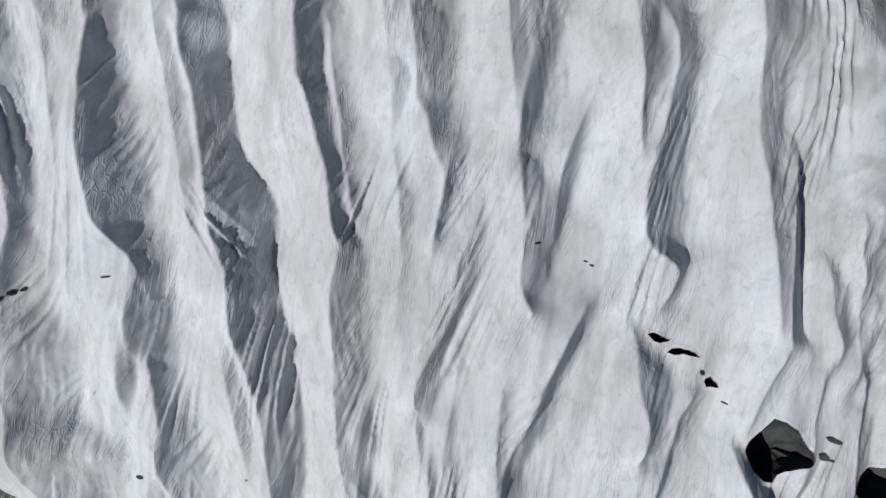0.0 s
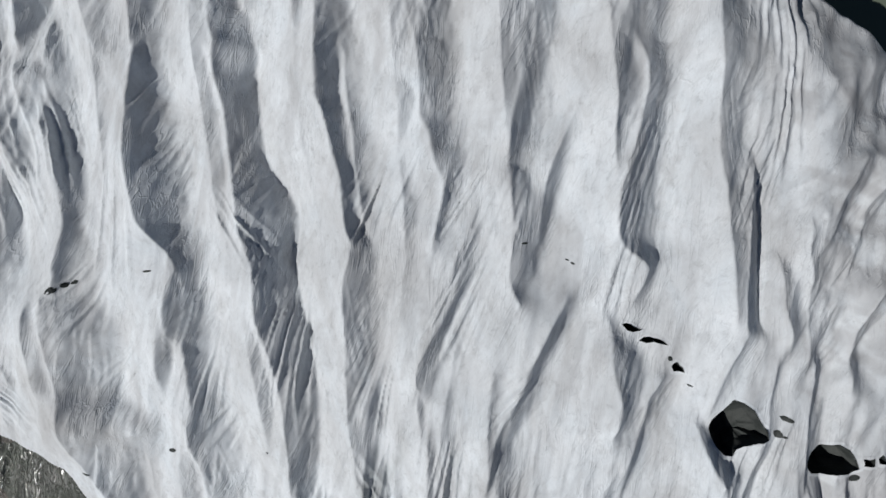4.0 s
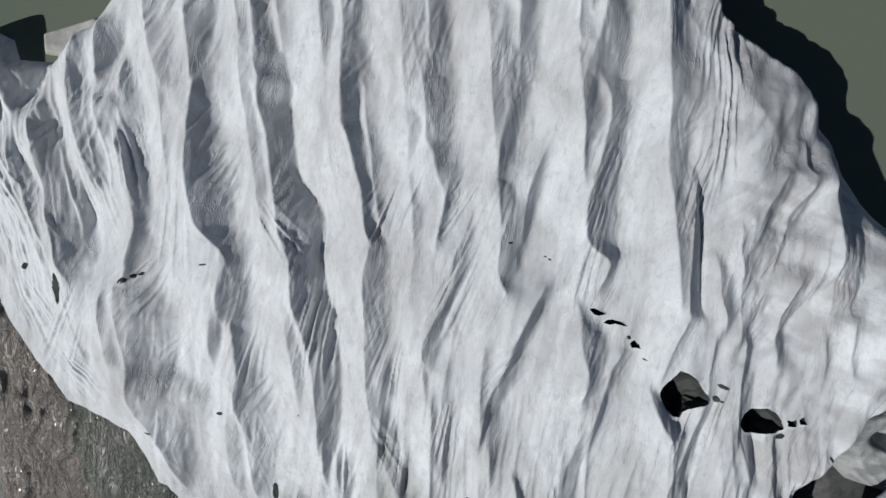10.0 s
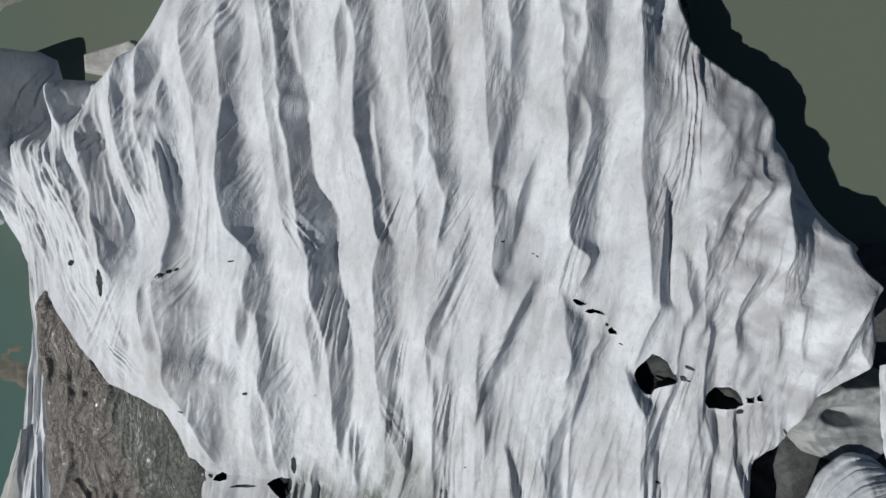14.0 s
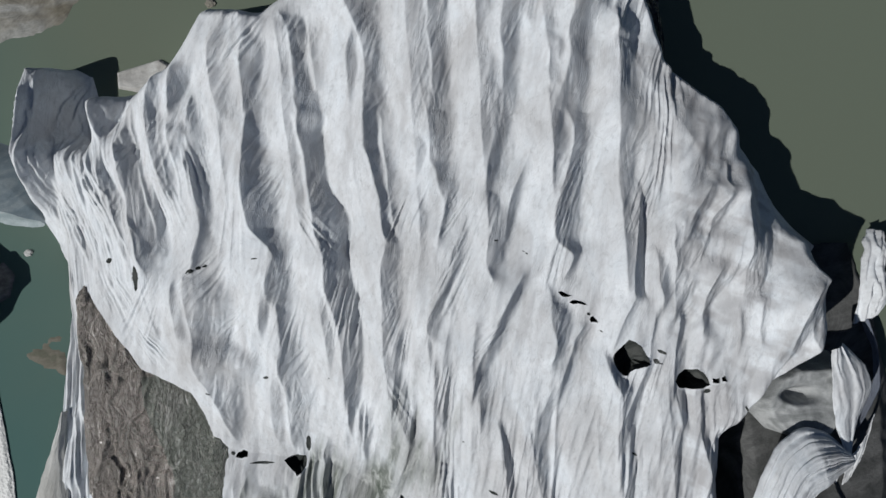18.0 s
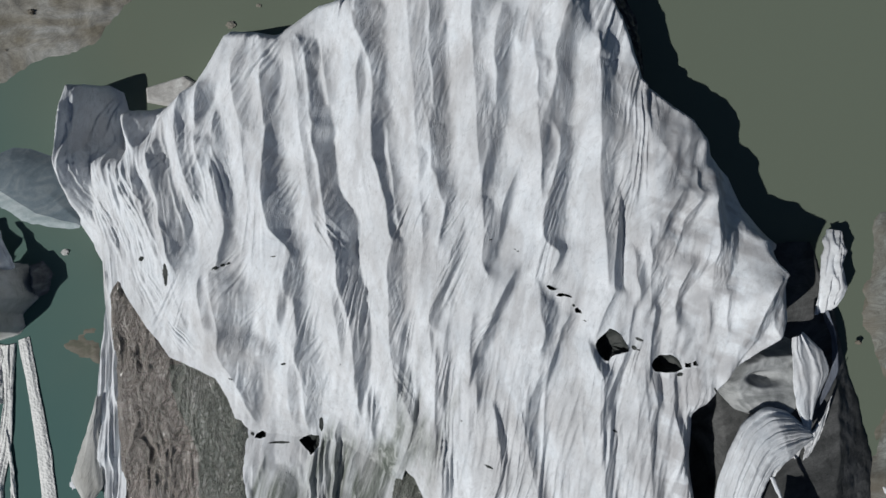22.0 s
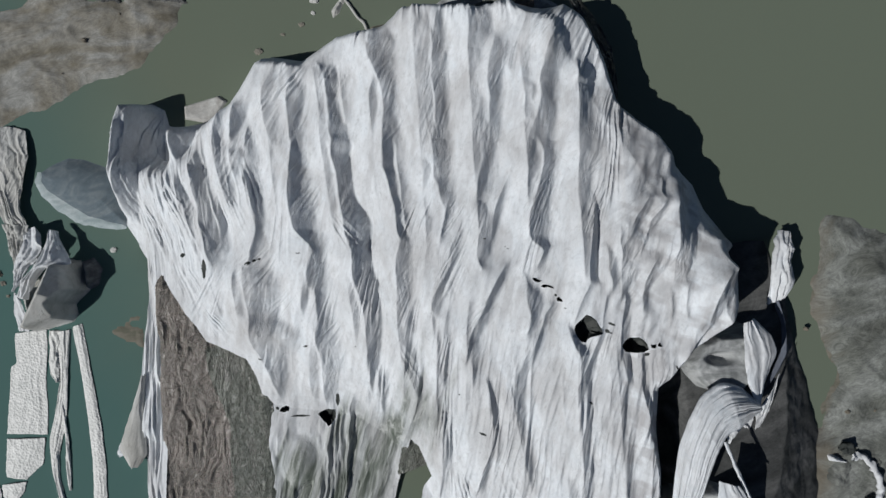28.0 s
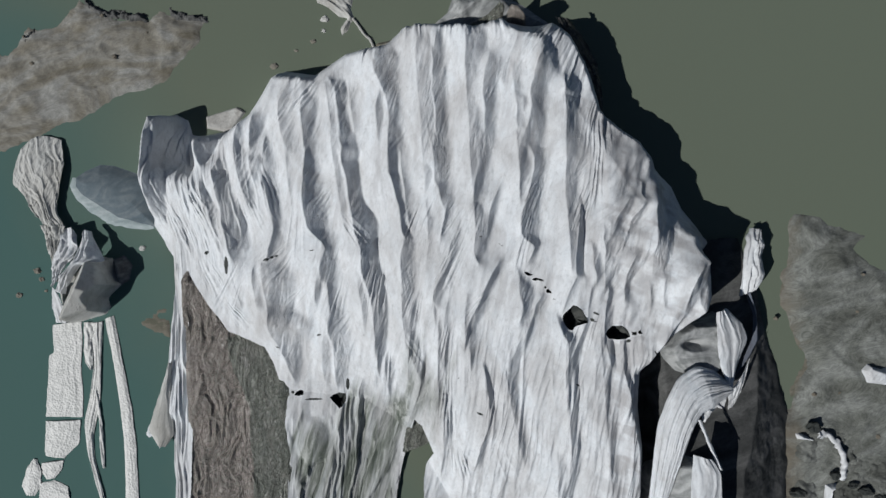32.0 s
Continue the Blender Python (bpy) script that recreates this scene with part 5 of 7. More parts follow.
def fine_height(x, y, steep):
    """Tension fans and small swells."""
    low = 0.10 * (fbm(x / 2.4, y / 5.0, 41, 4) - 0.5)
    for f in FANS:
        low = low + fan(x, y, *f)
    # broad slack between the folds
    low = low + (0.42 + 0.2 * smooth(2, -8, y)) * (fbm((x - 0.22 * y) / 1.7, y / 6.5, 45, 3) - 0.5)
    # bunched folds at the shaded end
    end = smooth(-19, -25, x) * smooth(-6, 0, y)
    low = low + end * (0.18 * (wrinkles(x, y, 103, 0.9, 9, 171) ** 1.8 - 0.35) + 0.07 * (wrinkles(x, y, 98, 0.36, 9, 173) ** 2.2 - 0.3))
    # slanting swells on the sunny shoulder
    u, v = x * 0.8 - y * 0.6, x * 0.6 + y * 0.8
    low = low + smooth(12.5, 17, x) * smooth(-14, -8, y) * 1.55 * (fbm(u / 2.3, v / 5.5, 43, 3) - 0.5)
    # long slack folds towards the foot
    foot = smooth(-5, -13, y) * smooth(-12, -6, x)
    low = low + foot * (0.34 * (wrinkles(x, y, 86, 1.3, 8, 131) ** 1.3 - 0.45) + 0.17 * (wrinkles(x, y, 80, 0.6, 9, 133) ** 1.5 - 0.4))
    # the fleece puckers where it falls and just beside the falls
    near = np.minimum(0.65, 0.12 + 0.1 * steep + 0.4 * blurred(steep, 0.7))
    for turn, wave, longer, deep, seed in ((64, 0.5, 9, 0.15, 21), (80, 0.32, 11, 0.11, 31), (52, 0.27, 9, 0.08, 61), (98, 0.3, 10, 0.07, 63)):
        gate = smooth(0.46, 0.66, fbm(x / 2.0 + seed, y / 2.6, seed + 1, 3))
        low = low + gate * near * deep * (wrinkles(x, y, turn, wave, longer, seed) ** 2.4 - 0.3)
    return low + 0.03 * (fbm(x / 0.5, y / 0.8, 44, 3) - 0.5)


def cover_grid():
    X, Y = np.meshgrid(GRID_X, GRID_Y)
    D = inside_distance(X, Y, OUTLINE)
    wall = 3.0 + 1.5 * smooth(3, 9, X) - 3.3 * smooth(15, 22, X) * smooth(3, -4, Y)
    wall = wall - 1.7 * smooth(-25, -30, X) * smooth(1, 5, Y) - 2.6 * smooth(9, 13, X) * smooth(5, 10, Y)
    edge = smooth(0, 1, D / wall) ** 0.75
    sheer = smooth(3, 9, X) * smooth(-3, 1, Y)
    edge = edge * (1 - sheer) + sheer * (1 - (1 - np.clip(D / wall, 0, 1)) ** 1.7)
    folds, steep = relief(X, Y)
    Z = base_height(X, Y) * edge + (folds + fine_height(X, Y, steep)) * smooth(0, 1, D / (wall - 1.9 * smooth(-20, -26, X) * smooth(4, 0, Y)) * 1.6)
    Z = np.maximum(Z, 0.45 * smooth(0, 1.0, D)) - 0.4 * (1 - smooth(-0.4, 0.4, D))
    return hang(X, Y, Z), D


GRID_Z, GRID_D = cover_grid()


def sampled(table, x, y):
    u, v = np.clip((x - GRID_X[0]) / STEP, 0, len(GRID_X) - 1.001), np.clip((y - GRID_Y[0]) / STEP, 0, len(GRID_Y) - 1.001)
    i, j = u.astype(int), v.astype(int)
    fu, fv = u - i, v - j
    return (table[j, i] * (1 - fu) + table[j, i + 1] * fu) * (1 - fv) + (table[j + 1, i] * (1 - fu) + table[j + 1, i + 1] * fu) * fv


def surface(x, y):
    """The cover's height over single places."""
    return sampled(GRID_Z, np.atleast_1d(np.array(x, float)), np.atleast_1d(np.array(y, float)))


def grime(x, y):
    """Dust smears on the fleece, thickest on its sunny shoulder."""
    a = smooth(0.42, 0.68, fbm((x - 0.5 * y) / 2.4, (y + 0.5 * x) / 1.1, 83, 4)) * (0.05 + 0.55 * smooth(13, 18, x))
    return a + 0.32 * smooth(0.56, 0.76, fbm((x - 0.2 * y) / 0.9, y / 4.5, 87, 4))


# openings in the cover: the film-covered corner, a pool, and the large torn holes
FILM_AREA = [(-29.35, -3.85), (-29.0, -2.68), (-28.50, -2.84), (-27.58, -4.36), (-26.40, -6.26), (-25.23, -7.64), (-24.32, -9.03), (-21.90, -9.91), (-19.99, -10.66), (-19.14, -12.66), (-18.66, -15.79), (-18.44, -18.90), (-18.09, -22.00), (-17.72, -33.06), (-29.4, -33.13), (-29.1, -22.66), (-29.10, -16.44), (-29.00, -10.17), (-29.35, -5.75)]
POOL_AREA = [(-3.89, -18.85), (-3.07, -19.47), (-1.80, -22.52), (-2.68, -24.08), (-2.93, -25.81), (-2.80, -33.21), (-6.68, -33.23), (-5.82, -26.44), (-4.95, -22.41)]
HOLES = []
HOLES += [
    [(11.43, -7.32), (11.51, -7.02), (11.9, -6.62), (12.51, -6.05), (12.89, -6.16), (13.4, -6.54), (13.68, -7.07), (13.87, -7.41), (13.99, -7.82), (13.6, -7.92), (12.94, -8.16), (12.62, -8.35), (12.45, -8.63), (12.07, -8.59), (11.73, -8.24), (11.49, -7.71)],
    [(15.78, -8.96), (16.05, -8.51), (16.65, -8.16), (17.43, -8.12), (17.98, -8.39), (18.27, -8.84), (18.41, -9.3), (17.91, -9.57), (17.12, -9.65), (16.2, -9.55)],
    [(7.54, -2.73), (7.71, -2.66), (8, -2.73), (8.27, -2.88), (8.52, -3), (8.34, -3.09), (8.1, -3.13), (7.78, -3.04)],
]
HOLES += [
    [(8.33, -3.49), (8.5, -3.31), (8.84, -3.27), (9.17, -3.33), (9.44, -3.49), (9.62, -3.67), (9.35, -3.63), (9, -3.56), (8.62, -3.61)],
    [(9.73, -4.63), (9.81, -4.47), (10.01, -4.4), (10.26, -4.62), (10.4, -4.92), (10.13, -4.88), (9.86, -4.88)],
    [(-13.53, -16.73), (-13, -16.35), (-12.35, -16.09), (-11.64, -16.19), (-11.64, -17.12), (-11.99, -17.63), (-12.4, -17.98), (-12.91, -17.48)],
]
HOLES += [
    [(-17.5, -16.5), (-17.3, -16.14), (-16.81, -15.86), (-16.41, -15.97), (-16.43, -16.44), (-16.99, -16.65)],
    [(18.49, -8.8), (18.99, -8.76), (19, -9.16), (18.5, -9.16)],
    [(19.13, -8.76), (19.35, -8.57), (19.59, -9.03), (19.18, -9.03)],
]


def open_area(x, y):
    cut = np.zeros(x.shape, bool)
    for o, m in [(FILM_AREA, 0.25), (POOL_AREA, 0.0)] + [(h, 0.0) for h in HOLES]:
        p = np.array(o)
        near = (x > p[:, 0].min()) & (x < p[:, 0].max()) & (y > p[:, 1].min()) & (y < p[:, 1].max())
        if near.any():
            cut[near] |= inside_distance(x[near], y[near], o) > m
    return cut


def cover():
    top = new("glacier_cover")
    tagged(top, "white geotextile fleece draped in long folds over glacier ice", "glacier cover")
    for i in range(len(CRESTS) - 1):
        a, b = LINES[i], np.maximum(LINES[i + 1], LINES[i] + 0.3)
        n = int(np.max(b - a) / 0.07) + 2
        s = np.linspace(0, 1, n)[None, :]
        width = np.maximum((b - a)[:, None], 0.3)
        X = a[:, None] + s * width
        Y = np.repeat(LINE_Y[:, None], n, 1)
        Z, D = sampled(GRID_Z, X, Y), sampled(GRID_D, X, Y)
        cd = np.maximum(D[:-1, :-1], D[1:, 1:])
        cut = open_area((X[:-1, :-1] + X[1:, 1:]) / 2, (Y[:-1, :-1] + Y[1:, 1:]) / 2)
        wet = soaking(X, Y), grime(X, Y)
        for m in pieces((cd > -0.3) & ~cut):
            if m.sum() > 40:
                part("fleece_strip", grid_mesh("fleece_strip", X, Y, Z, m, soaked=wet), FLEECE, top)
    return top


COVER = cover()


def torn_hole(outline):
    """A pit under a tear, shade put into its black colour, with a ragged rim that lies on the fleece."""
    p = np.array(outline)
    n = max(28, int(4 * np.hypot(*np.ptp(p, 0))))
    q = np.concatenate([np.linspace(a, b, 8, endpoint=False) for a, b in zip(p, np.roll(p, -1, 0))])
    c = q.mean(0)
    out = q - c
    r = np.hypot(*out.T)[:, None]
    out = out / r
    wob = 0.05 * (vnoise(q[:, 0] * 4, q[:, 1] * 4, 81) - 0.5)[:, None]
    inner, rim = q + out * (wob - 0.04), q + out * (wob + 0.13)
    zi, zr = surface(*inner.T) + 0.02, surface(*rim.T) + 0.012
    m = len(q)
    bm = bmesh.new()
    v1 = [bm.verts.new((*inner[k], zi[k])) for k in range(m)]
    v2 = [bm.verts.new((*rim[k], zr[k])) for k in range(m)]
    for k in range(m):
        bm.faces.new((v1[k], v2[k], v2[(k + 1) % m], v1[(k + 1) % m]))
    for f in bm.faces:
        f.smooth = True
    part("torn_rim", bm, FLEECE, COVER)
    bm = bmesh.new()
    deep = min(1.5, max(0.7, zi.min() - 0.1))
    rings = []
    for d, grow in ((-0.03, 1.0), (0.3, 1.06), (deep * 0.7, 0.95), (deep, 0.5)):
        rings.append([bm.verts.new((*(c + (inner[k] - c) * grow + (np.array([0.1, 0.1]) * d * (vnoise(q[k:k + 1, 0] * 2, q[k:k + 1, 1] * 2, 5)[0] - 0.5))), zi[k] - d)) for k in range(m)])
    for r1, r2 in zip(rings[:-1], rings[1:]):
        for k in range(m):
            bm.faces.new((r1[k], r1[(k + 1) % m], r2[(k + 1) % m], r2[k]))
    bm.faces.new(rings[-1])
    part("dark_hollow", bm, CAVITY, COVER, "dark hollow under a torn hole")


for h in HOLES:
    torn_hole(h)

# slits and small tears, black sheets painting their shaded insides: ends in metres, widest opening
SLITS = []
SLITS += [
    ([(-19.69, -1.56), (-19.06, -1.28)], 0.28),
    ([(-18.97, -1.23), (-18.62, -1.08)], 0.25),
    ([(-18.56, -1.08), (-18.16, -0.94)], 0.2),
    ([(-14.64, -0.47), (-14.12, -0.42)], 0.13),
    ([(-14.3, -9.48), (-13.74, -9.34)], 0.2),
    ([(2.95, 0.87), (3.27, 0.91)], 0.09),
    ([(5, 0.19), (5.18, 0.14)], 0.06),
    ([(5.22, 0.05), (5.4, -0.04)], 0.08),
    ([(9.63, -4.17), (9.81, -4.38)], 0.2),
]
SLITS += [
    ([(10.5, -5.44), (10.77, -5.56)], 0.08),
    ([(-9.17, -9.32), (-9.04, -9.34)], 0.08),
    ([(14.46, -6.76), (15.1, -7.03)], 0.22),
    ([(14.17, -7.41), (14.63, -7.7)], 0.32),
    ([(14.59, -7.68), (14.88, -7.76)], 0.12),
    ([(-16.27, -16.99), (-14.29, -16.93)], 0.22),
    ([(20.78, -10.72), (21.02, -11.13)], 0.15),
    ([(-26.67, -0.72), (-26.04, -0.52)], 0.4),
    ([(-23.89, -1.01), (-24.05, -2.94)], 0.5),
]
SLITS += [
    ([(-18.74, -10.7), (-18.3, -10.78)], 0.15),
    ([(2.75, -17.29), (3.46, -17.52)], 0.2),
    ([(12.82, -14.11), (13.28, -14.39)], 0.15),
    ([(0.79, -13.73), (0.97, -13.72)], 0.1),
    ([(-17.81, -16.05), (-17.5, -16.3)], 0.25),
    ([(-11.32, -14.41), (-11.39, -15.82)], 0.4),
    ([(18, -9.84), (18.46, -9.66)], 0.3),
]


# A near-black sheet just above the fleece paints the shade of an opening.
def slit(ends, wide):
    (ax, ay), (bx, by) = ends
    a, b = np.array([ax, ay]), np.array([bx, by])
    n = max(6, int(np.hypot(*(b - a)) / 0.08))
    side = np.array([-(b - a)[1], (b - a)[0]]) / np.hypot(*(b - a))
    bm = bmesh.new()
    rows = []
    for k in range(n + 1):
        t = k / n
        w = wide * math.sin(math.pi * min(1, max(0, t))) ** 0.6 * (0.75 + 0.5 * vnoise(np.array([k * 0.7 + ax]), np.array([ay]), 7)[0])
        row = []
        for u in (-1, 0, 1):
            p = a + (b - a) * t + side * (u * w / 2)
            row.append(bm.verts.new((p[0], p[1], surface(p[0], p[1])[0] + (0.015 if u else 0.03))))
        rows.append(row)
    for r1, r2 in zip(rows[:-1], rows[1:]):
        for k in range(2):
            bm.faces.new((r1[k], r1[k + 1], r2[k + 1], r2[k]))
    part("tear", bm, CAVITY, COVER, "small tear, a black sheet on the fleece for its shaded inside")


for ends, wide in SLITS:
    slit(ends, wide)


# ---- low sheets at the foot of the cover ----
def film_height(x, y, d):
    """Crumpled film: creases that flow down from its tip and curl over one another."""
    z = 0.45 + 1.9 * smooth(-26, -4, y) + 0.3 * smooth(-26, -30, x)
    wx = x + 2.2 * (fbm(x / 2.4, y / 3.0, 107, 2) - 0.5) - 0.12 * y
    wy = y + 4.0 * (fbm(x / 2.4, y / 2.6, 108, 2) - 0.5)
    rough = 1 - 0.6 * smooth(-25.5, -22.5, x + 0.12 * (y + 10))
    for wave, longer, deep, k in ((1.8, 3.6, 0.42, 0), (0.8, 3.2, 0.34, 10), (0.36, 3.0, 0.12, 20)):
        n = fbm(wx / wave, wy / (wave * longer), 101 + k, 2)
        gate = 0.3 + 0.7 * smooth(0.36, 0.6, fbm(x / 2.2, y / 2.8, 106 + k, 3))
        z = z + rough * gate * deep * ((1 - np.abs(2 * n - 1)) ** 2.2 - 0.4)
    z = z + 0.4 * (fbm(x / 2.4, y / 4, 106, 3) - 0.5)
    return z - 0.5 * smooth(0.3, -0.9, d)


FILM_BROWN = [(-29.35, -3.85), (-29.0, -2.68), (-28.50, -2.84), (-27.58, -4.36), (-26.40, -6.26), (-25.23, -7.64), (-22.53, -10.16), (-21.85, -13.92), (-21.17, -17.66), (-20.99, -21.39), (-20.83, -24.48), (-20.97, -33.08), (-29.4, -33.13), (-29.1, -22.66), (-29.10, -16.44), (-29.00, -10.17), (-29.35, -5.75)]
FILM_RIGHT = [(-25.23, -8.02), (-24.32, -9.03), (-21.90, -9.91), (-19.99, -10.66), (-19.14, -12.66), (-18.66, -15.79), (-18.44, -18.90), (-18.09, -22.00), (-17.72, -33.06), (-22.22, -33.09), (-22.08, -24.49), (-22.63, -21.40), (-22.42, -18.29), (-23.21, -15.80), (-24.88, -13.93), (-25.56, -11.42)]


tagged(patch("corner_film", [(-3.88, -18.62), (-3.06, -19.30), (-2.55, -21.53), (-5.06, -22.47), (-4.69, -20.18)], lambda x, y, d: 1.3 + 0.25 * (wrinkles(x, y, 70, 0.6, 5, 117) - 0.5), FILM_GREEN, 0.09, 0.2), "thin grey film stretched over the open pool", "plastic sheet")


# ---- banks of silt in the lake ----
def bank(name, outline, high, mat, label, category, seed, edge=1.5, rough=0.3, res=0.2, swirls=1.0):
    def height(x, y, d):
        dd = d + 1.2 * (fbm(x / 1.5, y / 1.5, seed, 4) - 0.5)
        wx, wy = x + 3.0 * (fbm(x / 5, y / 5, seed + 5, 3) - 0.5), y + 3.0 * (fbm(x / 5, y / 5, seed + 6, 3) - 0.5)
        swirl = 1 - np.abs(2 * fbm(wx / 5.5 + wy / 9, wy / 3.0 - wx / 12, seed + 7, 3) - 1)
        terrace = 0.8 * (swirl ** 2 - 0.4) * smooth(0.4, 2.5, d) + 0.25 * (np.abs(2 * fbm(wx / 2.2, wy / 1.4, seed + 8, 3) - 1) - 0.3) * smooth(0.4, 2.0, d)
        return (0.1 + high * (0.5 + fbm(x / 6, y / 6, seed + 1, 4)) + np.maximum(terrace * swirls, -0.25) + rough * (fbm(x / 0.9, y / 0.9, seed + 2, 4) - 0.5)) * smooth(-0.2, edge, dd) - 0.25 * smooth(0.3, -0.4, dd)
    return tagged(patch(name, outline, height, mat, res, 1.0), label, category, kind="structure")


bank("mud_bank", [(-60.90, 27.31), (-52.38, 22.55), (-50.76, 24.23), (-49.34, 25.90), (-46.47, 26.02), (-44.85, 27.90), (-43.56, 29.65), (-41.85, 28.22), (-39.50, 27.34), (-35.35, 26.64), (-33.85, 27.98), (-31.64, 27.16), (-28.18, 27.15), (-29.33, 24.47), (-30.43, 22.80), (-32.70, 20.13), (-34.66, 18.81), (-38.61, 17.49), (-40.57, 16.16), (-43.19, 14.98), (-44.84, 14.85), (-48.42, 12.53), (-52.36, 11.09), (-60.29, 9.91)], 0.45, MUD, "grey-brown silt bank with swirled sediment in the lake", "mud bank", 3, 2.0, 0.16, swirls=0.5)
bank("moraine_bank", [(39.23, 4.13), (42.09, 3.61), (45.25, 2.06), (47.46, 1.42), (45.96, 0.00), (48.00, -1.93), (57.74, -5.12), (56.69, -35.18), (22.30, -35.38), (24.41, -20.39), (26.78, -11.52), (28.45, -6.74), (32.29, -6.10), (35.12, -8.01), (36.03, -10.24), (36.86, -12.78), (37.66, -16.57), (38.14, -17.83), (38.56, -15.94), (40.08, -13.40), (39.49, -11.50), (38.28, -8.96), (37.26, -6.41), (37.32, -3.85), (38.16, -0.64), (38.68, 2.58)], 0.5, MORAINE, "grey silt and rubble moraine shore beside the ice", "shore", 5, 2.5, 0.16, swirls=0.35)
tagged(patch("silt_shoal", [(-36.85, -8.54), (-36.08, -8.15), (-35.13, -6.79), (-33.51, -5.95), (-32.22, -5.56), (-31.42, -6.47), (-31.45, -11.62), (-33.11, -10.02), (-34.61, -9.82), (-36.05, -9.31)],
             lambda x, y, d: 0.35 * (fbm(x / 1.3, y / 1.1, 8, 5) - 0.44) - 0.16 * smooth(1.4, -0.3, d), SILT, 0.1, 0.3), "thin brown silt just breaking the teal water", "shoal", kind="structure")


tagged(patch("silt_margin", [(37.93, 0.65), (38.84, 1.29), (39.53, -1.93), (39.42, -6.41), (41.12, -9.59), (41.68, -12.77), (39.69, -16.57), (38.12, -18.46), (37.55, -15.94), (39.02, -12.77), (38.32, -10.23), (36.87, -6.73), (36.95, -3.21)],
             lambda x, y, d: 0.03 + 0.3 * (fbm(x / 2.2, y / 3, 9, 5) - 0.5) - 0.16 * smooth(1.2, -0.3, d), SILT, 0.15, 0.5), "brown silt under shallow water along the moraine", "silt", kind="structure")


# ---- sheets laid between two edges ----
def resample(line, n):
    p = np.array(line, float)
    seg = np.concatenate([[0], np.cumsum(np.hypot(*(p[1:] - p[:-1]).T))])
    t = np.linspace(0, seg[-1], n)
    q = np.stack([np.interp(t, seg, p[:, 0]), np.interp(t, seg, p[:, 1])], -1)
    k = max(3, n // 14) | 1
    pad = np.concatenate([np.repeat(q[:1], k // 2, 0), q, np.repeat(q[-1:], k // 2, 0)])
    return np.stack([np.convolve(pad[:, c], np.ones(k) / k, "valid") for c in (0, 1)], -1)


def loft(name, one, two, heights, mat, folds=6, amp=0.2, bulge=0.0, seed=0, tilt=0.0, parent=None, label="", res=0.1, thick=0.03, mid=None, along=2.5, split=1, warp=0.9, crinkle=0.0):
    """A folded sheet between two edges; heights along its length, folds that run lengthwise.
    split lays it in that many overlapping pleats, each a part of its own."""
    n = max(24, int(max(np.hypot(*np.diff(np.array(e), axis=0).T).sum() for e in (one, two)) / res))
    a, b = resample(one, n), resample(two, n)
    c = resample(mid, n) if mid else (a + b) / 2
    m = max(8, int((np.hypot(*(a - c).T) + np.hypot(*(c - b).T)).max() / (res * 0.8)))
    h = np.interp(np.linspace(0, 1, n), np.linspace(0, 1, len(heights)), heights)
    top = None
    if split > 1:
        top = new(name)
    for k in range(split):
        u0, u1 = k / split, min(1.0, (k + 1.12) / split)
        u, t = np.meshgrid(np.linspace(u0, u1, max(5, m // split)), np.linspace(0, 1, n))
        wa, wc, wb = (1 - u) * (1 - 2 * u), 4 * u * (1 - u), u * (2 * u - 1)
        X = a[:, :1] * wa + c[:, :1] * wc + b[:, :1] * wb
        Y = a[:, 1:] * wa + c[:, 1:] * wc + b[:, 1:] * wb
        X = X + 0.12 * (fbm(t * 14, u * 2, seed + 4, 3) - 0.5)
        Y = Y + 0.12 * (fbm(t * 14 + 5, u * 2, seed + 5, 3) - 0.5)
        f = u * folds + warp * fbm(t * 3, u * 2, seed + 1, 2)
        r = 1 - np.abs(2 * (0.7 * vnoise(f, t * along, seed) + 0.3 * vnoise(f * 2.3, t * along * 1.6, seed + 2)) - 1)
        Z = h[:, None] + amp * (r ** 1.4 - 0.5) + bulge * np.sin(math.pi * u) - tilt * (u - 0.5) + 0.2 * amp * (fbm(X / 0.5, Y / 0.5, seed + 3, 3) - 0.5)
        if crinkle:
            Z = Z + crinkle * (wrinkles(X, Y, 60, 0.45, 4, seed + 8) + wrinkles(X, Y, 110, 0.6, 4, seed + 9) - 1.0)
        if split > 1:
            lift = (u - u0) / (u1 - u0)
            Z = Z + 0.08 * np.sin(math.pi * np.clip(lift, 0, 1)) * np.sin(math.pi * np.clip(t, 0.06, 1)) ** 0.5 - 0.14 * smooth(0.85, 1.0, lift)
        ob = part("pleat" if split > 1 else name, grid_mesh(name, X, Y, Z, np.ones((X.shape[0] - 1, X.shape[1] - 1), bool)), mat, top or parent, label)
        so = ob.modifiers.new("thickness", "SOLIDIFY")
        so.thickness = thick
    return top or ob


# ---- the film-covered corner ----
def film():
    top = new("plastic_film")
    tagged(top, "dirty brown and grey-green wet plastic film crumpled over low ice", "plastic sheet")
    tagged(patch("film_sheet", FILM_BROWN, film_height, FILM, 0.08, 0.3, top), "brown wrinkled film")
    tagged(patch("film_sheet", FILM_RIGHT, lambda x, y, d: film_height(x, y, d) + 0.05 - 0.25 * smooth(1.2, 0.0, d) * smooth(-23, -25, x), FILM_GREEN, 0.08, 0.6, top), "smoother green-grey film")


film()


# ---- torn flaps at the shaded end ----
FLANK_EDGE = [(32.82, 0.97), (33.54, -1.28), (34.64, -3.85), (35.21, -6.73), (35.90, -10.24), (36.91, -13.41), (37.66, -16.57), (38.10, -19.72), (38.03, -27.85), (38.11, -35.29)]
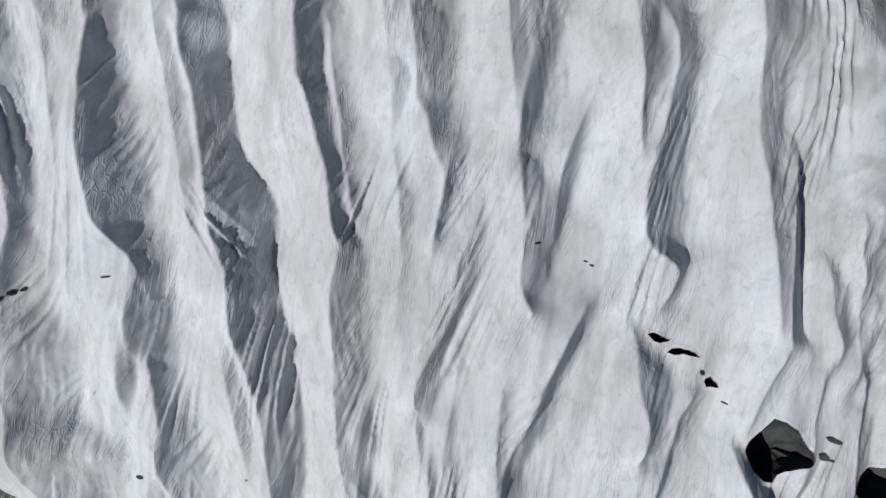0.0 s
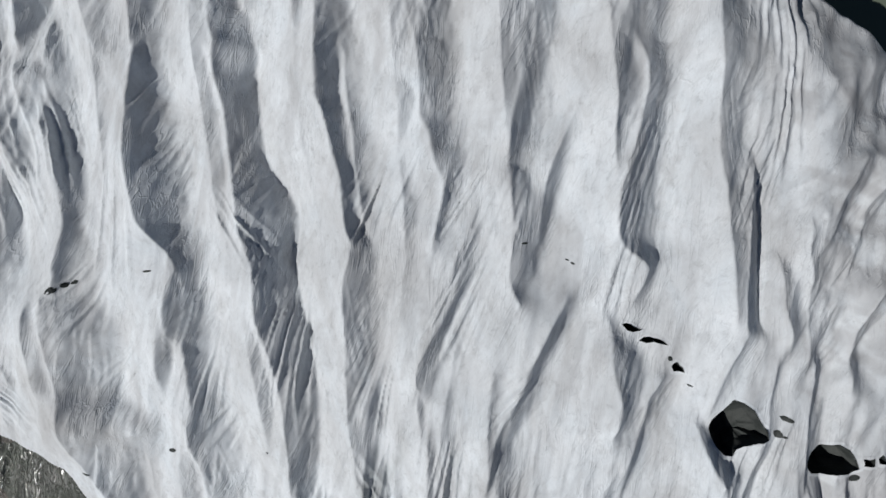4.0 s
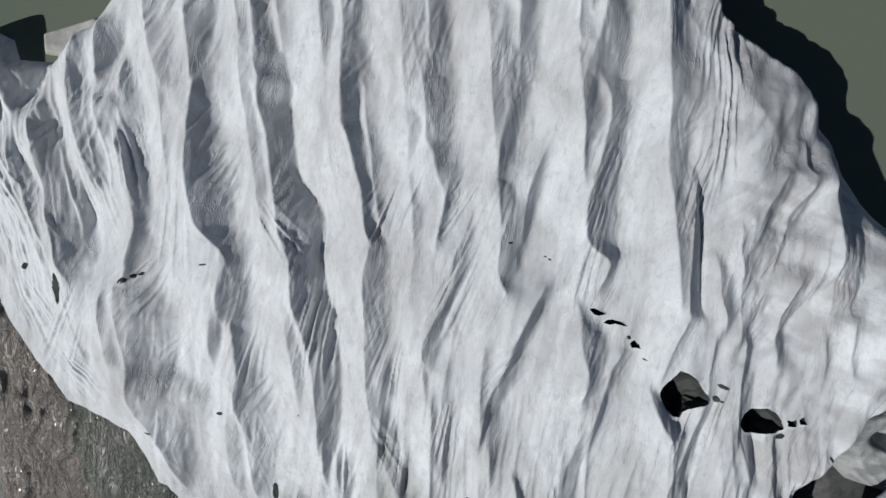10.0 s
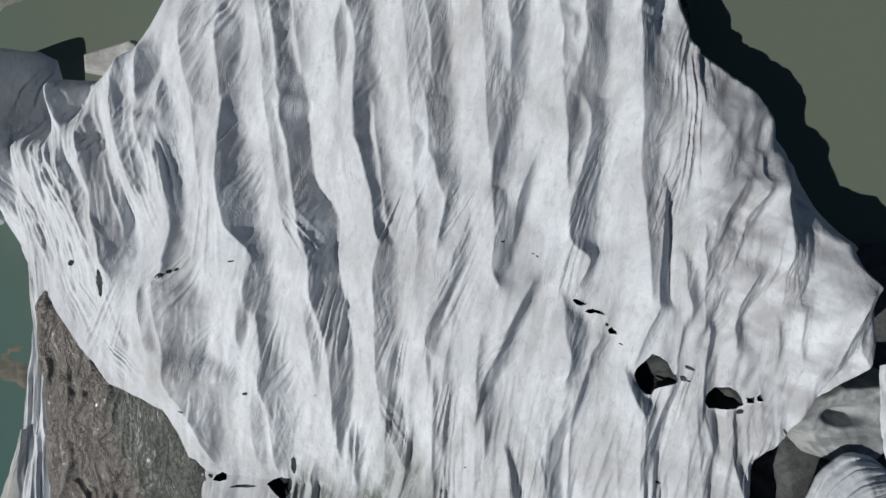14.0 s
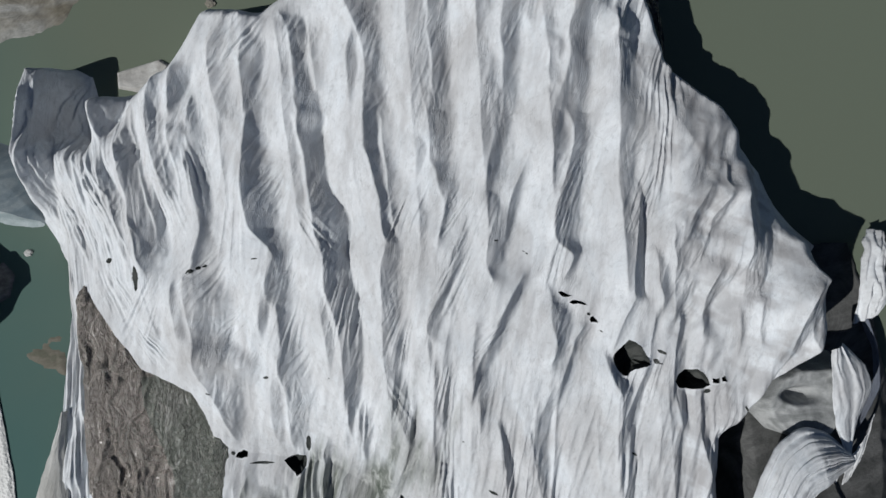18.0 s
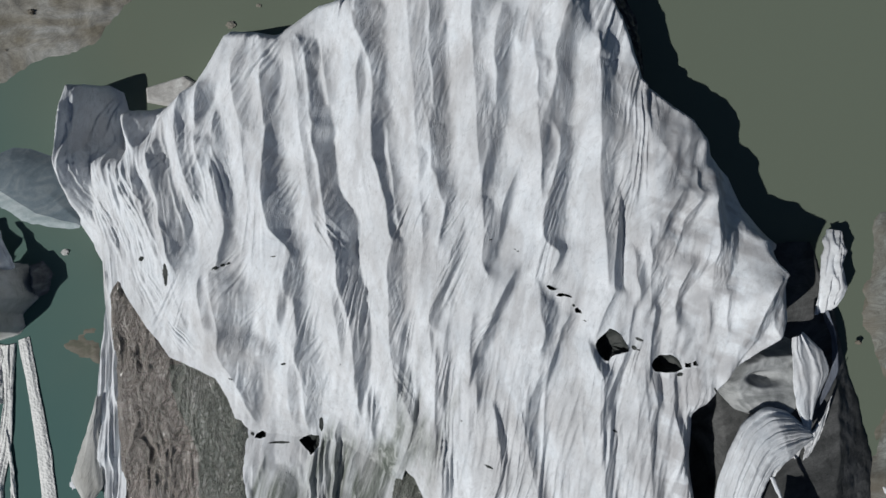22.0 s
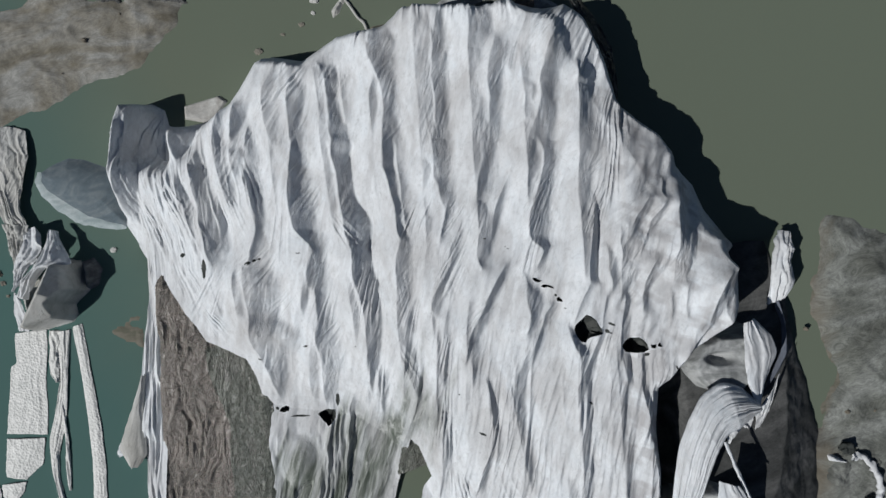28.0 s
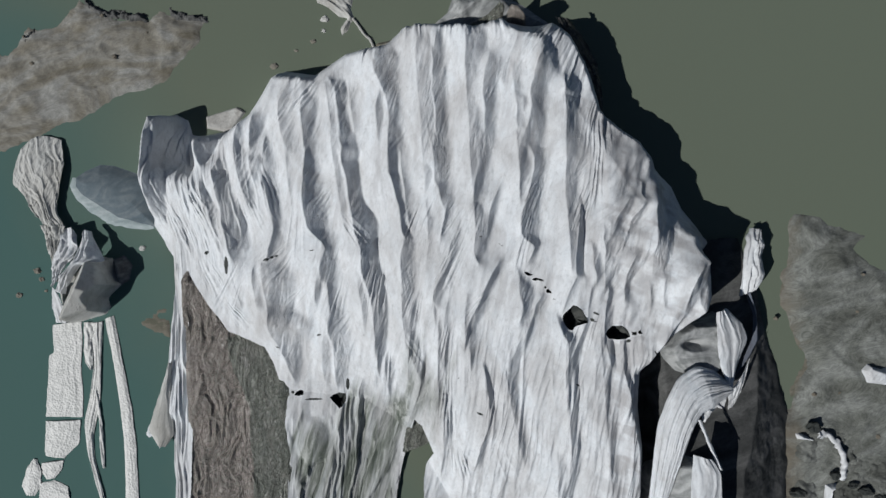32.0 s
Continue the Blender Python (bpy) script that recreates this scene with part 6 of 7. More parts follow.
FLANK_TOP = [(32.41, 0.00), (32.26, -7.69), (32.10, -15.95), (31.97, -22.88), (31.84, -29.13)]


def flank_height(x, y, d):
    run = curve_at(FLANK_EDGE, y.ravel()).reshape(y.shape) - x + 0.5 * (fbm(x / 1.4, y / 1.4, 196, 4) - 0.5)
    top = np.interp(-y, [-p[1] for p in FLANK_TOP], (0.2, 1.0, 3.4, 5.4, 6.2))
    rise = 0.72 * np.maximum(run, 0) + 0.35 * (fbm(x / 2.2, y / 3.5, 197, 4) - 0.5) * smooth(0, 1.5, run)
    # a dark trough runs between the flank and the cover
    return (np.minimum(rise, top) + 0.62 * smooth(-0.3, 0.2, run) - 0.5) * (1 - 0.92 * smooth(23.4, 21.4, x))


def shaded_end():
    ledge = patch("ice_ledge", [(23.39, -12.15), (22.94, -10.66), (24.16, -8.87), (25.66, -8.10), (27.87, -7.97), (29.25, -7.38), (29.46, -12.13), (27.94, -13.62), (25.86, -13.80), (24.39, -13.33)],
                  lambda x, y, d: (5.4 + 0.5 * (fbm(x / 2, y / 2, 121, 4) - 0.5) - 1.1 * smooth(1.0, 0.3, np.hypot((x - 25.8) / 2.0, (y + 10.3) / 0.8))) * smooth(-0.6, 0.5, d), ICE_GREY, 0.1, 0.5)
    tagged(ledge, "bare grey glacier ice between the torn sheets", "ice", kind="structure")
    fan = loft("fan_flap", [(29.13, -14.23), (27.30, -12.79), (25.28, -12.39), (23.52, -13.37), (22.21, -15.40), (21.13, -18.28), (20.80, -21.16), (20.31, -26.87)],
               [(29.46, -15.13), (27.28, -16.36), (25.52, -17.06), (24.44, -18.51), (23.71, -20.71), (22.98, -23.02), (21.88, -26.48), (21.63, -27.63)], (5.0, 6.4, 6.9, 6.8, 6.4, 6.0), FLEECE, 15, 0.3, 0.8, 131, -0.6, along=1.1, warp=0.5, res=0.07, split=5)
    tagged(fan, "white fleece flap torn loose and fanned out in curved pleats", "fleece flap")
    side = loft("hanging_sheet", [(27.56, -6.82), (27.7, -9.65), (28.02, -12.33), (29.15, -14.92)], [(28.85, -6.4), (30.76, -8.19), (31.36, -9.68), (30.47, -12.06), (29.89, -15.07)],
                (5.6, 5.4, 5.2, 4.9, 4.6), FLEECE, 5, 0.2, 0.3, 141, 1.0, along=1.3, warp=1.4, crinkle=0.03)
    tagged(side, "grey-white fleece sheet hanging over the shaded ice edge", "fleece sheet")
    for seed, one, two, z in ((151, [(28.30, -15.79), (28.04, -17.28), (28.14, -18.46)], [(29.20, -15.79), (29.11, -17.57), (29.02, -18.93)], (4.4, 3.6, 2.8)),
                              (152, [(29.26, -15.79), (29.48, -16.97), (29.69, -18.28)], [(31.61, -11.73), (31.33, -13.70), (30.11, -18.04)], (4.6, 4.0, 3.0)),
                              (153, [(26.62, -16.68), (26.12, -17.46), (26.82, -18.64)], [(27.94, -16.27), (27.32, -17.46), (27.00, -18.58)], (5.2, 4.8, 4.0))):
        tagged(loft("fleece_tatter", one, two, z, FLEECE, 4, 0.3, 0.15, seed), "ragged strip of white fleece hanging from the torn flap", "fleece strip", "torn fleece strips")
    # This edge is coloured navy to carry its own shade.
    band = loft("shaded_band", [(32.96, -5.02), (33.34, -7.44), (32.98, -9.86), (31.61, -12.28), (30.36, -14.20)], [(33.39, -4.71), (33.76, -7.44), (33.58, -10.16), (32.58, -11.79), (30.67, -13.78)], (1.4, 1.9, 2.4, 2.8, 3.2), FLEECE_SHADED, 3, 0.25, 0.2, 161)
    tagged(band, "fleece sheet edge twisted beside the hanging fleece, shade in its dark blue-grey colour", "fleece sheet")
    spout = loft("twisted_sheet", [(33.63, 2.34), (32.86, 1.20), (32.45, -0.37), (32.15, -2.58), (31.97, -5.40)], [(35.00, 1.96), (34.78, 0.57), (34.31, -1.00), (34.52, -3.20), (33.99, -4.58)], (1.0, 1.9, 2.2, 2.2, 1.6), FLEECE, 4, 0.6, 0.5, 171)
    tagged(spout, "white fleece end twisted into a crumpled tongue at the water", "fleece sheet")
    low = loft("low_flap", [(24.02, -20.61), (23.75, -23.26), (23.54, -29.28)], [(25.79, -21.15), (26.66, -22.42), (26.86, -29.27)], (8.3, 8.4, 8.4), FLEECE, 4, 0.2, 0.3, 181)
    tagged(low, "white fleece flap lying over the lower ice edge", "fleece sheet")
    cord = loft("folded_edge", [(25.10, -17.60), (25.63, -19.55), (26.59, -22.22)], [(25.33, -17.54), (25.97, -19.55), (26.93, -22.33)], (7.0, 7.6, 8.3), FLEECE, 2, 0.1, 0.12, 185)
    tagged(cord, "rolled white sheet edge stretched across the dark gap", "fleece strip")
    rise = patch("ice_flank", [(24.64, -5.14), (27.29, 0.01), (29.99, 0.78), (33.84, 0.97), (35.67, -3.21), (35.83, -7.69), (38.51, -12.77), (39.12, -19.09), (38.86, -35.28), (19.30, -35.38), (18.79, -26.68), (19.19, -20.40), (19.89, -15.98), (20.93, -10.26)], flank_height, DIRT, 0.12, 0.3)
    tagged(rise, "dark dirt-covered ice flank falling away from the sheets", "ice", kind="structure")
    stump = patch("ice_stump", [(20.92, -31.57), (21.25, -24.44), (22.41, -21.78), (24.32, -20.89), (25.76, -21.33), (26.52, -22.65), (26.69, -31.54)],
                  lambda x, y, d: np.minimum(7.0 * np.maximum(d, -0.1), 7.9 + 0.5 * fbm(x / 2, y / 2, 195, 4) - 1.5 * smooth(2.2, 0, x - FLANK[0])) - 0.1, ICE_GREY, 0.12, 0.3)
    tagged(stump, "grey dirty ice standing under the lower flap", "ice", kind="structure")


FLANK = (22.36, -24.98)
shaded_end()


# ---- the wrapped block and sheets along the other shore ----
def pile_height(seed, high, wave, turn):
    def height(x, y, d):
        z = high * (0.7 + 0.6 * fbm(x / 3, y / 3, seed, 3))
        z = z + 0.6 * wave * (wrinkles(x, y, turn, wave, 7, seed + 1) - 0.5) + 0.3 * wave * (wrinkles(x, y, turn + 12, wave * 0.6, 8, seed + 2) - 0.5)
        return z * smooth(-0.1, 0.7, d) - 0.08
    return height


def far_shore():
    tagged(loft("crumpled_fleece", [(-50.56, 7.50), (-48.94, 6.13), (-48.11, 4.43), (-46.76, 3.13), (-46.35, 2.35)], [(-44.99, 12.68), (-44.45, 9.79), (-44.90, 6.84), (-45.16, 4.43), (-44.13, 2.47)], (0.2, 0.45, 0.55, 0.6, 0.6), FLEECE_GREY, 8, 0.26, 0.25, 201, 0.1, warp=4.0, crinkle=0.12, res=0.07,
                mid=[(-48.86, 12.42), (-47.45, 9.14), (-46.31, 5.86), (-45.86, 3.58), (-45.30, 2.34)], along=1.6), "crumpled grey-white fleece bunched along the mud bank", "fleece sheet", "bunched fleece by the mud")
    tagged(loft("crumpled_fleece", [(-46.75, 2.74), (-46.31, 0.98), (-45.61, -0.64), (-44.91, -2.45), (-44.74, -3.87)], [(-43.87, 2.60), (-44.47, 0.66), (-44.31, -0.64), (-44.40, -2.26), (-43.96, -3.87)], (0.6, 0.6, 0.7, 0.9, 1.0), FLEECE_GREY, 6, 0.45, 0.2, 205, along=3, warp=2.5, crinkle=0.2), "twisted neck of crumpled fleece beside the block", "fleece sheet", "bunched fleece by the mud")

    def block_height(x, y, d):
        cx, cy = BLOCK
        top = np.minimum.reduce([4.4 - 0.95 * (x - cx) - 0.15 * (y - cy), 4.6 + 0.75 * (y - cy) - 0.5 * (x - cx), 6.0 + 1.4 * (x - cx) - 0.6 * (y - cy), 5.0 - 0.7 * (y - cy) - 0.9 * (x - cx)])
        return np.clip(top, 0.6, 5) * smooth(-0.1, 0.7, d) + 0.08 * (wrinkles(x, y, 45, 0.6, 10, 211) - 0.5)
    block = tagged(patch("wrapped_block", [(-44.77, -5.15), (-44.34, -4.19), (-41.51, -1.43), (-40.55, -0.98), (-38.93, -1.17), (-38.38, -2.58), (-37.95, -4.18), (-39.34, -5.65), (-39.05, -6.74), (-39.55, -7.44), (-43.39, -8.59), (-44.27, -7.06)], block_height, FLEECE_GREY, 0.09, 0.1),
           "ice block wrapped in smooth grey fleece", "ice block")
    tagged(loft("fleece_wrap", [(-44.32, 2.31), (-44.71, -0.01), (-44.86, -1.94), (-44.41, -4.19)], [(-42.77, 2.37), (-41.54, -0.01), (-42.78, -2.26), (-44.01, -4.38)], (0.7, 1.3, 1.8, 2.0), FLEECE, 4, 0.7, 0.2, 221, -1.0, along=3, warp=2.0, crinkle=0.2, parent=block),
           "white fleece pulled up in folds round the wrapped block")
    tagged(loft("fleece_wrap", [(-41.49, 2.16), (-41.32, 0.58), (-41.66, -1.20), (-42.89, -3.09), (-43.86, -4.80)], [(-40.85, 1.97), (-39.92, 0.45), (-38.60, -1.51), (-40.88, -1.83), (-43.21, -5.24)], (1.0, 1.7, 2.6, 2.9, 2.0), FLEECE, 4, 0.5, 0.4, 222, 0.4, along=3, warp=2.0, parent=block),
           "white fleece ridge folded over the wrapped block")
    tagged(loft("fleece_wrap", [(-44.92, -4.38), (-45.26, -6.43), (-45.07, -8.48)], [(-44.01, -4.64), (-43.31, -6.75), (-43.39, -8.48)], (1.6, 1.2, 0.5), FLEECE, 4, 0.3, 0.2, 223, -0.8, parent=block),
           "white fleece tail hanging from the wrapped block")
    tagged(patch("dirty_berg", [(-38.82, -1.42), (-37.59, -0.97), (-36.73, -1.93), (-37.08, -3.55), (-38.23, -4.19)], lambda x, y, d: (1.3 + 0.6 * (fbm(x / 1.2, y / 1.2, 225, 4) - 0.5)) * smooth(-0.1, 1.0, d), ICE_DARK, 0.12, 0.2), "small dark dirty ice lump beside the wrapped block", "ice")
    lie = (0.04, 0.03, 0.03)
    wide = loft("foil_sheet", [(-45.60, -8.66), (-45.55, -10.33), (-45.25, -11.94), (-45.89, -12.13), (-45.95, -14.82), (-46.09, -19.29)], [(-42.28, -8.27), (-42.09, -10.97), (-42.22, -13.54), (-41.89, -16.09), (-41.81, -19.28)], lie, FOIL, 4, 0.07, 0.06, 231)
    tagged(wide, "pale dimpled insulating sheet floating on the water", "insulating sheet", "floating insulating sheets")
    for seed, one, two, folds in (
            (232, [(-46.08, -19.67), (-46.11, -23.10), (-45.97, -23.61)], [(-42.07, -19.53), (-42.19, -22.14), (-43.89, -23.85)], 5),
            (233, [(-46.47, -24.37), (-46.30, -25.51), (-45.77, -26.26)], [(-43.89, -24.04), (-44.12, -25.12), (-44.93, -26.13)], 4),
            (234, [(-47.38, -23.90), (-48.12, -24.98), (-48.64, -27.00), (-48.04, -28.00)], [(-47.05, -23.96), (-46.44, -25.28), (-46.45, -27.17), (-47.19, -28.12)], 4)) + (
            (235, [(-39.62, -7.88), (-38.75, -11.61), (-37.57, -17.99), (-36.94, -23.07), (-36.68, -29.37)], [(-38.59, -7.49), (-37.43, -12.89), (-36.28, -17.99), (-35.67, -22.43), (-35.14, -29.36)], 4),
            (236, [(-42.02, -8.39), (-41.78, -12.88), (-41.11, -13.84)], [(-40.85, -8.39), (-40.77, -11.60), (-40.78, -13.84)], 3),
            (237, [(-41.11, -8.39), (-40.61, -12.88), (-41.04, -16.71), (-41.61, -19.57), (-41.27, -23.05), (-40.15, -26.83), (-39.32, -29.03)], [(-39.82, -8.13), (-39.84, -12.88), (-39.86, -17.34), (-40.54, -21.15), (-40.48, -23.68), (-39.64, -26.52), (-38.95, -28.71)], 4),
            (238, [(-40.60, -16.07), (-39.93, -19.88), (-39.72, -23.05), (-39.42, -24.94)], [(-40.15, -16.07), (-39.54, -19.88), (-39.27, -23.05), (-39.16, -25.07)], 2),
            (239, [(-46.57, -26.66), (-44.96, -26.27), (-43.33, -27.03)], [(-46.62, -29.43), (-44.89, -28.92), (-42.96, -28.79)], 5)):
        tagged(loft("insulating_strip", one, two, lie, FOIL, folds, 0.25 if seed in (236, 237, 238) else 0.08, 0.12, seed), "narrow pale insulating sheet floating on the water", "insulating sheet", "floating insulating sheets")
    berg = tagged(patch("blue_berg", [(-43.46, 7.19), (-43.36, 8.18), (-42.19, 8.96), (-40.57, 9.68), (-38.92, 9.55), (-36.61, 8.76), (-34.82, 8.16), (-33.86, 2.48), (-36.16, 3.00), (-38.26, 3.46), (-40.78, 4.97), (-42.65, 6.15)],
                 lambda x, y, d: 1.0 * (1 - np.exp(-np.maximum(d + 0.15, 0) ** 1.4 / 1.2)) - 0.03 + 0.06 * (fbm(x / 1.2, y / 1.2, 241, 4) - 0.5) * smooth(0.3, 1.5, d), ICE_BLUE, 0.1, 0.3), "smooth blue-grey ice tongue sloping into the water", "ice")
    tagged(patch("ice_shelf", [(-43.98, 7.23), (-43.74, 8.15), (-42.29, 8.01), (-39.61, 5.91), (-36.26, 3.15), (-34.42, 2.76), (-34.28, 2.37), (-36.25, 2.43), (-38.68, 2.76), (-41.34, 4.14), (-43.22, 5.78)],
                 lambda x, y, d: 0.12 * smooth(-0.3, 0.4, d) - 0.02 + 0.05 * (fbm(x, y, 245, 3) - 0.5), ICE_PALE, 0.1, 0.3, berg), "pale wet ice shelf along the edge")
    tagged(patch("ice_slab", [(-28.36, 15.34), (-27.19, 15.73), (-24.66, 16.51), (-23.67, 15.85), (-25.08, 13.76), (-26.05, 13.50), (-28.21, 13.90)],
                 lambda x, y, d: (0.4 + 0.2 * (fbm(x / 0.8, y / 0.8, 251, 4) - 0.5)) * smooth(-0.05, 0.25, d) - 0.1, SLAB, 0.09, 0.15), "pale grey rough slab floating at the edge of the cover", "ice slab")


BLOCK = (-39.46, -4.55)
far_shore()


# ---- fleece end in the water ----
def sack():
    tagged(loft("fleece_sack", [(-31.80, -12.82), (-32.57, -15.99), (-33.96, -20.42), (-32.90, -22.18)], [(-31.41, -12.82), (-31.48, -15.99), (-31.00, -20.92), (-32.13, -22.43)], (0.7, 0.8, 0.8, 0.6), FLEECE_GREY, 3, 0.15, 0.35, 411), "grey-white fleece sack end hanging in the water", "fleece sack")


sack()


# ---- debris in the water ----
def rope(name, line, z, radius, mat, label, category, lumps=0.3, seed=0):
    p = resample(line, max(16, int(np.hypot(*np.diff(np.array(line), axis=0).T).sum() / 0.15)))
    n, m = len(p), 8
    tan = np.gradient(p, axis=0)
    tan /= np.hypot(*tan.T)[:, None]
    k, a = np.meshgrid(np.arange(n), np.linspace(0, 2 * math.pi, m), indexing="ij")
    r = radius * (1 + lumps * (vnoise(k * 0.5, a, seed) - 0.5) * 2)
    X = p[:, :1] - tan[:, 1:] * np.cos(a) * r
    Y = p[:, 1:] + tan[:, :1] * np.cos(a) * r
    Z = z + np.sin(a) * r
    return tagged(part(name, grid_mesh(name, X, Y, Z, np.ones((n - 1, m - 1), bool)), mat), label, category)


def lump(name, centre, size, mat, label, category, seed, group="", low=0.0):
    bm = bmesh.new()
    bmesh.ops.create_icosphere(bm, subdivisions=3, radius=1)
    for v in bm.verts:
        q = noise.noise(v.co * 1.4 + Vector((seed, 0, 0))) * 0.5 + noise.noise(v.co * 3.5 + Vector((0, seed, 0))) * 0.22
        v.co = Vector((v.co.x * size[0], v.co.y * size[1], v.co.z * size[2])) * (1 + q)
    me = part(name, bm, mat)
    me.location = (*centre, low + size[2] * 0.25)
    return tagged(me, label, category, group)


def debris():
    tagged(patch("torn_sheet", [(-16.57, 30.35), (-15.56, 28.60), (-14.24, 28.06), (-13.04, 26.98), (-12.12, 26.78), (-12.90, 25.65), (-12.63, 24.71), (-11.85, 25.31), (-11.46, 26.31), (-11.07, 26.84), (-11.47, 27.91), (-10.95, 30.32)], pile_height(261, 0.35, 0.5, 140), FLEECE_GREY, 0.08, 0.1),
           "torn grey-white sheet floating in tangled folds", "fleece sheet")
    rope("twisted_fleece", [(-11.34, 26.86), (-10.67, 25.93), (-9.94, 24.85), (-9.28, 24.32), (-8.82, 23.25)], 0.15, 0.16, FLEECE_GREY, "twisted pale strip trailing to the covered ice", "fleece strip")
    for k, (c, r) in enumerate(zip([(-17.93, 23.08), (-15.96, 24.14), (-14.60, 26.74), (-14.72, 25.41), (-35.46, 0.03), (-49.62, -5.38), (-47.60, -2.58), (-47.05, -3.56), (-46.49, -4.86), (-20.49, 21.22)], (0.22, 0.3, 0.45, 0.25, 0.35, 0.35, 0.4, 0.3, 0.2, 0.4))):
        lump("floating_lump", c, (r, r * 0.8, r * 0.4), FLEECE_GREY if k in (2, 3, 4) else MUD, "small lump drifting in the lake", "debris", 270 + k, "drifting lumps")


debris()


# ---- bundles and bare ice at the upper rim ----
def rim():
    tagged(patch("fleece_bundle", [(-13.86, 18.46), (-12.99, 19.59), (-12.00, 20.34), (-12.01, 21.23), (-11.38, 21.35), (-10.88, 20.84), (-10.38, 21.35), (-10.00, 20.33), (-10.24, 19.33), (-11.49, 18.70), (-12.49, 18.45)], pile_height(281, 5.2, 0.6, 60), FLEECE, 0.08, 0.1),
           "bunched white fleece standing up at the rim of the cover", "fleece bundle")
    tagged(patch("rim_ice", [(-2.84, 24.98), (-1.69, 26.47), (-0.41, 27.57), (0.23, 29.39), (5.35, 30.01), (8.8, 28.2), (11.4, 26.3), (12.0, 25.6), (11.6, 24.91), (8.51, 25.32), (5.33, 26.11), (1.50, 24.96)],
                 lambda x, y, d: (1.1 + 1.6 * fbm(x / 3, y / 3, 291, 4) + 0.5 * (wrinkles(x, y, 40, 0.8, 4, 293) - 0.5)) * smooth(-0.2, 2.0, d) - 0.1, ICE_GREY, 0.12, 0.2), "grey ice and wet film behind the covered crest", "ice")
    tagged(patch("crumpled_film", [(5.84, 25.81), (6.27, 26.30), (7.47, 25.93), (8.37, 24.94), (8.91, 24.08), (7.76, 23.96), (6.56, 24.33), (6.02, 24.83)], pile_height(295, 6.2, 0.5, 120), FILM, 0.08, 0.1), "crumpled grey film at the crest of the cover", "plastic sheet")
    tagged(loft("shaded_film", [(11.39, 24.88), (12.93, 22.14), (14.60, 19.78), (15.95, 17.37), (16.29, 14.54)], [(13.22, 25.17), (15.22, 22.51), (16.35, 20.57), (16.95, 17.68), (17.30, 14.80)], (4.0, 3.6, 3.2, 2.8, 2.0), SHADED_FILM, 5, 0.4, 0.2, 299, 1.6, along=4, crinkle=0.15), "film wrapped round the shaded flank, shade put into its near-black colour", "plastic sheet")
    tagged(loft("crumpled_film", [(5.42, 26.62), (4.43, 25.50), (2.82, 24.62), (1.15, 23.88)], [(5.92, 26.12), (5.67, 24.99), (4.06, 24.24), (1.58, 23.75)], (4.6, 4.4, 4.0, 3.4), FILM_GREEN, 4, 0.4, 0.2, 298, along=4, crinkle=0.2), "crumpled grey film at the crest of the cover", "plastic sheet")
    tagged(patch("brown_fringe", [(-9.16, 22.93), (-8.52, 23.98), (-6.90, 24.30), (-5.73, 25.15), (-6.25, 23.64), (-7.54, 22.79)], pile_height(297, 0.5, 0.6, 30), MUD, 0.1, 0.2), "brown silt fringe under the rim of the cover", "silt")


rim()


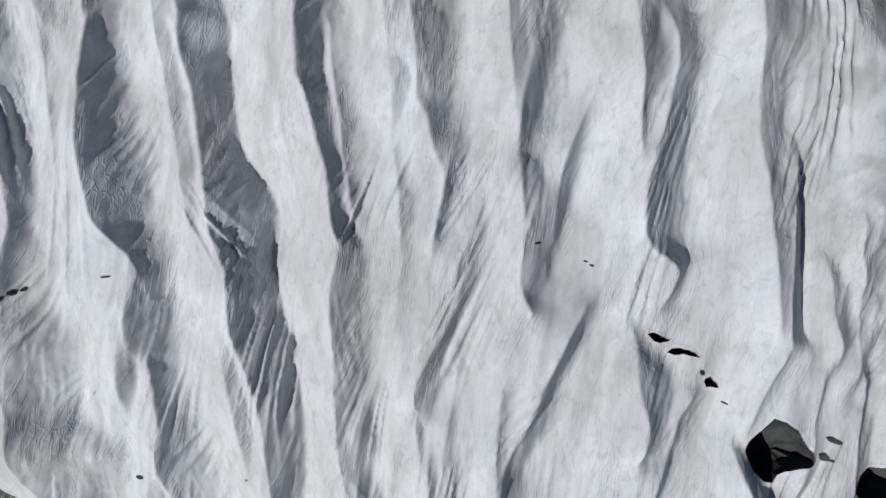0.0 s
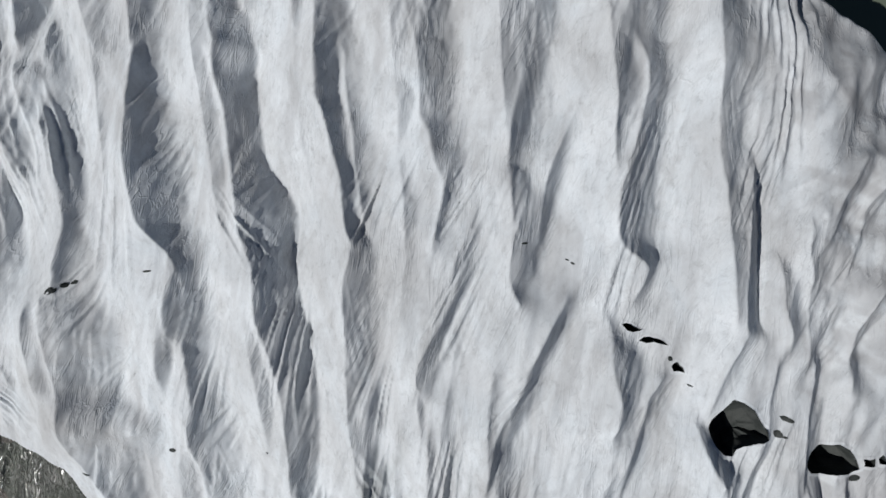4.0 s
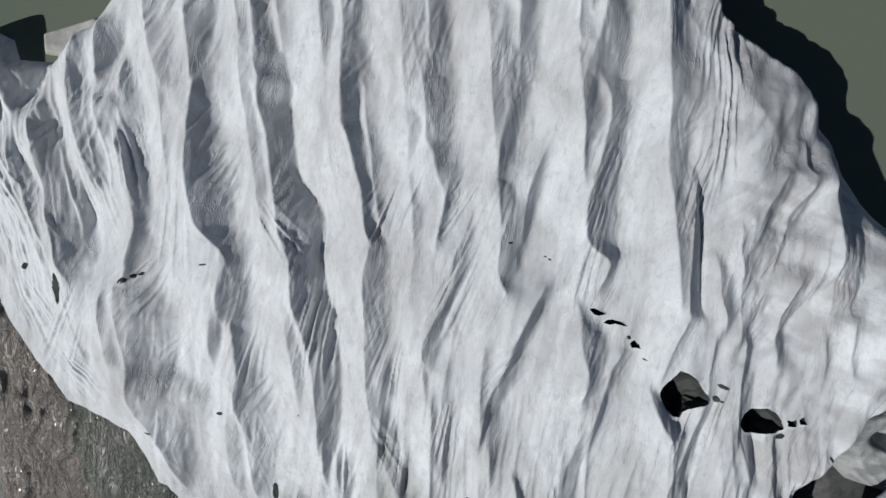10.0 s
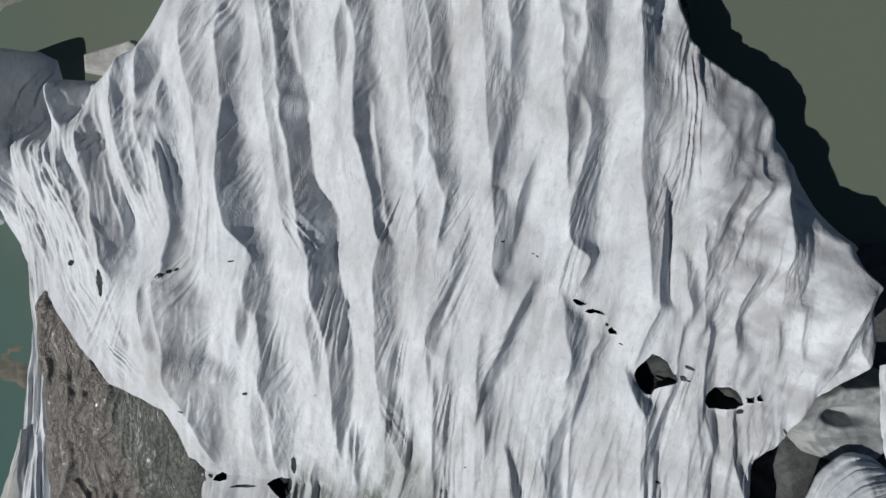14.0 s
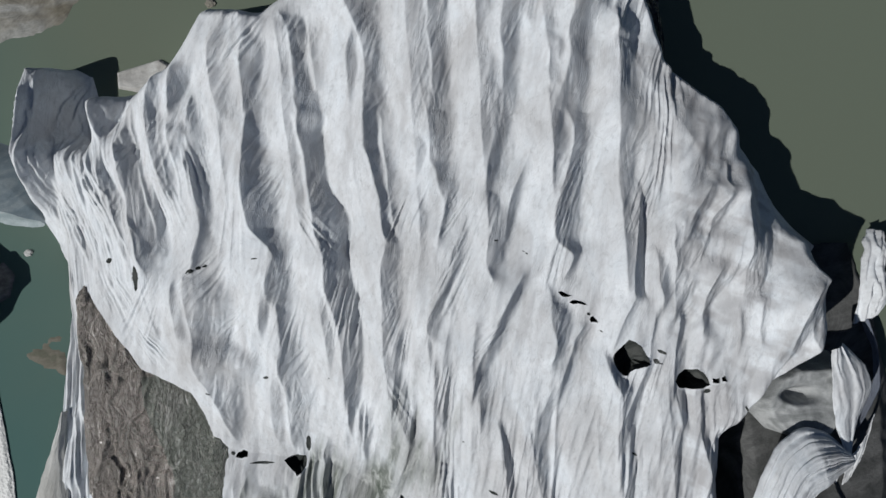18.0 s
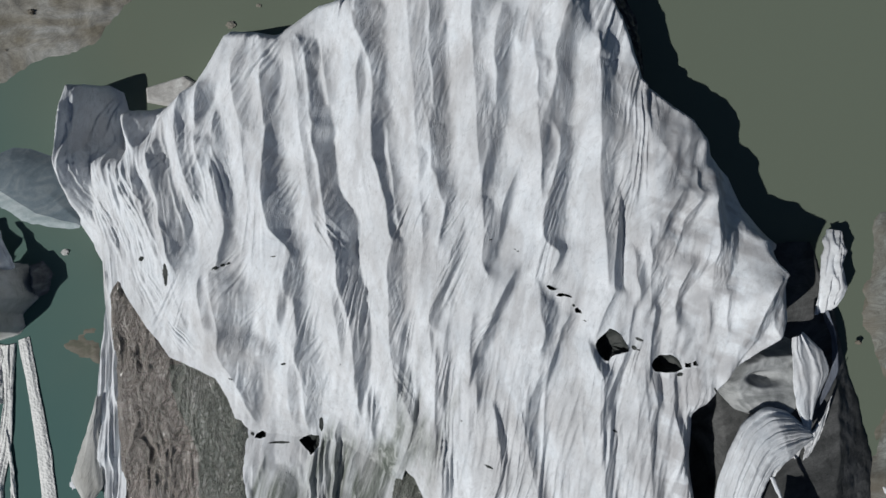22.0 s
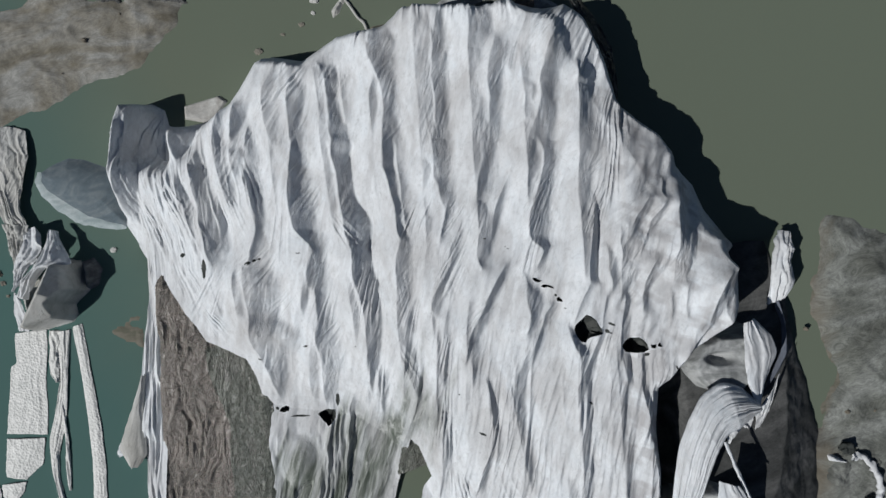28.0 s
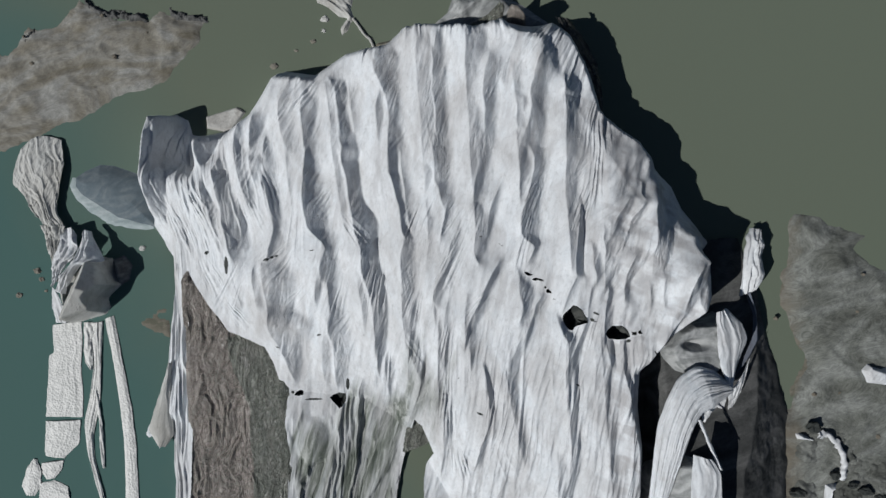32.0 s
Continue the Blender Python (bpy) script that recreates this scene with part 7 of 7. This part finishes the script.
# ---- litter on the moraine ----
def moraine_litter():
    tagged(patch("crumpled_sheet", [(45.61, -13.58), (46.39, -12.52), (47.12, -12.95), (48.05, -13.26), (49.94, -12.64), (49.85, -15.76), (47.99, -15.51), (46.12, -15.27)], pile_height(311, 1.5, 0.7, 40), FLEECE, 0.08, 0.1), "crumpled white fleece lying on the grey moraine", "fleece sheet")
    rope("fleece_roll", [(40.62, -20.70), (41.62, -20.57), (42.70, -21.62), (43.29, -22.85), (43.37, -24.39), (43.09, -25.62)], 1.15, 0.32, FLEECE, "white fleece rolled into a long sausage on rubble", "fleece roll", 0.6, 321)
    tagged(patch("fleece_scrap", [(38.07, -20.45), (38.82, -20.26), (40.86, -21.06), (40.34, -21.75), (38.35, -21.51)], pile_height(323, 1.7, 0.6, 20), FLEECE, 0.08, 0.1), "white fleece scrap beside a dark hollow", "fleece sheet", "fleece scraps on the moraine")
    tagged(patch("fleece_scrap", [(41.35, -26.01), (42.73, -25.69), (43.22, -25.87), (42.32, -26.92), (42.02, -28.77), (40.91, -28.77)], pile_height(325, 1.7, 0.6, 80), FLEECE, 0.08, 0.1), "white fleece scrap among dark rubble", "fleece sheet", "fleece scraps on the moraine")
    # Added black lumps: the shade of crevices in the silt, put into colour.
    for k, (c, sx, sy, h) in enumerate(zip([(40.20, -19.76), (42.49, -25.08), (38.35, -27.06), (45.80, -26.79), (47.38, -27.52), (44.45, -26.18)], (1.0, 0.7, 1.2, 1.0, 0.9, 0.7), (0.8, 0.6, 0.5, 0.6, 0.6, 0.4), (0.6, 0.5, 0.4, 0.5, 0.5, 0.4))):
        lump("crevice_lump", c, (0.75 * sx, 0.75 * sy, 0.8 * h), CAVITY, "black lump for the shade of a crevice in the moraine silt", "boulder", 330 + k, "dark boulders", 1.0)
    def rubble(x, y, d):
        z = 1.05 + 1.6 * (fbm(x / 3.5, y / 2.5, 351, 5) - 0.55) + 0.3 * (fbm(x / 0.6, y / 0.6, 352, 3) - 0.5)
        return z - 1.2 * smooth(2.5, -0.5, d)
    tagged(patch("dark_rubble", [(37.83, -18.97), (40.61, -18.03), (43.72, -18.95), (46.14, -22.06), (56.66, -23.88), (56.28, -34.95), (37.09, -35.06), (37.44, -25.20)], rubble, RUBBLE, 0.1, 0.3), "grey silt and wet rubble on the moraine shore", "rubble", kind="structure")
    for name, line in (("a", [(-48.59, 25.91), (-49.73, 23.90), (-50.08, 22.17), (-50.99, 21.64)]), ("b", [(-42.82, 29.10), (-41.66, 27.89), (-38.99, 27.27), (-36.34, 27.06), (-35.20, 26.51)]), ("c", [(-32.84, 27.84), (-31.50, 27.03), (-28.39, 26.88)])):
        p = resample(line, 24)
        ring = [tuple(q + np.array([0.0, 0.45])) for q in p] + [tuple(q - np.array([0.0, 0.4])) for q in p[::-1]]
        tagged(patch("shore_rubble", ring, lambda x, y, d: 0.4 + 0.9 * (fbm(x / 0.45, y / 0.45, 361, 3) - 0.5) - 0.5 * smooth(0.4, -0.2, d), DIRT, 0.08, 0.2), "rough dark rubble rim along the silt bank", "rubble", "rubble rims")
    rng = random.Random(4)
    spots = [(39.37, -17.72), (46.81, -20.19), (44.14, -26.41), (40.45, -24.56), (48.43, -7.64), (-48.35, 22.35), (-36.47, 22.97)]
    for k in range(36):
        x, y = rng.choice(spots)
        r = rng.uniform(0.08, 0.3)
        lump("stone", (x + rng.gauss(0, 3), y + rng.gauss(0, 3)), (r, r * rng.uniform(0.6, 1), r * 0.8), MORAINE, "small grey stone lying on the silt", "stone", 340 + k, "scattered stones", 0.45)


moraine_litter()
